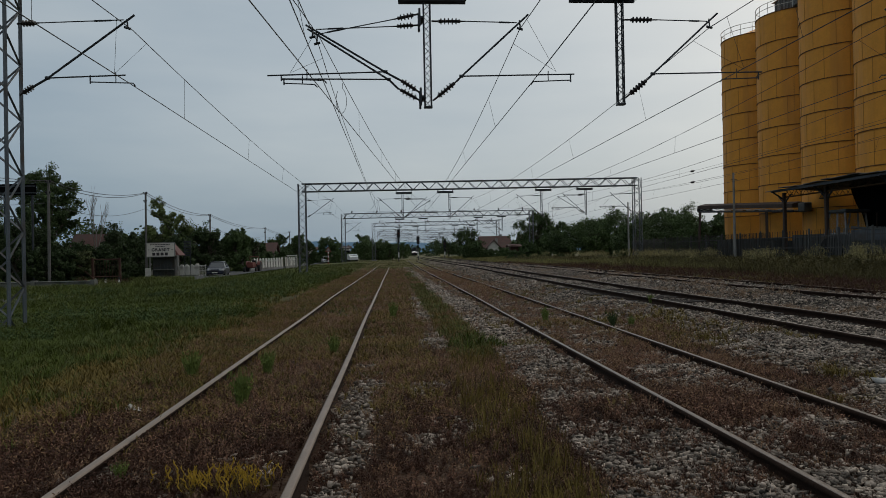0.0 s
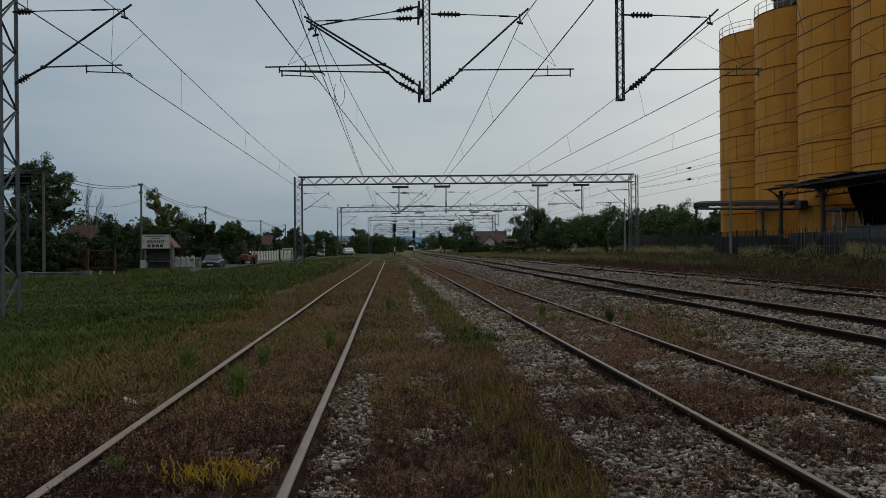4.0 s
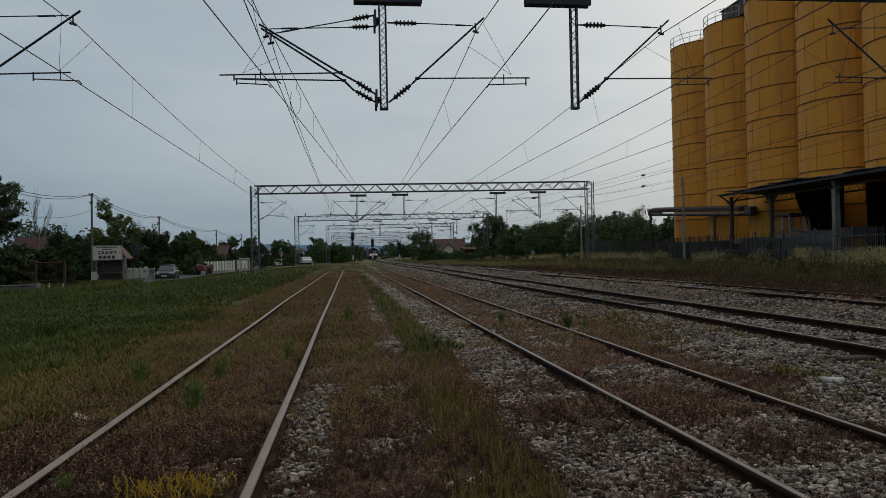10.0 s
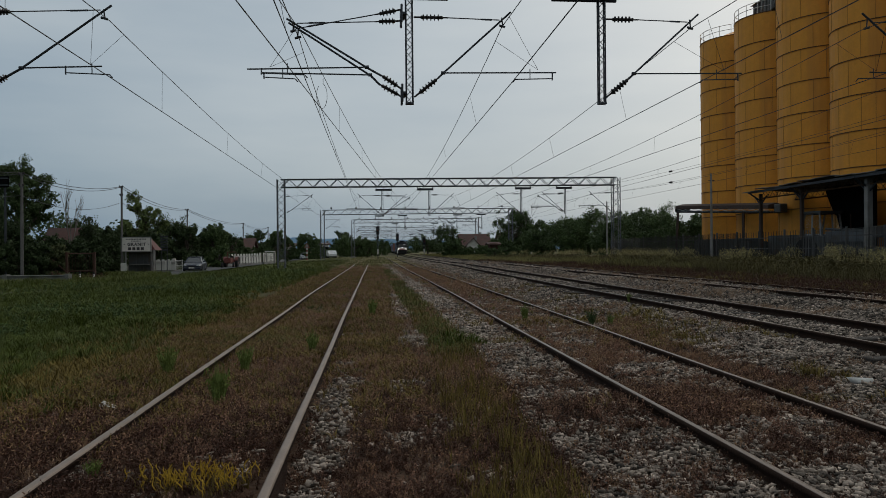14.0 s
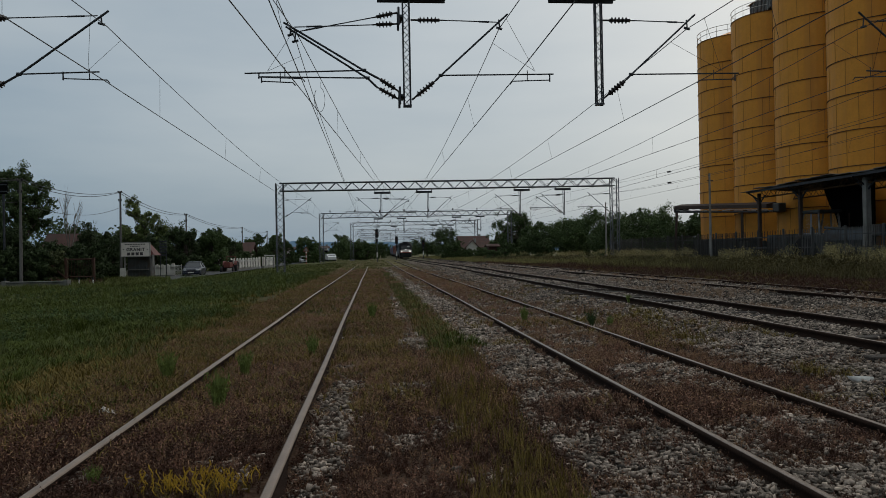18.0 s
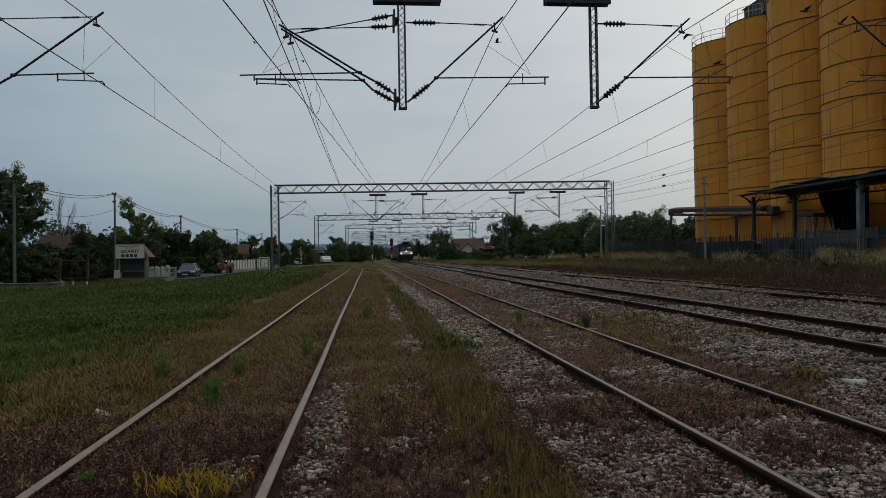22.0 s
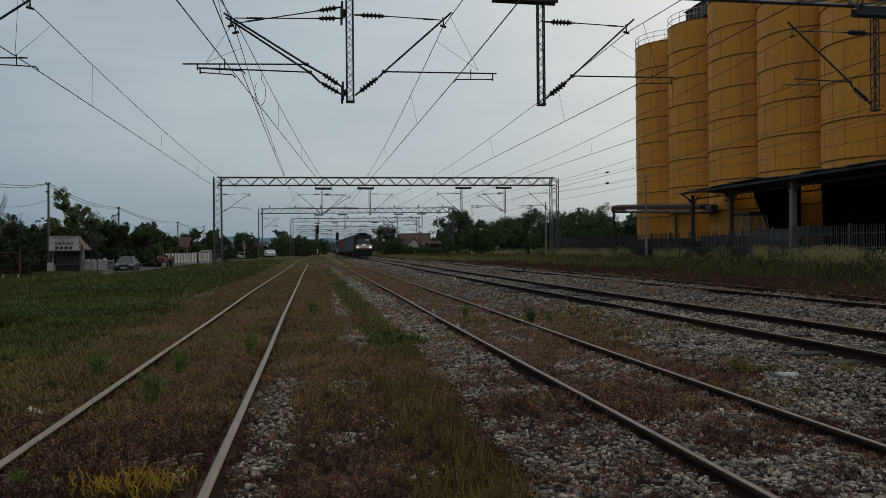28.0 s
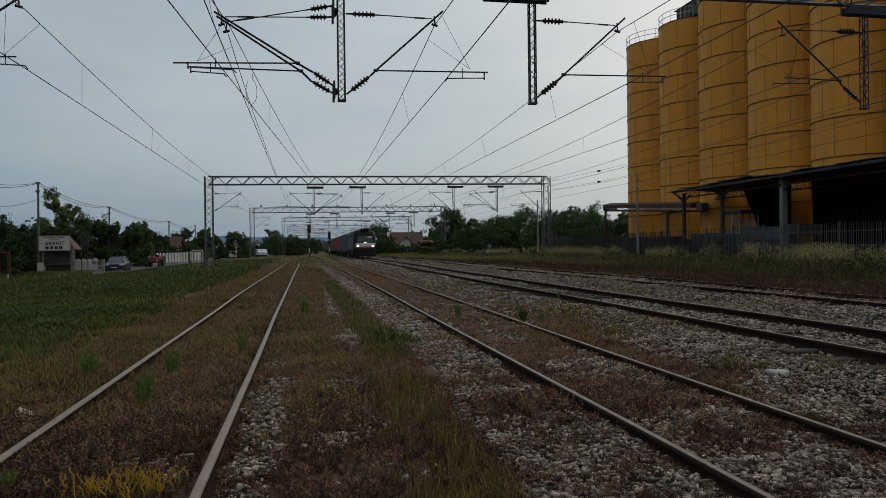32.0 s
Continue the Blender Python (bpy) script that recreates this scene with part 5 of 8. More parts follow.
BOARD = mat("off_white_sign_enamel", (0.60, 0.55, 0.50), (0.50, 0.46, 0.42), 0.6, 0, 1.5, 12, 0.05)


def signboard():
    ob = tagged(empty("signboard"), "off-white roadside signboard with rows of dark lettering", "sign")
    y = 70.05
    bm = bmesh.new()
    box(bm, -22.82, -20.3, y, y + 0.08, 1.62, 2.84)
    part("panel", bm, BOARD, ob)
    for x0, x1, z0, z1 in ((-22.88, -22.8, 1.58, 2.88), (-20.32, -20.24, 1.58, 2.88), (-22.88, -20.24, 1.55, 1.62), (-22.88, -20.24, 2.84, 2.91)):
        bm = bmesh.new()
        box(bm, x0, x1, y - 0.03, y + 0.1, z0, z1)
        part("frame_bar", bm, CONCRETE, ob)
    for x in (-22.8, -20.3):
        bm = bmesh.new()
        tube(bm, (x, y + 0.12, -0.6), (x, y + 0.12, 2.8), 0.05, n=6)
        part("leg", bm, WOODPOLE, ob)
    ink = mat("dark_sign_ink", (0.05, 0.042, 0.045), (0.035, 0.03, 0.033), 0.7, 0, 2, 20, 0)
    rows = [(2.66, 0.09, 13, -22.5, -20.65), (2.49, 0.08, 7, -22.0, -21.15), (1.70, 0.27, 4, -22.3, -20.8)]
    for z, h, n, xa, xb in rows:
        for k in range(n):
            w = (xb - xa) / n
            bm = bmesh.new()
            box(bm, xa + k * w, xa + (k + 0.72) * w, y - 0.008, y, z, z + h)
            part("lettering_bar", bm, ink, ob)
    cu = bpy.data.curves.new("word", "FONT")
    cu.body, cu.size, cu.extrude, cu.offset, cu.align_x, cu.space_character = "GRANIT", 0.39, 0.003, 0.016, "CENTER", 1.2
    cu.materials.append(ink)
    word = new("word", cu)
    word.parent = ob
    word.matrix_basis = pose(-21.55, y - 0.005, 2.1, 90)
    for x in (-22.62, -20.5):
        bm = bmesh.new()
        box(bm, x - 0.06, x + 0.06, y - 0.008, y, 2.21, 2.27)
        part("dash", bm, ink, ob)
    return ob


signboard()


def picket_run(a, b, n, w, h, plinth, name_label):
    """Rounded pickets on a low wall, closed by a pillar at either end."""
    ob = tagged(empty("picket_fence"), name_label, "fence", "white roadside fences")
    a, b = Vector(a), Vector(b)
    d = (b - a).normalized()
    ang = math.degrees(math.atan2(d.y, d.x))
    bm = bmesh.new()
    box(bm, -w / 2, w / 2, -0.05, 0.05, 0, h - w / 2)
    lathe(bm, [(w / 2, -0.05), (w / 2, 0.05)], 12, (0, 0, h - w / 2), Matrix.Rotation(radians(90), 3, "X"))
    first = part("picket", bm, PALE, ob)
    za, zb = base_z(a.x, a.y) + plinth, base_z(b.x, b.y) + plinth
    for k in range(n):
        t = k / (n - 1)
        c = a.lerp(b, t)
        o = first if k == 0 else new("picket", first.data)
        o.parent = ob
        o.matrix_basis = pose(c.x, c.y, za + (zb - za) * t, 0, 0, ang)
    for z in (0.2, h * 0.7):
        bm = bmesh.new()
        tube(bm, (a.x, a.y + 0.1, za + z), (b.x, b.y + 0.1, zb + z), 0.05, n=4)
        part("rail", bm, PALE, ob)
    bm = bmesh.new()
    side = Vector((-d.y, d.x, 0)) * 0.12
    loft(bm, [[c - side + Vector((0, 0, z - plinth - 0.15)), c + side + Vector((0, 0, z - plinth - 0.15)), c + side + Vector((0, 0, z + 0.004)), c - side + Vector((0, 0, z + 0.004))] for c, z in ((a, za), (b, zb))])
    part("plinth", bm, CONCRETE, ob, "grey concrete plinth")
    for c, z in ((a, za), (b, zb)):
        bm = bmesh.new()
        box(bm, c.x - 0.13, c.x + 0.13, c.y + 0.13, c.y + 0.39, z - plinth - 0.1, z + h + 0.08, 0.02)
        part("gate_post", bm, PLASTER, ob)
    return ob


picket_run((-21.87, 76.2, 0), (-19.75, 75.6, 0), 5, 0.535, 1.05, 0.24, "short row of white rounded concrete fence pickets by the kiosk")
picket_run((-18.78, 93, 0), (-15.6, 104, 0), 15, 0.5, 1.25, 0.4, "long white rounded picket fence by the road")
picket_run((-15.4, 106, 0), (-15.2, 116, 0), 9, 0.5, 1.2, 0.4, "white rounded picket fence past the yard gate")


def wire_gate():
    ob = tagged(empty("wire_gate"), "pale wire-mesh yard gate beside the white pickets", "gate")
    z = base_z(-19.2, 75.5)
    for x in (-19.5, -18.85):
        bm = bmesh.new()
        tube(bm, (x, 75.5, z - 0.05), (x, 75.5, z + 1.25), 0.035, n=6)
        part("gate_post", bm, PALE, ob)
    for h in (0.15, 0.65, 1.15):
        bm = bmesh.new()
        tube(bm, (-19.5, 75.5, z + h), (-18.85, 75.5, z + h), 0.022, n=5)
        part("bar", bm, PALE, ob)
    for k in range(7):
        bm = bmesh.new()
        tube(bm, (-19.42 + k * 0.083, 75.5, z + 0.15), (-19.42 + k * 0.083, 75.5, z + 1.15), 0.012, n=4)
        part("bar", bm, PALE, ob)


wire_gate()


def gate_beam():
    ob = tagged(empty("gate_beam"), "pale beam on two posts over a yard entrance", "gate")
    for x in (-15.35, -14.2):
        bm = bmesh.new()
        box(bm, x - 0.09, x + 0.09, 107.9, 108.08, base_z(x, 108) - 0.1, 1.34, 0.01)
        part("post", bm, CONCRETE, ob)
    bm = bmesh.new()
    box(bm, -15.5, -14.05, 107.85, 108.13, 1.34, 1.5, 0.02)
    part("beam", bm, PALE, ob)


gate_beam()


def way_signs():
    """A dark post that carries a stack of narrow boards seen from behind."""
    ob = tagged(empty("direction_sign", pose(-20.24, 74.2, base_z(-20.24, 74.2) - 0.1)), "dark post with a stack of narrow direction boards", "sign")
    for x in (-0.28, 0.28):
        bm = bmesh.new()
        tube(bm, (x, 0, 0), (x, 0, 3.7), 0.035, n=6)
        part("post", bm, DARK_STEEL, ob)
    for k in range(6):
        bm = bmesh.new()
        w = 0.36 if k % 2 else 0.3
        box(bm, -w, w, -0.06, -0.035, 2.2 + k * 0.26, 2.35 + k * 0.26)
        part("board", bm, DARK_STEEL, ob)


way_signs()


# parapet, rusty gate and marker posts
def parapet():
    ob = tagged(empty("parapet"), "low pale concrete parapet beside the road", "parapet")
    bm = bmesh.new()
    box(bm, -34, -18.95, 48.0, 48.35, -0.8, 0.06, 0.02)
    part("wall", bm, OLD_CONCRETE, ob)
    bm = bmesh.new()
    box(bm, -34.05, -18.85, 47.93, 48.42, 0.06, 0.14, 0.03)
    part("coping", bm, OLD_CONCRETE, ob)
    for x in (-22.6, -18.95):
        bm = bmesh.new()
        box(bm, x - 0.12, x + 0.12, 47.88, 48.45, -0.8, 0.2, 0.02)
        part("pier", bm, OLD_CONCRETE, ob)


parapet()


def rusty_gate():
    ob = tagged(empty("metal_gate"), "rusty brown frame gate among bushes", "gate")
    for x in (-21.7, -19.8):
        bm = bmesh.new()
        box(bm, x - 0.07, x + 0.07, 54.9, 55.05, -0.6, 1.55)
        part("gate_post", bm, RUSTY, ob)
    for p, q in (((-21.7, 55, 1.45), (-19.8, 55, 1.45)), ((-21.7, 55, 0.2), (-19.8, 55, 0.2)), ((-22.6, 54.6, 1.1), (-21.4, 54.8, -0.1))):
        bm = bmesh.new()
        tube(bm, p, q, 0.045, n=4)
        part("bar", bm, RUSTY, ob)
    for k in range(9):
        bm = bmesh.new()
        tube(bm, (-21.55 + k * 0.2, 55, 0.2), (-21.55 + k * 0.2, 55, 1.45), 0.014, n=4)
        part("bar", bm, RUSTY, ob)


RUSTY = mat("rust_red_ironwork", (0.07, 0.032, 0.02), (0.042, 0.021, 0.015), 0.85, 0, 3, 30, 0.3)
rusty_gate()
for x, y in ((-19.7, 52.0), (-18.8, 52.0)):
    mk = tagged(empty("marker_post", pose(x, y, base_z(x, y) - 0.1)), "short white marker post with a dark cap", "marker post", "roadside marker posts")
    bm = bmesh.new()
    tube(bm, (0, 0, 0), (0, 0, 0.6), 0.07, 0.06, n=8)
    part("post", bm, PALE, mk)
    bm = bmesh.new()
    tube(bm, (0, 0, 0.6), (0, 0, 0.78), 0.065, 0.05, n=8)
    part("cap", bm, BLACK, mk)


def back_of_board(x, y):
    ob = tagged(empty("billboard", pose(x, y, base_z(x, y) - 0.1)), "dark back of a roadside board on two posts", "billboard")
    bm = bmesh.new()
    box(bm, -1.2, 1.2, -0.06, 0.06, 6.45, 7.2, 0.02)
    part("panel", bm, BLACK_SHEET, ob)
    for u in (-0.9, 0.9):
        bm = bmesh.new()
        tube(bm, (u, 0.1, 0), (u, 0.1, 7.0), 0.08, n=6)
        part("post", bm, DARK_STEEL, ob)
    for z in (6.6, 7.05):
        bm = bmesh.new()
        box(bm, -1.18, 1.18, -0.1, -0.05, z - 0.04, z + 0.04)
        part("batten", bm, DARK_STEEL, ob)


back_of_board(-25.15, 51.5)


# vehicles
CAR_BLUE = mat("dark_blue_car_paint", (0.012, 0.016, 0.03), (0.009, 0.012, 0.024), 0.3, 0.0, 1, 8, 0, spec=0.3)
CAR_WHITE = mat("white_car_paint", (0.62, 0.62, 0.62), (0.55, 0.55, 0.55), 0.25, 0, 1, 8, 0, spec=0.5)
TRACTOR_RED = mat("faded_red_tractor_paint", (0.17, 0.045, 0.034), (0.11, 0.032, 0.026), 0.5, 0, 1, 15, 0.1)
SKY_GLASS = mat("reflecting_car_glass", (0.03, 0.035, 0.04), (0.02, 0.024, 0.028), 0.08, 0.0, 1, 5, 0.0, spec=0.7)
CHROME = mat("chrome_trim", (0.5, 0.5, 0.5), (0.4, 0.4, 0.4), 0.2, 0.9, 1, 8, 0)


def car(x, y, turn, paint, label):
    """A saloon whose front faces -y before it is turned."""
    ob = tagged(empty("car", pose(x, y, base_z(x, y) + 0.05, 0, 0, turn)), label, "car", "cars on the road")
    # lower body: sections along the car (place, half width, foot, shoulder height)
    bm = bmesh.new()
    secs = []
    for yy, w, z0, z1 in ((-2.2, 0.66, 0.34, 0.6), (-2.1, 0.8, 0.26, 0.72), (-1.6, 0.87, 0.22, 0.82), (-0.95, 0.88, 0.2, 0.93), (0.4, 0.88, 0.2, 0.95), (1.5, 0.87, 0.22, 0.97), (2.1, 0.82, 0.28, 0.93), (2.2, 0.7, 0.36, 0.8)):
        secs.append([(-w * 0.92, yy, z0), (-w, yy, z0 + 0.12), (-w, yy, z1 - 0.14), (-w * 0.86, yy, z1), (w * 0.86, yy, z1), (w, yy, z1 - 0.14), (w, yy, z0 + 0.12), (w * 0.92, yy, z0)])
    loft(bm, secs)
    body = part("body", bm, paint, ob, smooth=False)
    base = [(-0.76, -1.08, 0.92), (0.76, -1.08, 0.92), (0.76, 1.62, 0.96), (-0.76, 1.62, 0.96)]
    top = [(-0.58, -0.42, 1.38), (0.58, -0.42, 1.38), (0.58, 0.98, 1.40), (-0.58, 0.98, 1.40)]
    bm = bmesh.new()
    loft(bm, [[Vector(c) + Vector((0, 0, 0.0)) for c in top], [Vector(c) + Vector((0, 0, 0.05)) for c in top]])
    bmesh.ops.bevel(bm, geom=bm.edges[:], offset=0.02, segments=1, affect="EDGES")
    part("roof", bm, paint, ob)
    for k in range(4):
        bm = bmesh.new()
        tube(bm, base[k], top[k], 0.045, n=5)
        part("pillar", bm, paint, ob)
    bm = bmesh.new()
    tube(bm, (-0.77, 0.32, 0.95), (-0.6, 0.3, 1.38), 0.035, n=4)
    tube(bm, (0.77, 0.32, 0.95), (0.6, 0.3, 1.38), 0.035, n=4)
    part("door_post", bm, BLACK, ob)
    for name, a, b in (("windscreen", 0, 1), ("side_window", 1, 2), ("rear_window", 2, 3), ("side_window", 3, 0)):
        bm = bmesh.new()
        bm.faces.new([bm.verts.new(c) for c in (base[a], base[b], top[b], top[a])])
        part(name, bm, SKY_GLASS, ob)
    bm = bmesh.new()
    box(bm, -0.34, 0.34, -2.23, -2.17, 0.5, 0.62, 0.01)
    part("grille", bm, BLACK, body)
    bm = bmesh.new()
    box(bm, -0.78, 0.78, -2.26, -2.1, 0.3, 0.46, 0.03)
    part("bumper", bm, paint, body)
    for s in (-1, 1):
        bm = bmesh.new()
        box(bm, s * 0.58 - 0.17, s * 0.58 + 0.17, -2.21, -2.1, 0.56, 0.7, 0.03)
        part("headlight", bm, CHROME, body)
        bm = bmesh.new()
        box(bm, s * 0.95 - 0.09, s * 0.95 + 0.09, -0.9, -0.78, 0.92, 1.04, 0.02)
        part("mirror", bm, paint, body)
        for yy in (-1.35, 1.35):
            wh = part("wheel", wheel_bm(0.31, 0.2), RUBBER, ob)
            wh.location = (s * 0.78, yy, 0.31)
            part("rim", rim_bm(0.31, 0.2), CHROME, wh)
    bm = bmesh.new()
    box(bm, -0.26, 0.26, -2.28, -2.255, 0.36, 0.47)
    part("plate_bar", bm, PALE, body)
    return ob


car(-17.4, 74.5, 5, CAR_BLUE, "dark blue saloon car parked on the roadside")


def van(x, y, turn, length, height):
    ob = tagged(empty("van", pose(x, y, base_z(x, y) + 0.03, 0, 0, turn)), "white van on the far road", "van", "white vehicles")
    bm = bmesh.new()
    prof = [(-length / 2, 0.4), (-length / 2, 1.0), (-length / 2 + 0.9, 1.25), (-length / 2 + 1.5, height), (length / 2, height), (length / 2, 0.4)]
    loft(bm, [[(-0.95, yy, z) for yy, z in prof], [(0.95, yy, z) for yy, z in prof]])
    body = part("body", bm, CAR_WHITE, ob)
    bm = bmesh.new()
    bm.faces.new([bm.verts.new(c) for c in ((-0.8, -length / 2 + 0.95, 1.3), (0.8, -length / 2 + 0.95, 1.3), (0.75, -length / 2 + 1.42, height - 0.1), (-0.75, -length / 2 + 1.42, height - 0.1))])
    part("windscreen", bm, GLASSY, body)
    for s in (-1, 1):
        for yy in (-length / 2 + 0.9, length / 2 - 0.9):
            wh = part("wheel", wheel_bm(0.34, 0.22, 14), RUBBER, ob)
            wh.location = (s * 0.84, yy, 0.34)
    return ob


van(-9.7, 172, 12, 4.2, 1.7)
car(-15.3, 166, 14, CAR_WHITE, "white car far along the road")


def red_tractor():
    ob = tagged(empty("tractor", pose(-16.6, 88, base_z(-16.6, 88), 0, 0, 0)), "small faded red tractor parked by the fence", "tractor")
    ob.scale = (1.08, 1.08, 1.08)
    bm = bmesh.new()
    rounded_box(bm, -0.32, 0.32, -1.5, 0.3, 0.6, 1.15, 0.06)
    part("bonnet", bm, TRACTOR_RED, ob)
    bm = bmesh.new()
    rounded_box(bm, -0.5, 0.5, 0.3, 1.1, 0.5, 0.95, 0.05)
    part("seat_deck", bm, TRACTOR_RED, ob)
    bm = bmesh.new()
    tube(bm, (0, 0.2, 1.1), (0, 0.45, 1.35), 0.03, n=5)
    part("steering_column", bm, BLACK, ob)
    bm = bmesh.new()
    box(bm, -0.2, 0.2, 0.7, 1.0, 1.0, 1.35, 0.04)
    part("seat", bm, BLACK, ob)
    for x in (-0.45, 0.45):
        bm = bmesh.new()
        tube(bm, (x, 0.95, 0.9), (x, 1.0, 1.75), 0.035, n=5)
        part("roll_post", bm, TRACTOR_RED, ob)
        bm = bmesh.new()
        lathe(bm, [(0.64, -0.16), (0.66, -0.16), (0.66, 0.16), (0.64, 0.16)], 16, (x * 1.33, 0.75, 0.6), Matrix.Rotation(radians(90), 3, "Y"))
        bmesh.ops.delete(bm, geom=[v for v in bm.verts if v.co.z < 0.75], context="VERTS")
        part("mudguard", bm, TRACTOR_RED, ob)
    bm = bmesh.new()
    tube(bm, (-0.47, 1.0, 1.75), (0.47, 1.0, 1.75), 0.035, n=5)
    part("roll_bar", bm, TRACTOR_RED, ob)
    for x in (-0.6, 0.6):
        for yy, r in ((0.75, 0.6), (-1.2, 0.34)):
            wh = part("wheel", wheel_bm(r, 0.3 if r > 0.5 else 0.18, 16), RUBBER, ob)
            wh.location = (x, yy, r)
            part("rim", rim_bm(r, 0.3 if r > 0.5 else 0.18, 12), TRACTOR_RED, wh)
    return ob


red_tractor()


# houses
def house(x, y, w, d, eave, ridge, turn=0, wall=None, along="x", label="village house with red tiled gable roof", windows=3):
    z = base_z(x, y) - 0.2
    ob = tagged(empty("house", pose(x, y, z, 0, 0, turn)), label, "house", "village houses")
    e, r = eave - z, ridge - z
    bm = bmesh.new()
    box(bm, -w / 2, w / 2, -d / 2, d / 2, 0, e)
    if along == "x":
        for s in (-1, 1):
            bm.faces.new([bm.verts.new(c) for c in ((s * w / 2, -d / 2, e), (s * w / 2, d / 2, e), (s * w / 2, 0, r - 0.1))])
    else:
        for s in (-1, 1):
            bm.faces.new([bm.verts.new(c) for c in ((-w / 2, s * d / 2, e), (w / 2, s * d / 2, e), (0, s * d / 2, r - 0.1))])
    part("wall_shell", bm, wall or PLASTER, ob)
    o = 0.45
    bm = bmesh.new()
    if along == "x":
        secs = [[(sx * (w / 2 + o), -d / 2 - o, e - 0.2), (sx * (w / 2 + o), 0, r), (sx * (w / 2 + o), d / 2 + o, e - 0.2), (sx * (w / 2 + o), d / 2 + o, e - 0.35), (sx * (w / 2 + o), 0, r - 0.18), (sx * (w / 2 + o), -d / 2 - o, e - 0.35)] for sx in (-1, 1)]
    else:
        secs = [[(-w / 2 - o, sy * (d / 2 + o), e - 0.2), (0, sy * (d / 2 + o), r), (w / 2 + o, sy * (d / 2 + o), e - 0.2), (w / 2 + o, sy * (d / 2 + o), e - 0.35), (0, sy * (d / 2 + o), r - 0.18), (-w / 2 - o, sy * (d / 2 + o), e - 0.35)] for sy in (-1, 1)]
    loft(bm, secs)
    roof = part("roof", bm, ROOF_TILE, ob)
    if windows:
        bm = bmesh.new()
        box(bm, w * 0.2, w * 0.2 + 0.5, -0.25, 0.25, e, r + 0.35)
        part("chimney", bm, CONCRETE, roof)
    for k in range(windows):
        u = -w / 2 + w * (k + 0.5) / 3
        bm = bmesh.new()
        box(bm, u - 0.5, u + 0.5, -d / 2 - 0.05, -d / 2 + 0.05, e * 0.35, e * 0.8)
        wi = part("window", bm, PALE, ob)
        bm = bmesh.new()
        box(bm, u - 0.42, u + 0.42, -d / 2 - 0.07, -d / 2 - 0.052, e * 0.35 + 0.08, e * 0.8 - 0.08)
        part("pane", bm, GLASSY, wi)
    return ob


house(-30.2, 77, 2.9, 3, 2.4, 4.0, windows=0)
house(-28.7, 93, 2.6, 3, 3.0, 4.4, windows=0)
house(-20.6, 121, 2.8, 5, 2.0, 3.6, windows=0)
house(-11.8, 182, 1.7, 3, 3.2, 3.45, wall=PALE, label="small white flat hut beyond the crossing")
house(-18.8, 172, 1.7, 4, 2.9, 3.3, wall=PALE, label="small white house with a low red roof", windows=0)
house(23.2, 172, 6.4, 8, 2.4, 5.1, label="village house with broad red roof behind the signal posts")
gable = house(22.3, 167.6, 2.6, 2.4, 2.5, 4.1, wall=PALE, along="y", label="small white gabled annex below a red roof", windows=1)
house(36.0, 190, 8, 8, 3.2, 5.6)
house(19.35, 120, 1.3, 2.0, 2.5, 2.65, wall=RUSTY, label="small rusty red trackside hut", windows=0)


# level crossing sign
def crossing_sign():
    ob = tagged(empty("crossing_sign", pose(-13.3, 150, base_z(-13.3, 150))), "striped red and white level crossing post with warning triangle", "road sign")
    for k in range(6):
        bm = bmesh.new()
        tube(bm, (0, 0, 0.42 * k), (0, 0, 0.42 * (k + 1)), 0.12, n=8)
        part("post_band", bm, PALE if k % 2 else SIGN_RED, ob)
    bm = bmesh.new()
    vs = [(-0.6, -0.14, 2.45), (0.6, -0.14, 2.45), (0, -0.14, 3.45)]
    loft(bm, [vs, [(a, -0.1, c) for a, b, c in vs]])
    tri = part("warning_triangle", bm, SIGN_RED, ob)
    bm = bmesh.new()
    vs = [(-0.42, -0.155, 2.55), (0.42, -0.155, 2.55), (0, -0.155, 3.25)]
    loft(bm, [vs, [(a, -0.141, c) for a, b, c in vs]])
    part("pale_field", bm, CONCRETE, tri)


SIGN_RED = mat("sign_red_paint", (0.26, 0.06, 0.045), (0.2, 0.05, 0.04), 0.6, 0, 2, 10, 0)
crossing_sign()


# light signals
LENS_RED = mat("dim_red_signal_glass", (0.10, 0.010, 0.010), (0.07, 0.008, 0.008), 0.2, 0, 5, 20, 0, spec=0.3)


def light_signal(x, y, top):
    z = base_z(x, y)
    ob = tagged(empty("light_signal", pose(x, y, z)), "black railway light signal on a slim mast", "railway signal", "light signals")
    h = top - z
    bm = bmesh.new()
    tube(bm, (0, 0, 0), (0, 0, h - 0.3), 0.09, n=8)
    part("mast", bm, DARK_STEEL, ob)
    bm = bmesh.new()
    rounded_box(bm, -0.34, 0.34, -0.12, 0.14, h - 1.75, h, 0.1)
    head = part("signal_head", bm, BLACK, ob)
    for k in range(3):
        bm = bmesh.new()
        lathe(bm, [(0.12, 0.0), (0.12, 0.06)], 12, (0, -0.12, h - 0.35 - 0.5 * k), Matrix.Rotation(radians(90), 3, "X"))
        part("lens", bm, LENS_RED if k == 1 else GLASSY, head)
    bm = bmesh.new()
    rounded_box(bm, -0.22, 0.22, -0.1, 0.1, h - 2.7, h - 2.0, 0.06)
    part("lower_head", bm, BLACK, ob)
    bm = bmesh.new()
    box(bm, -0.12, 0.12, -0.1, -0.06, 0.9, 1.9)
    part("mast_plate", bm, PALE, ob)
    return ob


light_signal(0.8, 150, 6.3)
light_signal(5.35, 170, 5.25)
light_signal(11.45, 170, 4.3)

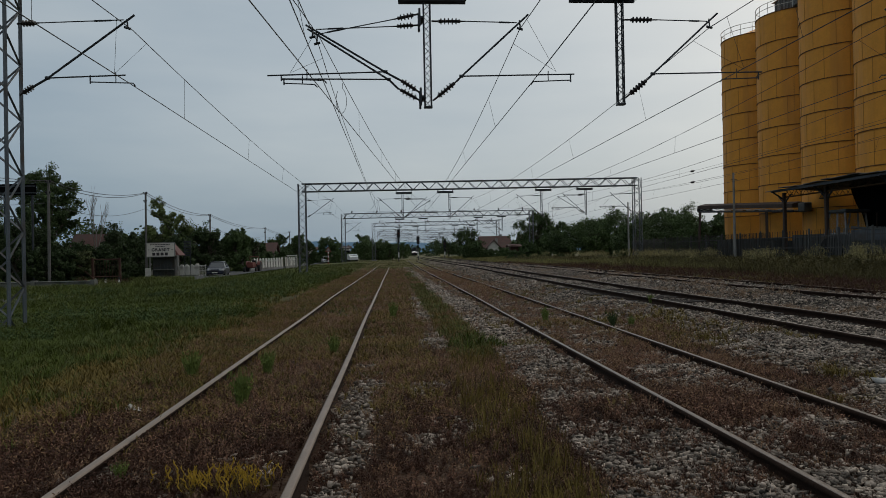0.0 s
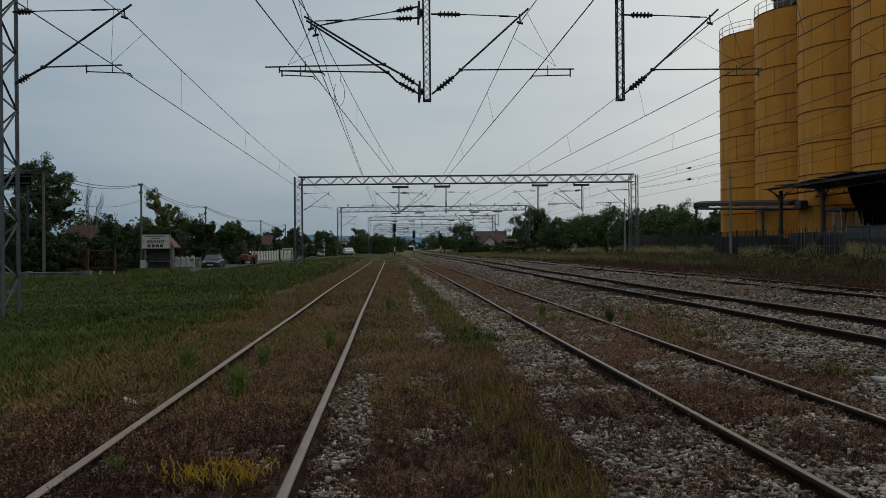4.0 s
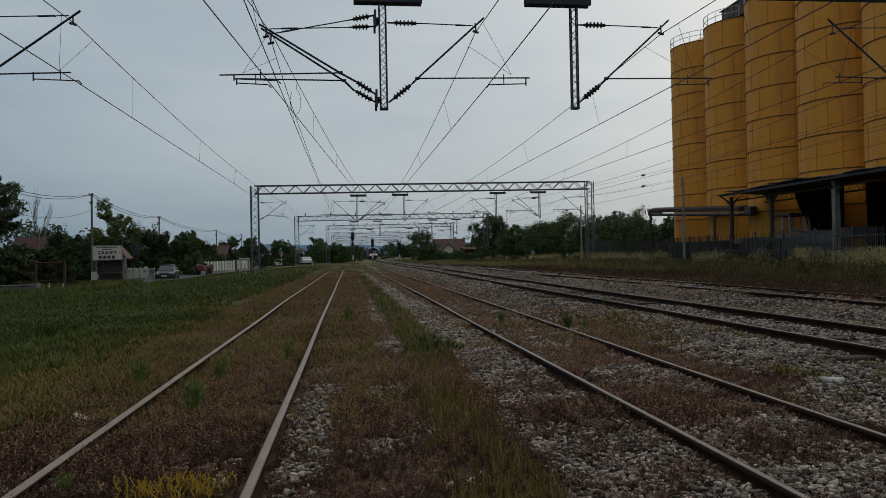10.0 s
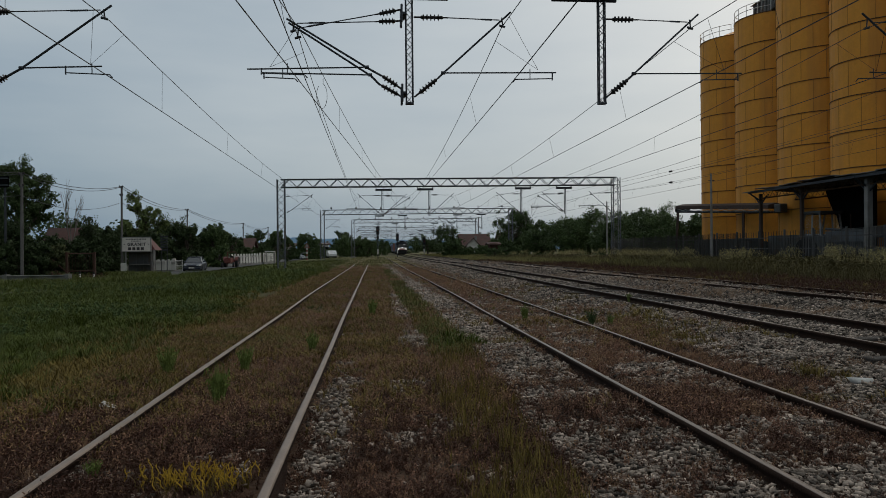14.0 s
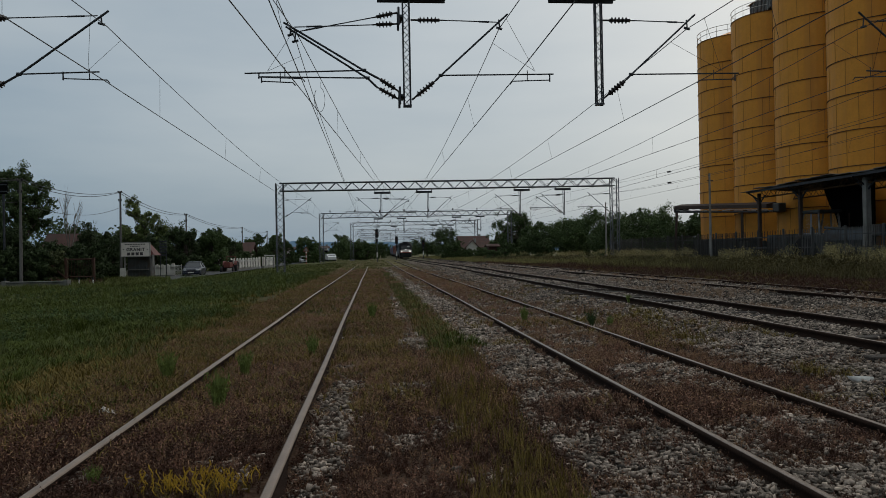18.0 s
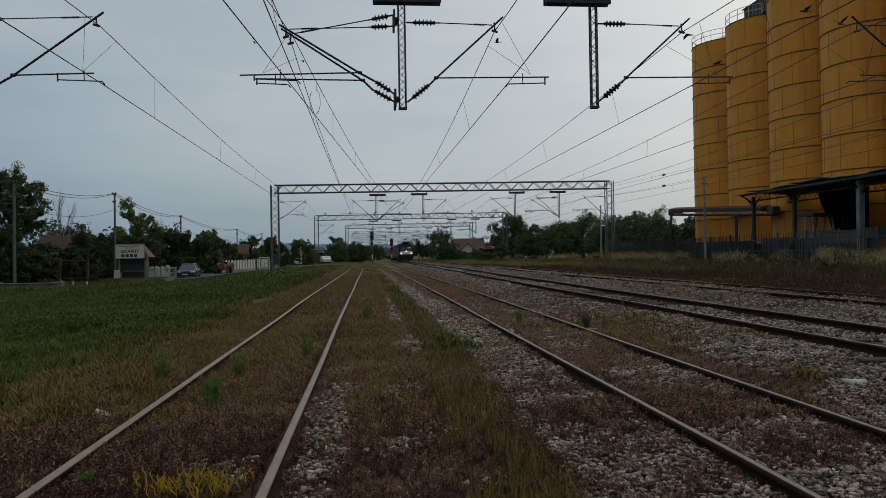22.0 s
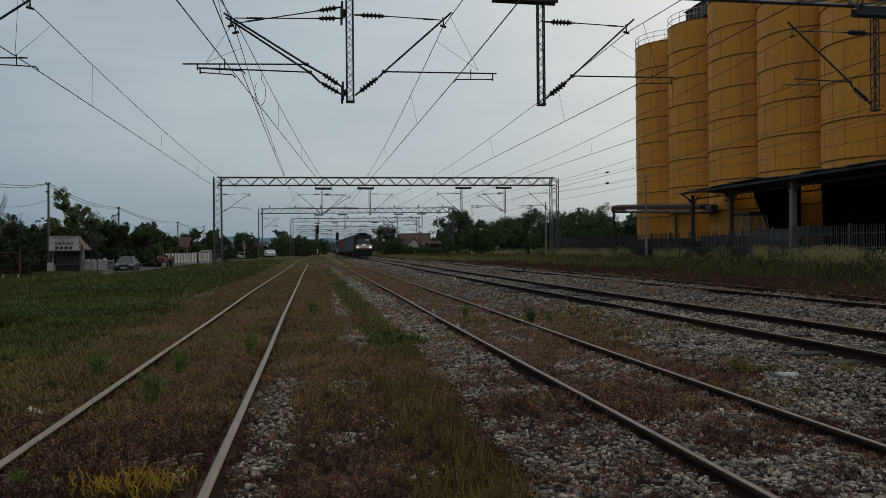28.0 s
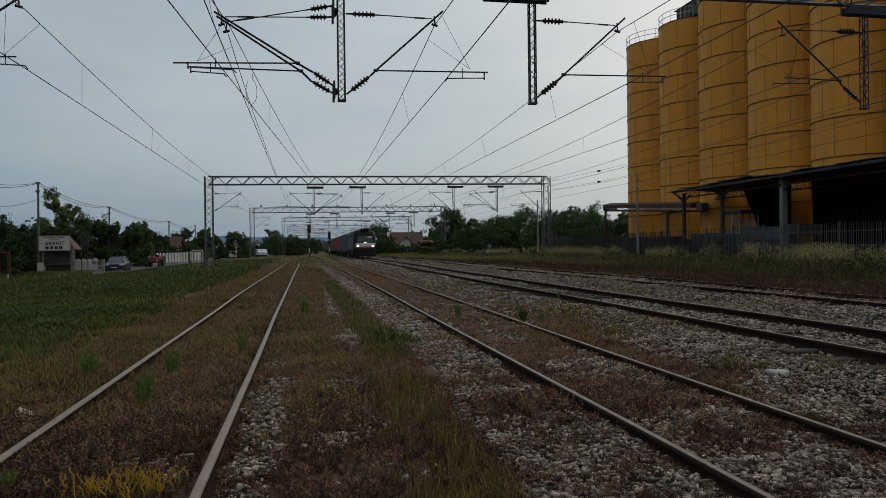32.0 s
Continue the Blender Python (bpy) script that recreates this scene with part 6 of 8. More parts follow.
# line of tail wires with weights by the right-hand portals
for k, (z0, dz) in enumerate(((8.0, 0.0), (7.1, 0.0))):
    tw = tagged(empty("feeder_wire"), "thin feeder wire with dark strain insulators", "overhead wire", "feeder wires beside the yard")
    bm = bmesh.new()
    polyline(bm, [(24.3 + 0.0 * y, y, z0 - 1.0 * (1 - ((y - 44) / 27.5) ** 2) * 0.35) for y in np.linspace(16.5, 71.4, 20)], 0.01)
    part("strand", bm, WIRE, tw)
    insulator(tw, (24.3, 58.5, z0 - 0.28), (24.3, 59.4, z0 - 0.25))

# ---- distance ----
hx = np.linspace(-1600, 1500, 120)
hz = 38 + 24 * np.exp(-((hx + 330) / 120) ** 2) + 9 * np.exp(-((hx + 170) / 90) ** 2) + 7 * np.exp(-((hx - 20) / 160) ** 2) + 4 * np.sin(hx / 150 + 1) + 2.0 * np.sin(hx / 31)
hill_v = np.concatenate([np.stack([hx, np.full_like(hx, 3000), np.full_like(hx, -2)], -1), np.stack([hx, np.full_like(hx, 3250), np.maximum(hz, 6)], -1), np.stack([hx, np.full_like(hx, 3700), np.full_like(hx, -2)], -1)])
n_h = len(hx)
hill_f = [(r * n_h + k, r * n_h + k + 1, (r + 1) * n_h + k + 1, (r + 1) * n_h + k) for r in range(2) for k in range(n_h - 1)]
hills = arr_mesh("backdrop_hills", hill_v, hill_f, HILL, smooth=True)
tagged(hills, "low wooded hills on the horizon, coloured with haze blue", "hills", kind="structure")


# ---- trees ----
def leaf_cloud(r, n, centres, radii, size, loose=1.0):
    """Bent leaf cards in sprays round the shells of many uneven clumps: vertices and faces."""
    m = len(centres)
    sub = 9
    sd = r.normal(size=(m, sub, 3))
    sd /= np.linalg.norm(sd, axis=2, keepdims=True)
    stretch = 0.7 + 0.65 * r.random((m, 1, 3))
    sub_c = centres[:, None] + sd * radii[:, None, None] * stretch * (0.45 + 0.6 * r.random((m, sub, 1)))
    sub_r = radii[:, None] * (0.22 + 0.3 * r.random((m, sub)))
    k, q = r.integers(0, m, n), r.integers(0, sub, n)
    d = r.normal(size=(n, 3))
    d /= np.linalg.norm(d, axis=1, keepdims=True)
    p = sub_c[k, q] + d * sub_r[k, q][:, None] * (0.25 + 0.95 * loose * r.random(n) ** 0.6)[:, None]
    out = p - centres[k]
    out /= np.linalg.norm(out, axis=1, keepdims=True) + 1e-6
    d = 0.5 * d + 0.5 * out
    u = r.normal(size=(n, 3))
    u -= (u * d).sum(1, keepdims=True) * d * 0.6
    u /= np.linalg.norm(u, axis=1, keepdims=True)
    v = np.cross(d + 0.4 * r.normal(size=(n, 3)), u)
    v /= np.linalg.norm(v, axis=1, keepdims=True)
    s = (size * (0.6 + 0.8 * r.random(n)))[:, None]
    a, b = p - u * s, p + u * s
    c, e = p + v * s * 0.62 + d * s * 0.2, p - v * s * 0.62 + d * s * 0.2
    vs = np.stack([a, c, b, e], 1).reshape(-1, 3)
    f = np.arange(4 * n).reshape(-1, 4)
    return vs, f


def tree(x, y, h, width, material, seed, leaves=3500, trunk=0.25, size=0.22, label="leafy dark green tree with an uneven crown", low=0.25, cat="tree", clumps=None):
    """Trunk and limbs as one part, the crown of leaf cards as another. h: height over the ground."""
    r = np.random.default_rng(seed)
    z = base_z(x, y)
    ob = tagged(empty("tree" if cat == "tree" else "bush", pose(x, y, z)), label, cat, "trees and bushes of the village")
    if clumps:
        centres, radii = np.array([c[:3] for c in clumps], float), np.array([c[3] for c in clumps], float)
    else:
        n_c = 22 if leaves < 5000 else 36
        cz = low * h + (1 - low) * h * (0.1 + 0.8 * r.random(n_c))
        rel = (cz / h - low) / (1 - low)
        spread = width / 2 * np.sqrt(np.clip(1.15 - (rel * 2 - 0.85) ** 2, 0.12, 1)) * 0.82
        ang = r.random(n_c) * 6.28318
        rad = spread * np.sqrt(0.15 + 0.85 * r.random(n_c))
        centres = np.stack([rad * np.cos(ang), rad * np.sin(ang), cz], -1)
        radii = width * (0.08 + 0.12 * r.random(n_c) ** 1.5)
        centres[:, 2] = np.minimum(centres[:, 2], h - radii * 0.8)
    bm = bmesh.new()
    lean = (r.random(2) - 0.5) * 0.15 * h
    top = (float(lean[0]), float(lean[1]), h * 0.62)
    mid = (float(lean[0]) * 0.3, float(lean[1]) * 0.4, h * 0.3)
    tube(bm, (0, 0, -0.3), mid, trunk, trunk * 0.75, n=8)
    tube(bm, mid, top, trunk * 0.75, trunk * 0.25, n=7)
    for c in centres[:20]:
        s = Vector(mid).lerp(Vector(top), float(r.random()))
        j = s.lerp(Vector(c), 0.55) + Vector((0, 0, -0.04 * h))
        tube(bm, s, j, trunk * 0.32, trunk * 0.2, n=5)
        tube(bm, j, c, trunk * 0.2, trunk * 0.06, n=4)
    part("trunk", bm, BARK, ob)
    vs, f = leaf_cloud(r, leaves, centres, radii, size)
    vs[:, 2] = np.maximum(vs[:, 2], 0.02)
    arr_mesh("crown", vs, f, material, ob)
    return ob


# left of the line
tree(-27.6, 61, 9.2, 5.0, LEAF_DARK, 1, 30000, 0.28, 0.085, "tall leafy tree with a loose dark crown", 0.36)
tree(-33.0, 60, 8.3, 7.0, LEAF, 2, 10000, 0.3, 0.12)
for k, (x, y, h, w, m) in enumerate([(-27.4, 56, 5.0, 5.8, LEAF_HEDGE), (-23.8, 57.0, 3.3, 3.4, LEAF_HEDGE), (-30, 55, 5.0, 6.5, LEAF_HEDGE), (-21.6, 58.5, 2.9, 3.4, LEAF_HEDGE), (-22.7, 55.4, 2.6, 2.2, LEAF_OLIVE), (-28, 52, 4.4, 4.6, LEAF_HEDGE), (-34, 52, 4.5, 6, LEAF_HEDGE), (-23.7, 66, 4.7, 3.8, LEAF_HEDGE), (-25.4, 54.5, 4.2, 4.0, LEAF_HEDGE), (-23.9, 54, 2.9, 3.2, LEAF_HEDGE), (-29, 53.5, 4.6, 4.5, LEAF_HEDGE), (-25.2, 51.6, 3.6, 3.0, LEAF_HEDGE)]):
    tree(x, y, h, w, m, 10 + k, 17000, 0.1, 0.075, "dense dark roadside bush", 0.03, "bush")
# a loose walnut with a tall leader behind the signboard
WALNUT = [(-0.9, 0.1, 7.9, 0.75), (-0.55, -0.2, 7.1, 0.62), (-1.1, 0.3, 6.9, 0.5), (0.55, 0.2, 6.5, 0.85), (1.35, -0.3, 5.9, 0.8), (-0.5, 0.4, 5.8, 0.95), (0.5, -0.5, 5.5, 0.9), (1.9, 0.3, 5.1, 0.75), (-1.7, 0.0, 5.2, 0.6), (0.9, 0.7, 4.6, 1.0), (-0.7, -0.6, 4.5, 0.95), (-2.0, 0.4, 4.2, 0.7), (1.9, -0.4, 4.0, 0.8), (0.1, 0.2, 3.6, 1.1)]
tree(-25.2, 84, 8.6, 4.6, LEAF_PALE, 40, 9500, 0.2, 0.1, "pale green walnut tree with a tall loose leader", clumps=WALNUT)
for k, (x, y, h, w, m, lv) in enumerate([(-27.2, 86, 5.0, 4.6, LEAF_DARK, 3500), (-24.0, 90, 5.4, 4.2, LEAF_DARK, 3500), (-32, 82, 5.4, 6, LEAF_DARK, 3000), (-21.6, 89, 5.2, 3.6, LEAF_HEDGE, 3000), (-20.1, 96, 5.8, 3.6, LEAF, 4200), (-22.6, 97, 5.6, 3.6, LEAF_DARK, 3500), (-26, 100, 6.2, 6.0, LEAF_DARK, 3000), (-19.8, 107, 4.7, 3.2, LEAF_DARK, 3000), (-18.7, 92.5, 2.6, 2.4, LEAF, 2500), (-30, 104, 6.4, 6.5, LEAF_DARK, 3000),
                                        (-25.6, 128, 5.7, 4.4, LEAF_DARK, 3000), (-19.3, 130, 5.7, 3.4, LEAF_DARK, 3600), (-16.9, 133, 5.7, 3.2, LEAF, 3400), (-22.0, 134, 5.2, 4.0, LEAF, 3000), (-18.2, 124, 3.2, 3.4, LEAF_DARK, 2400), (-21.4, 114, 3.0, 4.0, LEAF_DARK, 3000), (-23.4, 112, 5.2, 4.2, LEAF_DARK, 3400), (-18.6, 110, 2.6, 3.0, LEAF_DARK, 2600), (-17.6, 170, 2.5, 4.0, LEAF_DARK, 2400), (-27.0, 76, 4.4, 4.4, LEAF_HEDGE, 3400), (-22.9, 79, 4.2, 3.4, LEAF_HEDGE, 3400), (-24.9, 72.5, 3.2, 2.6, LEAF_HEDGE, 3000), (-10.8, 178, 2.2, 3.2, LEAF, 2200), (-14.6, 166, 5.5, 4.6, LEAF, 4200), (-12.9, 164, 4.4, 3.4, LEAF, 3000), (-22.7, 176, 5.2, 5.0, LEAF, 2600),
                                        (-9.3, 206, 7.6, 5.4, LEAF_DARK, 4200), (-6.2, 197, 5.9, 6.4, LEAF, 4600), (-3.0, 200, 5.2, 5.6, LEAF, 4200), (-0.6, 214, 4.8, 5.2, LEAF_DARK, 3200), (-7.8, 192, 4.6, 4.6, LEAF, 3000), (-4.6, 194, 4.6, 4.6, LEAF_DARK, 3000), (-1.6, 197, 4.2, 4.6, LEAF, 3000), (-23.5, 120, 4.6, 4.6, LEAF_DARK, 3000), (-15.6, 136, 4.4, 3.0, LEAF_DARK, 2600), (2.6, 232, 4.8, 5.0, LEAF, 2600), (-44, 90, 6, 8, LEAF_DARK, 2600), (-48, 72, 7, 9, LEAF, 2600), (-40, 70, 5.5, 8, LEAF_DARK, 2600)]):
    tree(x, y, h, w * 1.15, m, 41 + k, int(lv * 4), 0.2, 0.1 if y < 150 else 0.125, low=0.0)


# dead tree
def bare_tree(x, y, h, seed, way=(-0.06, 0, 1), fan=0.55, trunk=0.14):
    r = random.Random(seed)
    ob = tagged(empty("bare_tree", pose(x, y, base_z(x, y))), "leafless bleached tree with upright thin branches", "tree", "trees and bushes of the village")
    bm = bmesh.new()

    def grow(p, d, length, rad, depth):
        q = p + d * length
        tube(bm, p, q, rad, rad * 0.6, n=5)
        if depth:
            for _ in range(3 if depth > 1 else 2):
                e = (d + Vector((r.uniform(-fan, fan) - way[0] * 0.35, r.uniform(-fan, fan), r.uniform(0.0, 0.4)))).normalized()
                grow(q, e, length * r.uniform(0.55, 0.85), rad * 0.58, depth - 1)

    grow(Vector((0, 0, -0.2)), Vector(way).normalized(), h * 0.32, trunk, 4)
    part("branchwork", bm, BAREWOOD, ob)


bare_tree(-23.6, 62, 7.4, 5, (-0.24, 0, 1), 0.34, 0.085)

# right of the line, behind the fence
for k, (x, y, h, w, m, lv) in enumerate([(28.0, 148, 9.5, 9.2, LEAF, 5200), (33.7, 150, 7.2, 9.2, LEAF, 4600), (30.8, 137, 4.5, 6.6, LEAF_DARK, 3400), (37.6, 137, 6.8, 10.6, LEAF, 5600), (33.0, 102, 6.9, 8.0, LEAF, 5600), (38.5, 104, 7.0, 8.5, LEAF_DARK, 5000), (37.0, 92, 5.4, 7.0, LEAF, 4600), (42.0, 90, 5.9, 7.0, LEAF_DARK, 4000), (46.5, 92, 6.8, 7.5, LEAF, 4000), (30.5, 93, 4.4, 6.0, LEAF_DARK, 4600), (35.4, 128, 4.2, 6.6, LEAF_DARK, 4000), (42.0, 108, 7.6, 9.0, LEAF, 3600), (50.0, 104, 7.0, 9.0, LEAF_DARK, 3400),
                                        (15.8, 150, 3.6, 5.0, LEAF_DARK, 2600), (20.0, 200, 8.4, 8.0, LEAF_DARK, 3600), (15.5, 215, 5.5, 7.0, LEAF_DARK, 3000), (27.0, 150, 4.0, 6.0, LEAF, 2600), (31.0, 160, 5.0, 7.0, LEAF_DARK, 2600), (44.0, 122, 7.0, 10.0, LEAF, 3000), (58.0, 96, 7.0, 10.0, LEAF_DARK, 3000), (34.0, 125, 7.0, 9.0, LEAF, 3000), (22.6, 150, 1.9, 5.0, LEAF, 1600), (18.5, 150, 1.7, 4.0, LEAF_DARK, 1400), (19.2, 117, 1.5, 2.6, LEAF_DARK, 1800), (21.8, 119, 2.4, 3.4, LEAF_DARK, 2200), (24.6, 150, 3.2, 4.2, LEAF_DARK, 2200)]):
    tree(x, y, h, w * 1.08, m, 90 + k, int(lv * 3.2), 0.2, 0.1 if y < 118 else 0.14, low=0.0)
tree(34.0, 78, 4.0, 5.0, LEAF_DARK, 139, 12000, 0.2, 0.1, low=0.0)
bare_tree(31.0, 148, 10.4, 21)


# far woods close the view
def far_woods():
    r = np.random.default_rng(5)
    cs, rs = [], []
    for y0, x0, x1, h, n in ((300, -110, -44, 6, 46), (330, 14, 75, 8, 46), (520, -160, 160, 5, 110), (130, -110, -45, 8, 46), (130, 55, 130, 8, 46), (420, 2, 16, 6, 8)):
        for _ in range(n):
            hh = h * (0.45 + 0.4 * r.random())
            cs.append((x0 + (x1 - x0) * r.random(), y0 + 30 * r.random(), hh * (0.35 + 0.5 * r.random())))
            rs.append(h * (0.28 + 0.16 * r.random()))
    vs, f = leaf_cloud(r, 90000, np.array(cs), np.array(rs), 0.34)
    vs[:, 2] = np.maximum(vs[:, 2], -0.5)
    ob = arr_mesh("far_woods", vs, f, LEAF_DARK)
    tagged(ob, "dark green woods along the flat horizon", "woods", kind="stuff")


far_woods()


# ---- sleepers ----
def sleeper_mesh(name, mat_):
    bm = bmesh.new()
    box(bm, -1.25, 1.25, -0.12, 0.12, -0.16, 0.0, 0.015)
    me = bpy.data.meshes.new(name)
    bm.to_mesh(me)
    bm.free()
    me.materials.append(mat_)
    return me


TIMBER = sleeper_mesh("sleeper", SLEEPER)
for nm, xc, zt, last in (("siding", -1.463, -0.155, 22), ("loop", 3.39, -0.112, 60), ("main", 7.22, 0.125, 75), ("yard", 11.38, 0.17, 75)):
    y = 1.6 - 9 * 0.63
    while y < last:
        s_ob = new("sleeper", TIMBER)
        s_ob.parent = track_obs[nm]
        s_ob.location = (xc + float(bend(y, xc)) + 0.03 * math.sin(y * 7), y, zt + float(dip(y) if xc < 5 else far_dip(y)) + 0.012 * math.sin(y * 3.1))
        s_ob.rotation_euler = (0.01 * math.sin(y * 5), 0.008 * math.sin(y * 4), 0.012 * math.sin(y * 9))
        y += 0.63


# ---- noise on the plan ----
NG = rng.random((128, 128))


def patch(x, y, scale, off=0.0):
    u, v = np.asarray(x) / scale + 37.3 + off, np.asarray(y) / scale + 11.7 + off * 1.7
    i, j = np.floor(u).astype(int), np.floor(v).astype(int)
    a, b = u - i, v - j
    a, b = a * a * (3 - 2 * a), b * b * (3 - 2 * b)
    g = lambda p, q: NG[p % 128, q % 128]  # noqa: E731
    return (g(i, j) * (1 - a) + g(i + 1, j) * a) * (1 - b) + (g(i, j + 1) * (1 - a) + g(i + 1, j + 1) * a) * b


def rough_patch(x, y, s, off=0.0):
    return 0.6 * patch(x, y, s, off) + 0.4 * patch(x, y, s * 0.37, off + 5)


def spread(n, x0, x1, y0, y1, power):
    """Points thinning out with distance."""
    x = x0 + (x1 - x0) * rng.random(n)
    t = rng.random(n)
    y = (y0 ** (1 - power) + t * (y1 ** (1 - power) - y0 ** (1 - power))) ** (1 / (1 - power))
    return x, y


def bump_at(u, half, soft):
    """1 within half of 0, falling to 0 over soft."""
    return np.clip((half + soft - np.abs(u)) / soft, 0, 1)


def stoniness(x, y):
    """0 to 1: how stony the ground is: strips of ballast lie along the tracks, broken by weeds."""
    x, y = np.broadcast_arrays(np.asarray(x, float), np.asarray(y, float))
    base = np.interp(x, [-9, -3.4, -2.2, -0.75, 0.2, 1.1, 2.3, 2.7, 4.1, 4.4, 4.9, 5.3, 6.0, 6.6, 7.9, 8.3, 9.9, 10.7, 12.1, 12.9, 13.6],
                     [0, 0, 0.1, 0.08, 0.08, 0.12, 0.45, 0.52, 0.52, 0.58, 0.72, 1.0, 1.05, 0.85, 0.85, 1.0, 0.95, 0.7, 0.6, 0.2, 0])
    # beside the near rail of the siding
    s = np.maximum(base, 0.78 * bump_at(x + 0.42, 0.1, 0.25) * np.clip((13 - y) / 3, 0, 1))
    # the pale strip before the loop, and the thin one beside it
    mid, half = np.interp(y, [3, 6, 10, 14, 20, 45, 90], [2.0, 1.98, 2.05, 1.98, 1.88, 1.62, 1.35]), np.interp(y, [3, 8, 14, 45, 90], [0.55, 0.42, 0.36, 0.3, 0.2])
    s = np.maximum(s, 0.95 * bump_at(x - mid, half, 0.25))
    s = np.maximum(s, 0.72 * bump_at(x - 0.72, 0.16, 0.18) * bump_at(y - 20, 6, 4))
    # loose stones strewn among the weeds
    s = np.maximum(s, 0.33 * bump_at(x - 0.55, 0.4, 0.3) * bump_at(y - 7, 1.8, 1.5))
    # bare ballast between the loop rails close by, weeds over it farther on
    s = np.where((x > 2.65) & (x < 4.15), s + 0.2 * np.clip((7.5 - y) / 2, 0, 1) * np.clip((4.2 - x) / 0.5, 0, 1) - 0.22 * np.clip((y - 20) / 15, 0, 1), s)
    # weedy islands
    for cx, cy, rx, ry in ((1.9, 6.95, 0.28, 0.6), (2.1, 8.8, 0.3, 0.7), (4.45, 10.2, 0.3, 2.2), (5.0, 13.6, 0.35, 1.8), (4.9, 8.6, 0.35, 0.7)):
        s = s - 0.42 * np.clip(1.6 - np.hypot((x - cx) / rx, (y - cy) / ry), 0, 1)
    return s


# ---- ballast stones ----
def stone_template(seed, n=10):
    """A broken stone: the hull of a skewed block and a few chips, flat-faced and sharp-edged."""
    r = np.random.default_rng(seed)
    q = np.array([(a, b, c) for a in (-1, 1) for b in (-1, 1) for c in (-1, 1)], float) * 0.6 + r.normal(size=(8, 3)) * 0.3
    chips = r.normal(size=(max(0, n - 8), 3))
    chips *= (0.95 / (np.linalg.norm(chips, axis=1) + 1e-9))[:, None]
    q = np.concatenate([q, chips])
    bm = bmesh.new()
    for c in q:
        bm.verts.new(c)
    h = bmesh.ops.convex_hull(bm, input=bm.verts[:])
    bmesh.ops.delete(bm, geom=[e for e in h["geom_interior"] if isinstance(e, bmesh.types.BMVert)], context="VERTS")
    bmesh.ops.triangulate(bm, faces=bm.faces[:])
    bm.verts.index_update()
    v = np.array([w.co[:] for w in bm.verts])
    f = np.array([[w.index for w in p.verts] for p in bm.faces])
    bm.free()
    return v, f


def stone_chance(x, y):
    return np.clip((stoniness(x, y) - 0.7 * rough_patch(x, y, 0.9) - 0.75 * patch(x, y, 0.3, 9) + 0.42) * 1.9, 0, 1)


def lay_stones(seed, n, x0, x1, y0, y1, power, s0, s1, least=0.0):
    for k in range(4):
        x, y = spread(n // 4, x0, x1, y0, y1, power)
        keep = rng.random(len(x)) < np.maximum(stone_chance(x, y), least)
        for rx in (-2.215, -0.69, 2.638, 4.142, 6.468, 7.972, 10.63, 12.13):
            keep &= np.abs(x - rx) > 0.055
        x, y = x[keep], y[keep]
        m = len(x)
        v, f = stone_template(seed * 10 + k, 9 if seed in (1, 4) else 8)
        s = s0 + (s1 - s0) * rng.random(m) ** 1.4
        s *= 1 + np.clip(y - 14, 0, 50) * 0.016
        sq = np.stack([1.0 + 0.9 * rng.random(m), 0.55 + 0.45 * rng.random(m), 0.42 + 0.36 * rng.random(m)], -1)
        pos = np.stack([x, y, ground_z(x, y) + s * 0.25 + 0.035 * rng.random(m)], -1)
        ob = scatter("ballast_stones", v, f, pos, rng.random(m) * 6.28, s, STONE, tilt=rng.normal(size=m) * 1.1, squash=sq)
        tagged(ob, "loose pale broken limestone ballast between and beside the rails", "ballast", kind="stuff")


lay_stones(1, 50000, 0.2, 6.3, 2.6, 14, 1.15, 0.012, 0.029)
lay_stones(2, 48000, 0.2, 12.8, 9, 34, 1.3, 0.015, 0.031)
lay_stones(3, 28000, 4.2, 12.8, 6, 60, 1.3, 0.016, 0.031)
lay_stones(4, 20000, -3.2, 0.3, 2.6, 18, 1.2, 0.01, 0.028)
lay_stones(5, 14000, 0.4, 2.5, 12, 90, 1.3, 0.018, 0.036)
lay_stones(6, 26000, -0.6, 7.0, -4.0, 2.7, 0, 0.013, 0.032)
lay_stones(8, 22000, -2.2, 5.2, 3.4, 22, 1.2, 0.008, 0.018)
lay_stones(9, 5000, -3.2, 0.6, 3.6, 12, 1.1, 0.006, 0.014, 0.12)
lay_stones(7, 16000, 4.9, 12.8, 30, 130, 1.3, 0.022, 0.04)

# the nearest stones lie loose on their own
NEAR_STONES = []
for k in range(8):
    sv, sf = stone_template(400 + k, 9)
    sv = sv * np.array([1.4, 0.8, 0.5])
    me_ob = arr_mesh("ballast_stone", sv, sf, STONE)
    NEAR_STONES.append(me_ob.data)
    bpy.data.objects.remove(me_ob)
n_near = 0
while n_near < 280:
    x, y = 1.15 + 4.0 * float(rng.random()), 4.2 + 4.2 * float(rng.random())
    if rng.random() > float(stone_chance(x, y)) or min(abs(x - 2.638), abs(x - 4.142)) < 0.1:
        continue
    s_ob = new("ballast_stone", NEAR_STONES[n_near % 8])
    s_ob.parent = ground
    s = 0.019 + 0.015 * float(rng.random())
    s_ob.location = (x, y, float(ground_z(x, y)) + s * 0.4 + 0.012)
    s_ob.scale = (s, s, s)
    s_ob.rotation_euler = (0.4 * float(rng.normal()), 0.3 * float(rng.normal()), 6.28 * float(rng.random()))
    n_near += 1


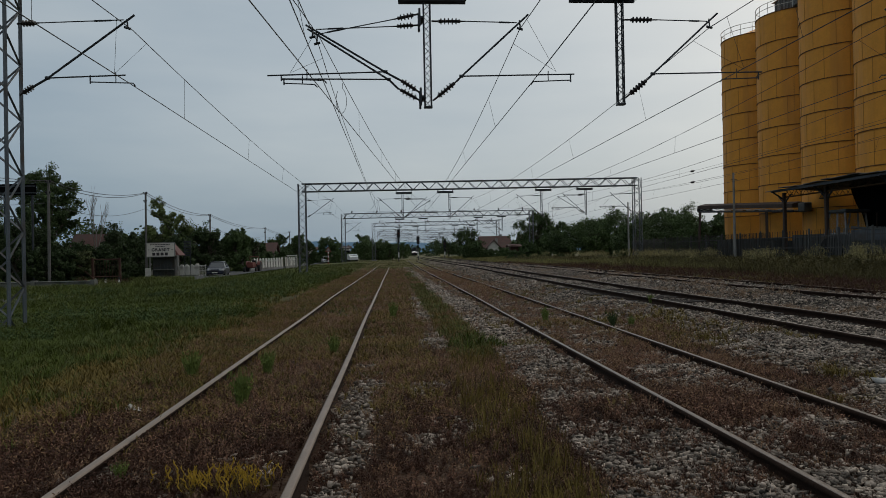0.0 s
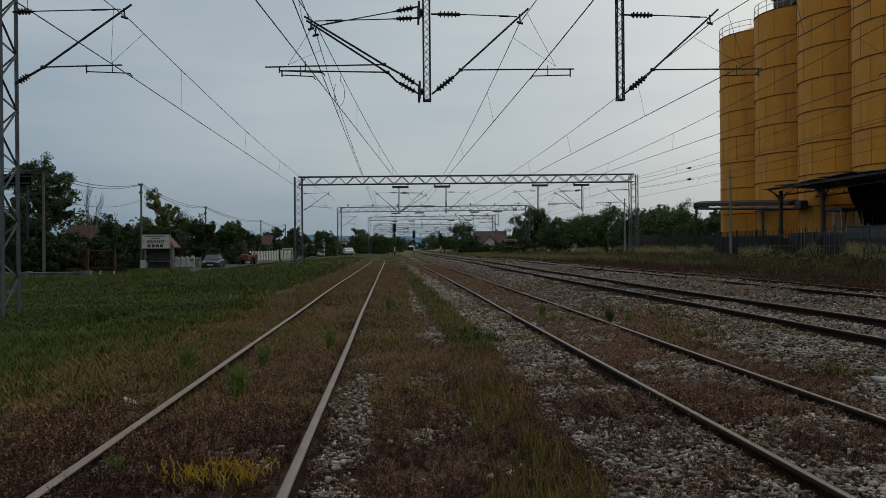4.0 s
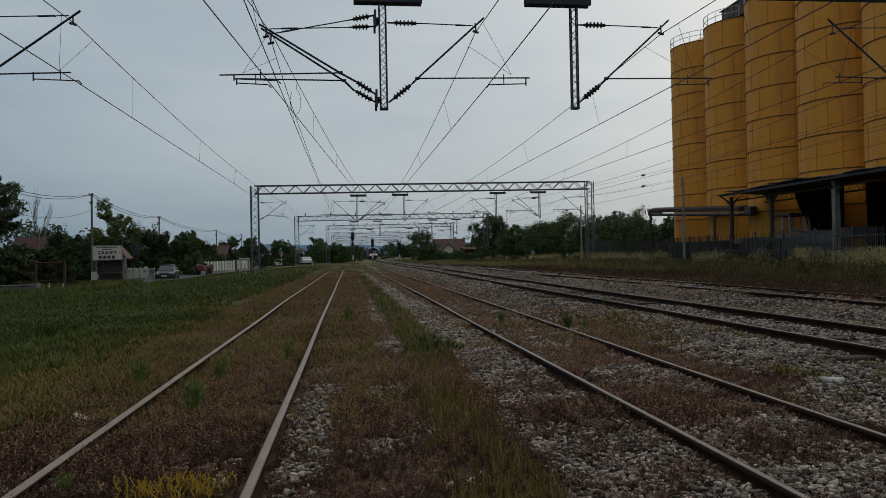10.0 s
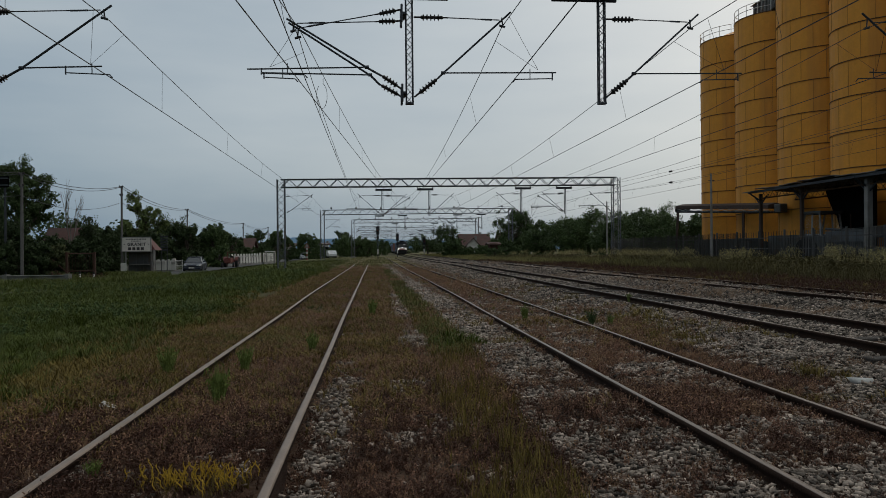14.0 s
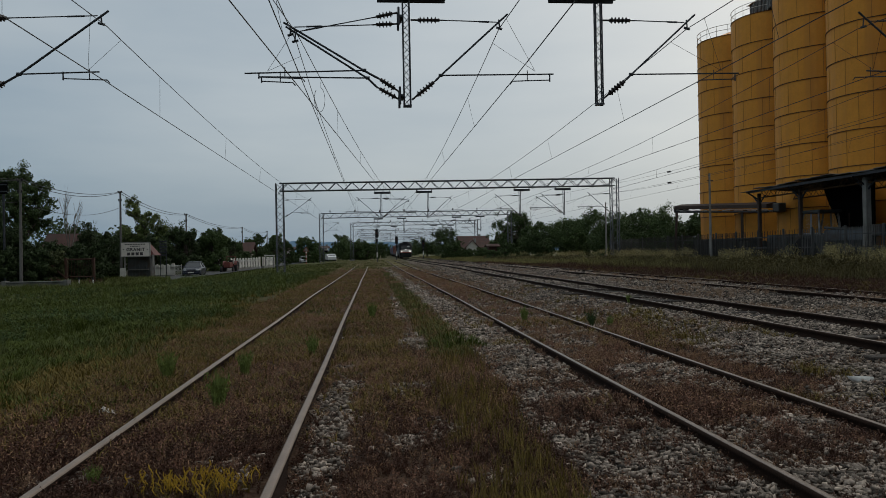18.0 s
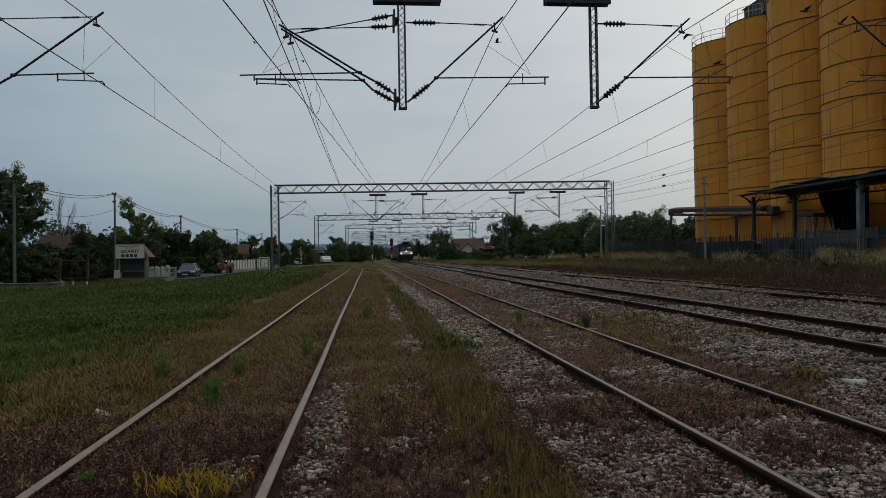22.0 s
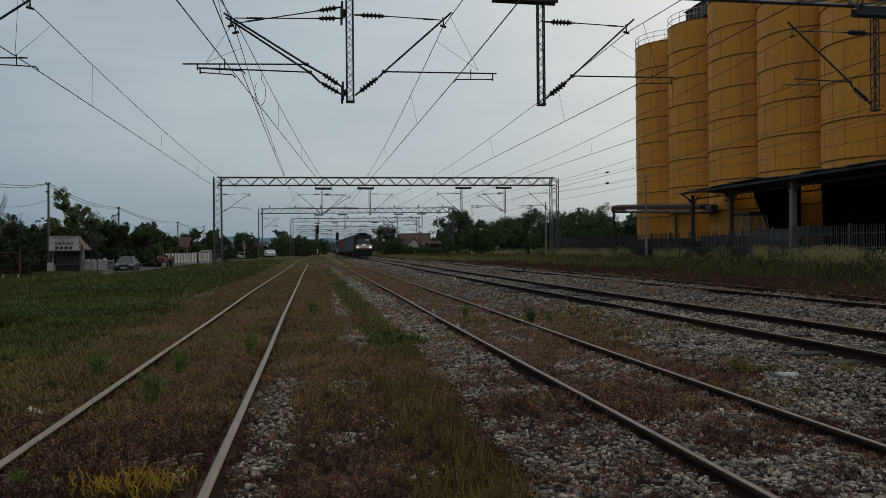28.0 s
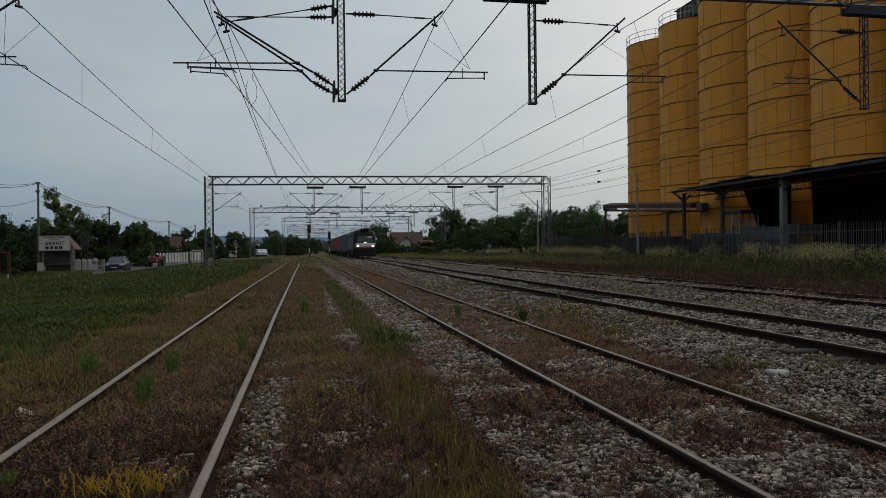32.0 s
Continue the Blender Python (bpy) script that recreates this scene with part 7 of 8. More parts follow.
# ---- grass and weeds ----
def blades(seed, n, h, lean, width, base=0.25):
    """A tuft of bent, tapered blades."""
    r = np.random.default_rng(seed)
    vs, fs = [], []
    for _ in range(n):
        a = r.random() * 6.28318
        d = np.array([math.cos(a), math.sin(a), 0])
        s = np.array([-d[1], d[0], 0]) * width * (0.6 + 0.8 * r.random())
        hh = h * (0.55 + 0.6 * r.random())
        ln = lean * (0.3 + r.random())
        b = d * base * r.random() * h
        if r.random() < 0.5:
            b = -b
        m = b + d * ln * hh * 0.35 + np.array([0, 0, hh * 0.6])
        t = b + d * ln * hh + np.array([0, 0, hh * (1 - 0.25 * ln)])
        k = len(vs)
        vs += [b - s, b + s, m - s * 0.75, m + s * 0.75, t]
        fs += [(k, k + 1, k + 3), (k, k + 3, k + 2), (k + 2, k + 3, k + 4)]
    return np.array(vs), np.array(fs)


def sprigs(seed, n, h):
    """A bushy weed: thin stems with small leaf bits along them."""
    r = np.random.default_rng(seed)
    vs, fs = [], []
    for _ in range(n):
        a, ln = r.random() * 6.28318, 0.2 + 0.7 * r.random()
        d = np.array([math.cos(a) * ln, math.sin(a) * ln, 1.0])
        hh = h * (0.5 + 0.6 * r.random())
        for q in range(4):
            c = d * hh * (0.25 + 0.75 * (q + r.random()) / 4)
            u = r.normal(size=3)
            u *= h * 0.13 / np.linalg.norm(u)
            w = np.cross(u, r.normal(size=3))
            w *= h * 0.07 / (np.linalg.norm(w) + 1e-9)
            k = len(vs)
            vs += [c - u, c + w, c + u]
            fs.append((k, k + 1, k + 2))
        k = len(vs)
        s = np.array([-d[1], d[0], 0]) * h * 0.025
        vs += [-s, s, d * hh]
        fs.append((k, k + 1, k + 2))
    return np.array(vs), np.array(fs)


def seed_heads(seed, n, h):
    """Feathery nodding plumes on thin stalks."""
    r = np.random.default_rng(seed)
    vs, fs = [], []
    for _ in range(n):
        a = r.random() * 6.28318
        d = np.array([math.cos(a), math.sin(a), 0.0])
        c = np.array([r.normal() * 0.15, r.normal() * 0.15, h * (0.7 + 0.35 * r.random())])
        for q in range(11):
            t = q / 10
            p = c + d * 0.10 * t * t + np.array([0, 0, 0.24 * t]) + r.normal(size=3) * 0.012 * (1.2 - t)
            u = (d * r.normal() + np.array([r.normal(), r.normal(), 1.2])) * 0.026
            w = np.array([r.normal(), r.normal(), 0]) * 0.011
            k = len(vs)
            vs += [p - w, p + w, p + u * 1.6]
            fs.append((k, k + 1, k + 2))
        k = len(vs)
        vs += [(c[0] * 0.3 - 0.003, c[1] * 0.3, 0), (c[0] * 0.3 + 0.003, c[1] * 0.3, 0), tuple(c)]
        fs.append((k, k + 1, k + 2))
    return np.array(vs), np.array(fs)


SEED_PALE = leaf_mat("pale_straw_seed_heads", (0.36, 0.30, 0.14), (0.21, 0.18, 0.08), 0.35)


def sow(name, label, template, n, x0, x1, y0, y1, power, size0, size1, material, want, cat="grass", grow=0.0):
    x, y = spread(n, x0, x1, y0, y1, power)
    keep = rng.random(n) < want(x, y)
    x, y = x[keep], y[keep]
    n = len(x)
    s = (size0 + (size1 - size0) * (0.4 * rng.random(n) + 0.6 * patch(x, y, 1.9, 31))) * (1 + grow * np.clip(y - 10, 0, 60) / 60)
    pos = np.stack([x, y, ground_z(x, y) - 0.01], -1)
    ob = scatter(name, *template, pos, rng.random(n) * 6.28, s, material)
    tagged(ob, label, cat, kind="stuff")
    return ob


off_rail = lambda x: np.min([np.abs(x - r) for r in (-2.215, -0.71, 2.638, 4.142, 6.468, 7.972, 10.63, 12.13)], axis=0) > 0.085  # noqa: E731
clip01 = lambda a: np.clip(a, 0, 1)  # noqa: E731

# green meadow on the left
green = lambda x, y: clip01((-3.9 - x) * 0.6 + rough_patch(x, y, 1.6) * 1.4 - 0.55)  # noqa: E731
low_far = lambda y: clip01((62 - np.asarray(y)) / 12)  # noqa: E731
for sd in (1, 2):
    sow("meadow_grass", "thick green meadow grass beside the siding", blades(sd, 13, 0.22, 1.0, 0.005), 20000, -15, -2.6, 4.0, 60, 1.25, 0.2, 1.6, GRASS, green, grow=0.6)
sow("meadow_grass", "thick green meadow grass beside the siding", blades(5, 7, 0.15, 0.9, 0.014), 12000, -24, -4, 28, 130, 1.3, 0.7, 1.2, GRASS, lambda x, y: clip01(0.35 + rough_patch(x, y, 4)), grow=0.4)
sow("meadow_grass", "paler long grass over the meadow", blades(3, 9, 0.26, 1.0, 0.007), 9000, -20, -3.6, 7, 110, 1.3, 0.4, 1.2, GRASS_SOFT, lambda x, y: clip01(rough_patch(x, y, 2.6, 33) * 2.8 - 0.95) * clip01((y - 4) / 30 + 0.2))
sow("verge_grass", "long soft green grass on the road verge", blades(27, 10, 0.5, 0.8, 0.011), 5000, -20, -9.5, 36, 69, 1.0001, 0.4, 1.1, GRASS, lambda x, y: low_far(y) * clip01((-9.5 - x) * 0.25) * clip01(rough_patch(x, y, 2.2, 13) * 2.2 - 0.3))
sow("verge_grass", "long pale green grass on the road verge", blades(28, 8, 0.42, 0.9, 0.011), 2500, -19, -8.5, 32, 72, 1.0001, 0.5, 1.1, GRASS_SOFT, lambda x, y: low_far(y) * clip01(rough_patch(x, y, 2.2, 23) * 2.4 - 0.7))
sow("meadow_weeds", "taller dark weeds in the meadow", sprigs(6, 10, 0.36), 3000, -18, -4.0, 10, 66, 1.2, 0.5, 1.4, LEAF, lambda x, y: clip01(rough_patch(x, y, 2.3, 3) * 3 - 1.5), "weeds")
hide = lambda x, y: clip01((-x / y - 0.262) * 40) * clip01((x + 25) / 2)  # noqa: E731
sow("verge_grass", "long rank grass before the gate and the kiosk", blades(36, 11, 0.62, 0.6, 0.011), 5200, -25, -11, 43, 66, 1.0001, 0.45, 1.15, GRASS_SOFT, lambda x, y: hide(x, y) * clip01(rough_patch(x, y, 1.6, 61) * 2.4 - 0.5))
sow("verge_grass", "dark rank grass before the gate and the kiosk", blades(37, 11, 0.6, 0.6, 0.011), 4200, -25, -11, 43, 66, 1.0001, 0.45, 1.15, GRASS, hide)
sow("verge_weeds", "rusty dry docks standing in the verge grass", sprigs(38, 7, 0.8), 26, -22, -18, 49, 54, 1.0001, 0.5, 1.1, WEED_DARK, hide, "weeds")
# yellowing fringe along the siding
fringe = lambda x, y: clip01((y - 5.5) / 4) * clip01(1.35 - np.abs(x + 3.7) * 0.6) * clip01(rough_patch(x, y, 1.2, 2) * 2.2 - 0.4)  # noqa: E731
sow("fringe_grass", "yellowing olive grass along the siding", blades(7, 9, 0.17, 0.95, 0.006), 20000, -6.2, -1.4, 4.6, 60, 1.25, 0.5, 1.2, GRASS_OLIVE, fringe)
sow("fringe_grass", "soft green tufts in the yellowing fringe", blades(29, 9, 0.16, 1.0, 0.006), 6000, -5.4, -2.3, 6, 60, 1.25, 0.5, 1.2, GRASS, lambda x, y: fringe(x, y) * clip01(rough_patch(x, y, 1.0, 41) * 4 - 1.9))
# grass between the pale strips and along the strip before the loop
ribbon = lambda x, y: np.interp(y, [4, 9, 12, 20, 45], [0.95, 1.05, 1.25, 1.15, 1.05])  # noqa: E731
sow("track_grass", "thin olive grass between the tracks", blades(8, 9, 0.2, 0.6, 0.0048), 10000, -0.5, 2.5, 3.6, 45, 1.2, 0.5, 1.2, GRASS_OLIVE, lambda x, y: off_rail(x) * clip01(1.5 - np.abs(x - ribbon(x, y)) * 3.2) * clip01(rough_patch(x, y, 1.2, 8) * 2.6 - 0.6))
sow("track_grass", "fresh green grass ribbon between the stone strips", blades(30, 9, 0.17, 0.9, 0.007), 6000, 0.4, 2.0, 11, 60, 1.2, 0.6, 1.25, GRASS_SOFT, lambda x, y: clip01(1.4 - np.abs(x - ribbon(x, y)) * 3.4) * clip01(rough_patch(x, y, 1.6, 51) * 3 - 0.75), grow=0.5)
sow("track_grass", "thin olive grass between the tracks", blades(9, 8, 0.16, 0.8, 0.006), 6000, 2.0, 6.2, 7, 45, 1.2, 0.6, 1.2, GRASS_OLIVE, lambda x, y: off_rail(x) * np.where((x > 2.6) & (x < 4.2), clip01((y - 11) / 4), 1) * clip01(rough_patch(x, y, 1.4, 12) * 4 - 2.3))
# reddish-brown and brown low weeds; close by, lens falloff is put into darker ones
bare = lambda x, y: clip01((rough_patch(x, y, 0.9) * 0.7 + 0.6 * patch(x, y, 0.3, 9) + 0.02 - stoniness(x, y) * 0.75) * 2.3)  # noqa: E731
close = lambda y: clip01((10.5 - np.asarray(y)) / 5)  # noqa: E731
sow("track_grass", "short olive-yellow grass in the siding", blades(16, 8, 0.14, 0.9, 0.006), 14000, -3.4, 0.6, 5, 60, 1.25, 0.6, 1.2, GRASS_OLIVE, lambda x, y: off_rail(x) * bare(x, y) * clip01((y - 6.0) / 7) * clip01(rough_patch(x, y, 1.3, 17) * 3 - 0.7), grow=0.5)
sow("track_grass", "soft green tufts in the siding", blades(35, 8, 0.14, 0.9, 0.007), 6000, -3.4, 0.9, 8, 70, 1.25, 0.6, 1.2, GRASS_SOFT, lambda x, y: off_rail(x) * bare(x, y) * clip01((y - 8.0) / 8) * clip01(rough_patch(x, y, 1.1, 57) * 4 - 2.0), grow=0.6)
sow("track_grass", "short straw-coloured grass between the tracks", blades(17, 8, 0.12, 1.0, 0.010), 9000, -4.2, 5.6, 12, 75, 1.2, 0.6, 1.2, GRASS_FAR, lambda x, y: off_rail(x) * bare(x, y) * clip01((y - 14) / 22) * clip01(rough_patch(x, y, 1.6, 27) * 3 - 1.2))
for sd, m, lb, off in ((11, WEED_RED, "low reddish-brown dried weeds between the rails", 0), (12, WEED_BROWN, "low withered brown weeds between the rails", 20), (13, WEED_RUSSET, "low russet dried weeds between the rails", 40)):
    sow("dry_weeds", lb, sprigs(sd, 7, 0.12), 24000, -3.6, 6.2, 4.4, 85, 1.25, 0.5, 1.3, m, lambda x, y, off=off: off_rail(x) * bare(x, y) * (1 - (0.55 if off == 0 else 0.85) * close(y)) * clip01((92 - y) / 45) * clip01(rough_patch(x, y, 0.8, off) * 3.0 - 0.75), "weeds", grow=0.6)
for sd, off in ((31, 60), (32, 75)):
    sow("dry_weeds", "withered purple-brown weeds near the siding, darkened for lens falloff", sprigs(sd, 9, 0.115), 15000, -3.4, 5.6, 3.0, 13, 1.1, 0.5, 1.3, WEED_DARK, lambda x, y, off=off: off_rail(x) * bare(x, y) * clip01(0.25 + close(y)) * clip01(rough_patch(x, y, 0.7, off) * 3.0 - 0.6), "weeds")
sow("dry_weeds", "low withered brown weeds beside the side track", sprigs(14, 9, 0.15), 7000, 12.2, 17.0, 9, 90, 1.2, 0.7, 1.5, WEED_DARK, lambda x, y: off_rail(x) * clip01(0.3 + rough_patch(x, y, 1.6, 4)), "weeds", grow=0.6)
sow("track_grass", "short dry grass beside the side track", blades(33, 8, 0.2, 0.9, 0.008), 6000, 12.4, 17.0, 9, 100, 1.2, 0.6, 1.3, GRASS_OLIVE, lambda x, y: clip01(rough_patch(x, y, 1.5, 44) * 3 - 1.2))
sow("dry_weeds", "sparse dry weeds in the ballast", sprigs(15, 8, 0.13), 5000, 8.2, 12.0, 9, 70, 1.2, 0.7, 1.4, WEED_BROWN, lambda x, y: off_rail(x) * clip01(rough_patch(x, y, 1.5, 9) * 4 - 2.3), "weeds", grow=0.6)
for sd, m, off in ((41, WEED_DARK, 81), (42, WEED_RED, 92)):
    sow("dry_weeds", "thin dried weeds straggling through the ballast", sprigs(sd, 8, 0.1), 9000, 1.2, 6.2, 3.0, 14, 1.1, 0.5, 1.2, m, lambda x, y, off=off: off_rail(x) * (0.14 + 0.7 * clip01(rough_patch(x, y, 0.5, off) * 4 - 2.1)) * (0.45 if off == 92 else 1.0), "weeds")
# the same cover round the camera's stand
sow("track_grass", "short olive-yellow grass in the siding", blades(18, 8, 0.13, 0.9, 0.006), 5000, -5.5, 2.0, -4.0, 3.0, 0, 0.6, 1.2, GRASS_OLIVE, lambda x, y: off_rail(x) * bare(x, y) * clip01(rough_patch(x, y, 1.3, 17) * 3 - 0.8))
sow("dry_weeds", "withered purple-brown weeds near the siding, darkened for lens falloff", sprigs(19, 8, 0.13), 14000, -4.0, 6.2, -4.0, 3.2, 0, 0.5, 1.3, WEED_DARK, lambda x, y: off_rail(x) * bare(x, y) * clip01(rough_patch(x, y, 0.8) * 3 - 0.6), "weeds")
sow("meadow_grass", "thick green meadow grass beside the siding", blades(4, 8, 0.27, 0.7, 0.0068), 3000, -9, -2.6, -4.0, 4.0, 0, 0.45, 1.4, GRASS, green)
# tall grass before the yard fence
tall = lambda x, y: clip01((x - 15.6) * 0.7) * clip01(0.35 + 0.9 * rough_patch(x, y, 1.8, 6))  # noqa: E731
sow("tall_grass", "tall dry grass in front of the yard fence", blades(21, 9, 0.85, 0.6, 0.008, 0.2), 7000, 15, 24, 12, 130, 1.3, 0.1, 1.2, GRASS_STRAW, tall)
sow("tall_grass", "tall greenish grass in front of the yard fence", blades(22, 9, 0.7, 0.75, 0.009, 0.25), 9000, 15, 24, 12, 130, 1.3, 0.15, 1.1, GRASS_TALL, tall)
sow("tall_grass", "pale feathery grass along the far fence", blades(39, 10, 0.62, 0.5, 0.012, 0.2), 6500, 15.4, 24, 34, 90, 1.0001, 0.4, 1.15, GRASS_FAR, lambda x, y: tall(x, y) * clip01((y - 32) / 20))
sow("tall_grass", "tall green weeds in front of the yard fence", sprigs(23, 16, 0.85), 3500, 17.5, 24, 12, 130, 1.3, 0.5, 1.0, GRASS_TALL, lambda x, y: tall(x, y) * clip01(rough_patch(x, y, 2.5, 15) * 3 - 1.1), "weeds")
sow("grass_heads", "pale nodding seed heads above the tall grass", seed_heads(26, 11, 0.9), 7500, 17.4, 24, 12, 120, 1.3, 0.3, 1.15, SEED_PALE, lambda x, y: tall(x, y) * clip01(patch(x, y, 1.9, 31) * 3 - 1.2) * clip01(rough_patch(x, y, 1.3, 22) * 5 - 2.4) * clip01((x - 17.5) / 3))
sow("far_grass", "pale grass beside the far tracks", blades(24, 8, 0.5, 0.5, 0.03, 0.2), 5000, 13.2, 24, 60, 220, 1.2, 0.6, 1.2, GRASS_FAR, lambda x, y: clip01(0.5 + rough_patch(x, y, 5)))
sow("far_grass", "pale olive grass between the far tracks", blades(25, 8, 0.11, 1.0, 0.016, 0.5), 8000, -9, 5.6, 55, 200, 1.2, 0.7, 1.2, GRASS_FAR, lambda x, y: off_rail(x) * clip01((y - 55) / 40) * clip01(rough_patch(x, y, 5, 2) * 2 - 0.2))
sow("far_grass", "soft green grass closing over the far siding", blades(34, 9, 0.13, 1.0, 0.014, 0.5), 12000, -12, 2.4, 42, 200, 1.2, 0.5, 1.2, GRASS_SOFT, lambda x, y: clip01((y - 42) / 45) * clip01(rough_patch(x, y, 4, 7) * 2 - 0.3))


# ---- single plants and stones ----
def plant(x, y, name, label, template, material, size, turn=0):
    v, f = template
    z = float(ground_z(x, y)) - 0.01
    ob = scatter(name, v, f, np.array([(0, 0, 0)]), np.array([radians(turn)]), np.array([size]), material)
    ob.location = (x, y, z)
    tagged(ob, label, "plant")
    return ob


def merged(*templates):
    """Several templates as one."""
    vs, fs, k = [], [], 0
    for v, f in templates:
        vs.append(v)
        fs.append(f + k)
        k += len(v)
    return np.concatenate(vs), np.concatenate(fs)


LEAFY = leaf_mat("bright_green_weed", (0.16, 0.2, 0.047), (0.095, 0.125, 0.03), 0.35)
for k, (x, y, s) in enumerate([(-1.64, 8.0, 1.0), (-2.63, 9.76, 0.95), (-1.74, 10.25, 0.85), (-1.95, 5.35, 0.4), (-0.98, 11.97, 0.8), (-0.05, 18.5, 1.0), (6.45, 18.35, 0.6), (4.35, 14.6, 0.8), (3.22, 15.75, 0.8), (4.6, 14.2, 0.6)]):
    tuft = merged(blades(60 + k, 110, 0.4, 0.4, 0.004, 0.4), sprigs(80 + k, 110, 0.27), sprigs(95 + k, 70, 0.34))
    tuft = (tuft[0] * np.array([0.62, 0.62, 1.2]), tuft[1])
    plant(x, y, "green_weed", "bushy bright green weed growing between the rails", tuft, LEAFY if k != 7 else LEAF_DARK, s, k * 37)
# broad dark weeds standing in the meadow and along its edge
for k, (x, y, s) in enumerate([(-8.5, 29.7, 1.1), (-8.9, 30.2, 1.2), (-9.4, 30.6, 1.0), (-8.1, 30.9, 0.9), (-8.0, 29.9, 0.8), (-9.9, 31.0, 0.9), (-4.3, 17.8, 0.7), (-6.3, 16.6, 1.0), (-6.0, 17.2, 0.8), (-3.6, 18.7, 0.7), (-4.2, 21.9, 0.8), (-4.8, 39.4, 1.0), (-5.2, 38.6, 0.8), (-7.4, 22.5, 0.8)]):
    plant(x, y, "meadow_weed", "broad dark green weed standing in the meadow", merged(sprigs(300 + k, 150, 0.3), blades(320 + k, 60, 0.32, 0.9, 0.008, 1.0)), LEAF_DARK if k < 6 else GRASS, s, k * 61)
for k, (x, y, s) in enumerate([(1.45, 12.5, 1.2), (1.2, 12.2, 1.0), (1.65, 12.7, 1.0), (1.3, 13.3, 1.1), (1.0, 12.8, 0.9), (1.75, 12.2, 0.8), (1.5, 13.8, 0.9)]):
    plant(x, y, "grass_clump", "low spreading green grass clump in the stones", blades(100 + k, 70, 0.24, 0.9, 0.008, 0.9), GRASS, s, k * 70)
for k in range(26):
    x, y = 0.6 + 0.55 * rng.random(), 4.4 + 6 * rng.random()
    plant(float(x), float(y), "grass_clump", "thin upright olive grass clump", blades(130 + k, 26, 0.25, 0.45, 0.0035, 0.45), GRASS_OLIVE, 0.7 + 0.5 * float(rng.random()), k * 33)


for k in range(34):
    t, j = float(rng.random()), float(rng.normal()) * 0.22
    x, y = (4.75 + 0.55 * t, 13.2 - 2.0 * t + j) if k < 24 else (5.1 + 0.25 * t, 8.6 - 0.6 * t + j)
    plant(x, y, "grass_clump", "low yellow-olive grass clump in the ballast", blades(170 + k, 40, 0.15, 0.8, 0.005, 0.9), GRASS_OLIVE, 0.7 + 0.5 * float(rng.random()), k * 41)


def flower_plant(x, y, seed):
    ob = tagged(empty("flower_plant", pose(x, y, float(ground_z(x, y)) - 0.01)), "small yellow-flowering weed with upright stems", "flower", "yellow flowers by the siding")
    v, f = blades(seed, 22, 0.12, 0.5, 0.0035, 0.5)
    tagged(arr_mesh("stem_tuft", v, f, GRASS_OLIVE, ob), kind="stuff")
    r = np.random.default_rng(seed)
    for _ in range(6):
        bm = bmesh.new()
        foot = Vector((r.normal() * 0.06, r.normal() * 0.06, 0.05 + 0.05 * r.random()))
        tall, ph, sway = 0.06 + 0.07 * r.random(), 6.28 * r.random(), Vector((r.normal() * 0.02, r.normal() * 0.02, 0))
        pts = [foot + sway * t + Vector((0.009 * math.sin(7 * t + ph), 0.006 * math.cos(6 * t + ph), tall * t)) for t in (0, 0.2, 0.4, 0.6, 0.8, 1)]
        for q in range(5):
            tube(bm, pts[q], pts[q + 1], 0.0042 if q else 0.002, 0.0042 if q < 4 else 0.0015, n=4)
        for q in range(4):
            c = pts[1 + q]
            tube(bm, c, c + Vector((r.normal() * 0.011, r.normal() * 0.011, 0.012)), 0.0036, 0.0015, n=4)
        part("flower_spike", bm, FLOWER_YELLOW, ob)


for k, (x, y) in enumerate([(-1.56, 5.3), (-1.46, 5.24), (-1.40, 5.34), (-1.30, 5.24), (-1.24, 5.40), (-1.22, 5.22), (-1.10, 5.3), (-1.04, 5.38), (-1.02, 5.22), (-0.95, 5.3), (-1.14, 5.44), (-1.36, 5.14), (-1.08, 5.12), (-0.9, 5.36)]):
    flower_plant(x, y - 0.12, 200 + k)


def rock(x, y, sx, sy, sz, seed, label):
    v, f = stone_template(seed)
    ob = arr_mesh("stone", v * np.array([sx, sy, sz]), f, PALE_ROCK)
    ob.location = (x, y, float(ground_z(x, y)) + sz * 0.8)
    tagged(ob, label, "stone")


PALE_ROCK = mat("pale_white_stone", (0.62, 0.60, 0.56), (0.42, 0.40, 0.37), 0.85, 0, 6, 40, 0.3)
rock(-2.66, 7.75, 0.1, 0.08, 0.06, 31, "small white stone beside the siding rail")
rock(5.27, 7.65, 0.15, 0.09, 0.055, 32, "flat pale stone lying in the ballast")


# ---- what moves ----
TRAIN_ROWS = [(0, 378), (3.5, 338), (7, 297), (10, 259), (13, 223), (16, 195), (19, 172), (22, 153), (25, 136), (28.5, 117), (32, 101)]
TRACK_X, TRACK_Z = 7.22, 0.254


def on_track(y, length):
    """Pose of a vehicle whose front stands at y on the main track."""
    x0, x1 = TRACK_X + float(bend(y)), TRACK_X + float(bend(y + length))
    return pose(x0, y, TRACK_Z + float(far_dip(y)), 0, 0, -math.degrees(math.atan2(x1 - x0, length)))


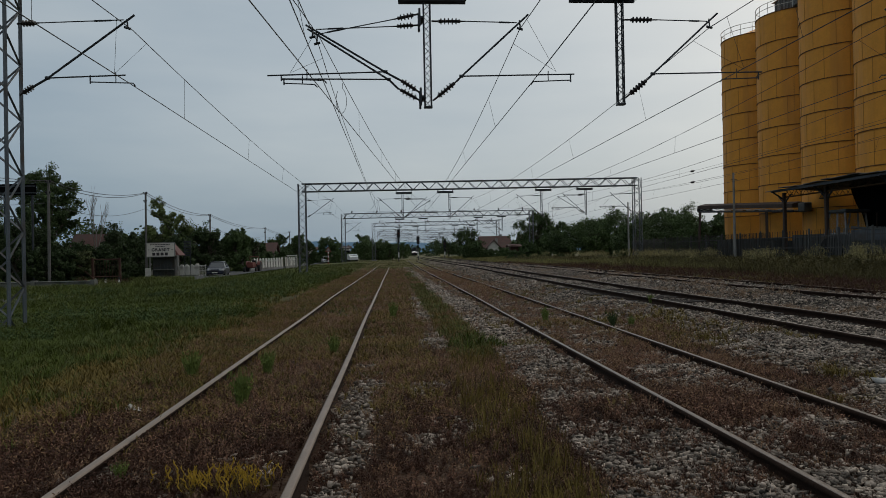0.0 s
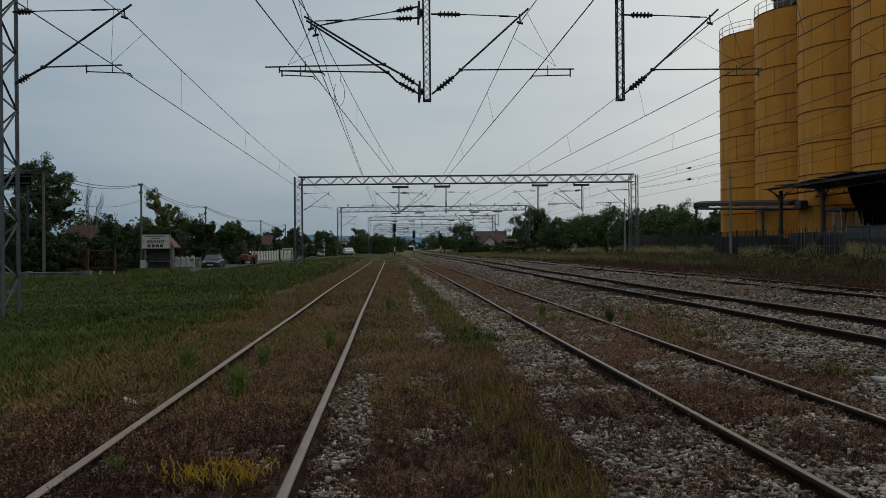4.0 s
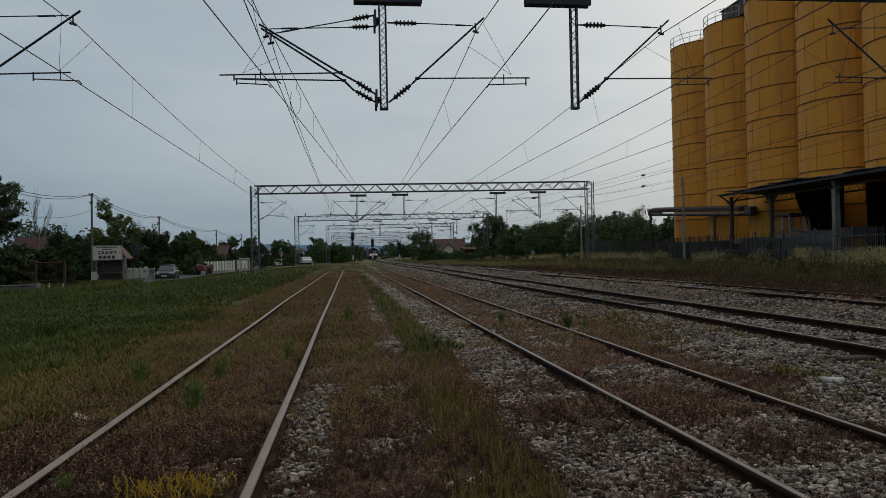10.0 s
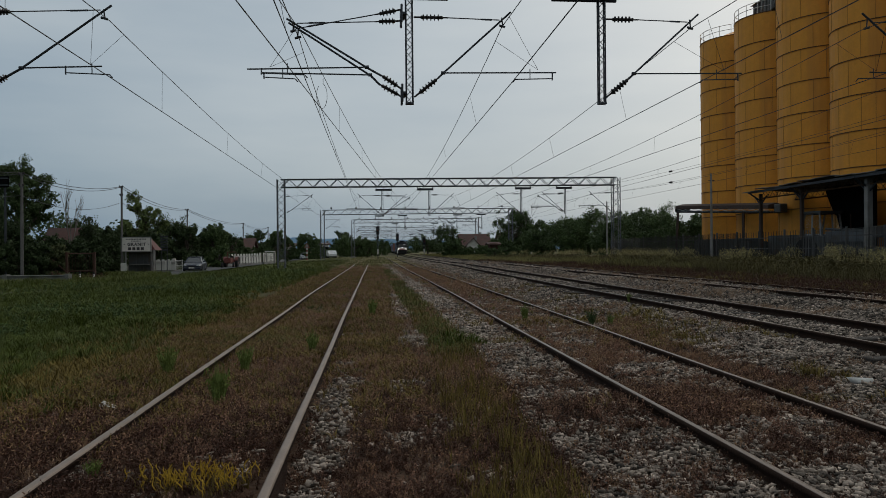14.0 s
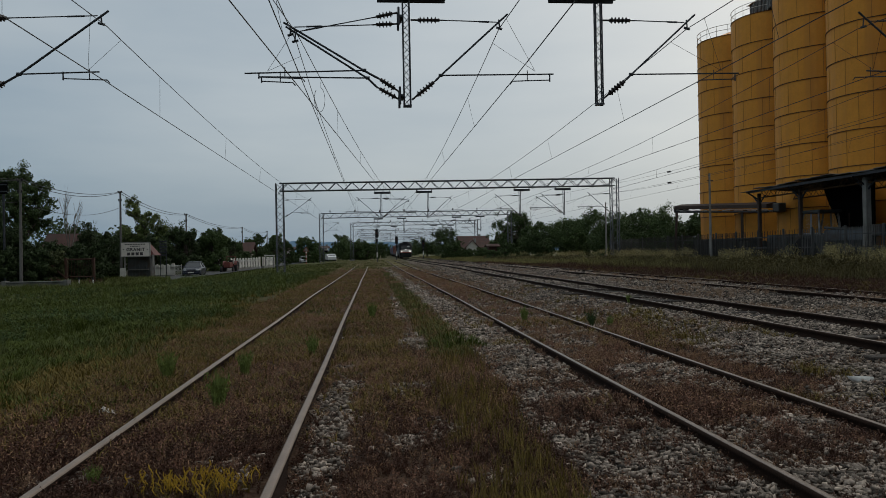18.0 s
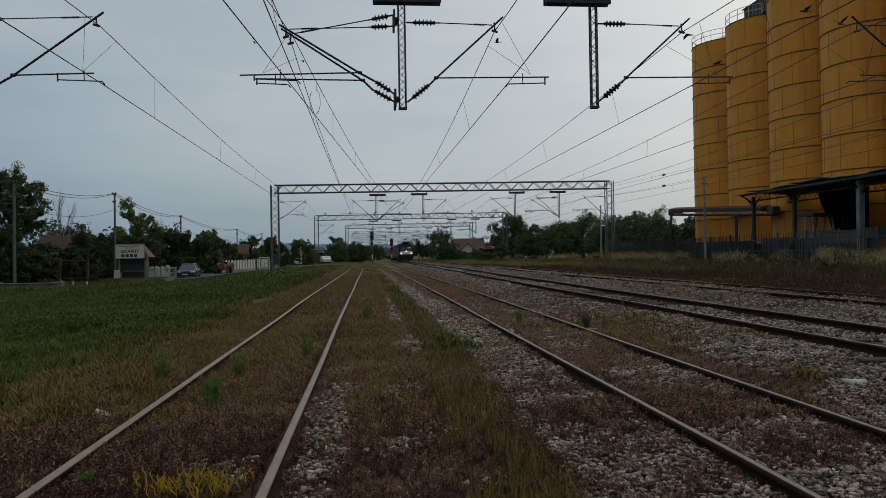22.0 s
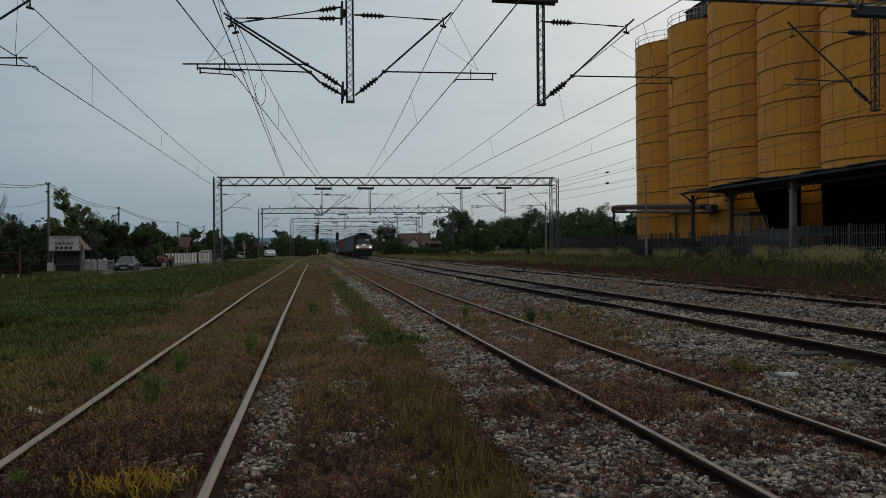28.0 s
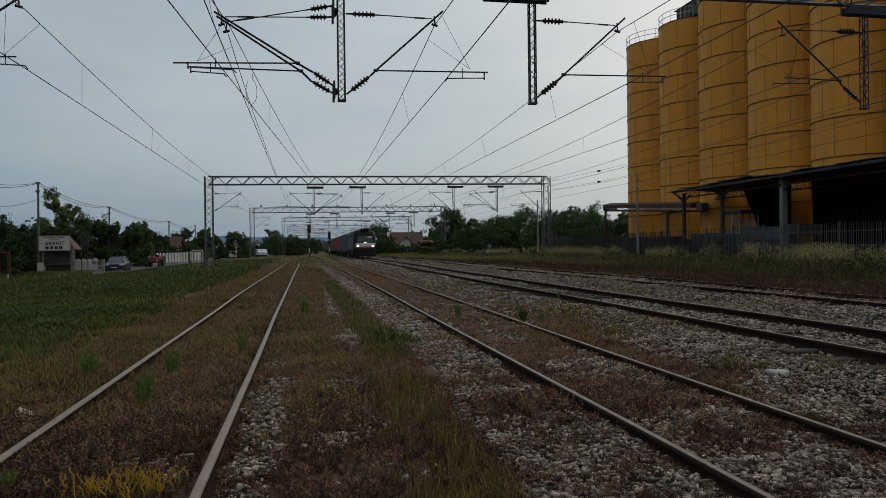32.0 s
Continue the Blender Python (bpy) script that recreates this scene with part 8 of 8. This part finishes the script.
# pigeons that rise from the canopy roof; for each: seconds and places on its way
PIGEON = mat("slate_grey_pigeon_feathers", (0.125, 0.112, 0.11), (0.06, 0.055, 0.056), 0.8, 0, 30, 80, 0.0)
BIRD_WAYS = [
    [(0.0, 27.2, 39.6, 5.28), (18.3, 27.2, 39.6, 5.28), (19.0, 29.79, 50.46, 14.42), (19.5, 22.95, 53.85, 14.67), (20.0, 16.38, 58.24, 15.04), (20.5, 9.65, 61.67, 15.6), (20.8, 4.67, 64.05, 16.7), (23.0, -22.58, 77.07, 28.72), (26.3, -72.14, 70.76, 49.67), (32.0, -84.52, 76.68, 52.4)],
    [(0.0, 27.0, 38.7, 5.28), (18.35, 27.0, 38.7, 5.28), (19.05, 31.07, 52.05, 14.54), (19.5, 24.44, 55.59, 14.0), (20.0, 17.64, 60.03, 14.94), (20.5, 10.58, 63.55, 15.79), (20.85, 6.24, 65.99, 16.64), (23.05, -20.22, 80.87, 27.82), (26.35, -68.34, 77.92, 47.25), (32.0, -80.37, 84.68, 49.6)],
    [(0.0, 27.3, 30.2, 5.28), (20.0, 27.3, 30.2, 5.28), (20.5, 24.04, 40.26, 11.75), (20.8, 20.88, 41.82, 12.4), (21.0, 17.9, 41.07, 11.89), (21.5, 12.23, 40.78, 12.6), (21.8, 9.24, 41.39, 13.2), (22.0, 7.5, 41.66, 13.51), (24.2, -22.47, 46.31, 24.85), (27.5, -76.97, 24.77, 44.56), (32.0, -90.6, 26.88, 46.99)],
    [(0.0, 26.9, 26.4, 5.29), (19.9, 26.9, 26.4, 5.29), (20.5, 20.66, 31.6, 5.79), (21.0, 17.68, 33.19, 6.96), (21.5, 17.01, 33.16, 8.92), (22.0, 15.52, 31.42, 9.75), (22.3, 14.91, 31.47, 10.63), (22.6, 13.67, 29.68, 10.91), (24.8, -3.73, 4.57, 20.84), (28.1, -35.35, -71.09, 37.98), (32.0, -43.26, -82.5, 39.77)],
    [(0.0, 27.2, 25.2, 5.28), (20.4, 27.2, 25.2, 5.28), (21.0, 19.66, 28.94, 9.97), (21.5, 16.78, 30.65, 10.15), (22.0, 13.89, 30.75, 10.79), (22.3, 12.14, 30.18, 11.4), (24.5, -15.66, 21.13, 27.09), (27.8, -66.2, -25.34, 54.71), (32.0, -78.84, -29.45, 59.11)],
    [(0.0, 27.4, 23.8, 5.28), (20.4, 27.4, 23.8, 5.28), (21.0, 19.35, 26.98, 8.82), (21.5, 18.15, 27.61, 9.5), (22.0, 16.32, 26.07, 10.32), (22.15, 15.99, 26.09, 10.87), (24.35, 0.15, 27.05, 43.27), (27.65, -28.65, -1.2, 101.26), (32.0, -35.85, -0.77, 113.26)],
    [(0.0, 27.0, 22.6, 5.28), (20.4, 27.0, 22.6, 5.28), (21.0, 17.77, 25.63, 8.66), (21.2, 18.45, 25.25, 8.27), (21.5, 17.88, 25.56, 8.64), (22.0, 17.37, 25.59, 9.72), (22.3, 17.14, 25.48, 10.5), (24.5, 8.51, 21.35, 45.78), (27.8, -7.19, -16.16, 109.0), (32.0, -11.11, -18.03, 122.31)],
]


def pigeon():
    ob = tagged(empty("pigeon"), "grey pigeon in flight with spread wings", "pigeon", "flock of pigeons")
    bm = bmesh.new()
    loft(bm, [[(r * math.cos(a), y, z + r * 0.9 * math.sin(a)) for a in [6.28318 * q / 8 for q in range(8)]] for y, r, z in ((-0.17, 0.008, 0.01), (-0.14, 0.025, 0.012), (-0.10, 0.03, 0.01), (-0.04, 0.055, 0), (0.04, 0.05, 0), (0.11, 0.025, 0), (0.14, 0.015, 0))])
    part("body", bm, PIGEON, ob, smooth=True)
    bm = bmesh.new()
    loft(bm, [[(-0.02, 0.12, -0.004), (0.02, 0.12, -0.004), (0.02, 0.12, 0.004), (-0.02, 0.12, 0.004)], [(-0.055, 0.25, -0.003), (0.055, 0.25, -0.003), (0.055, 0.25, 0.003), (-0.055, 0.25, 0.003)]])
    part("tail", bm, PIGEON, ob)
    wings = []
    for s in (-1, 1):
        bm = bmesh.new()
        pl = [(0.0, -0.07), (0.14, -0.10), (0.33, 0.02), (0.30, 0.06), (0.15, 0.075), (0.0, 0.07)]
        lo = [(s * x, y, -0.004) for x, y in pl]
        loft(bm, [lo, [(x, y, 0.006) for x, y, z in lo]])
        w = part("wing", bm, PIGEON, ob)
        w.location = (s * 0.035, 0, 0.02)
        wings.append((s, w))
    return ob, wings


BIRDS = [(pigeon(), way) for way in BIRD_WAYS]


def fly(bird, way, k):
    ob, wings = bird
    rows = []
    for (t0, *a), (t1, *b) in zip(way, way[1:]):
        d = Vector(b) - Vector(a)
        if d.length > 1e-3:
            turn = math.degrees(math.atan2(d.x, -d.y))
        rows.append((t0, pose(*a, 0, 0, turn if d.length > 1e-3 else 0)))
    rows.append((way[-1][0], pose(*way[-1][1:], 0, 0, turn)))
    walk(ob, rows)
    t_on, t_off = way[1][0], way[-2][0]
    n = int((t_off - t_on) / 0.0667)
    for s, w in wings:
        base = w.location.copy()
        beat = [(0.0, 0.0)] + [(t_on + q * 0.0667, 38 * math.sin(q * 1.9 + k)) for q in range(n)] + [(32.0, 10.0)]
        walk(w, [(t, Matrix.Translation(base) @ pose(0, 0, 0, 0, -s * a, 0)) for t, a in beat])


def motions():
    for k, (bird, way) in enumerate(BIRDS):
        fly(bird, way, k)
    walk(loco, [(t, on_track(y, 19.3)) for t, y in TRAIN_ROWS])
    for k, w in enumerate(WAGONS):
        walk(w, [(t, on_track(y + 19.3 + 19.7 * k, 19.7)) for t, y in TRAIN_ROWS])


motions()
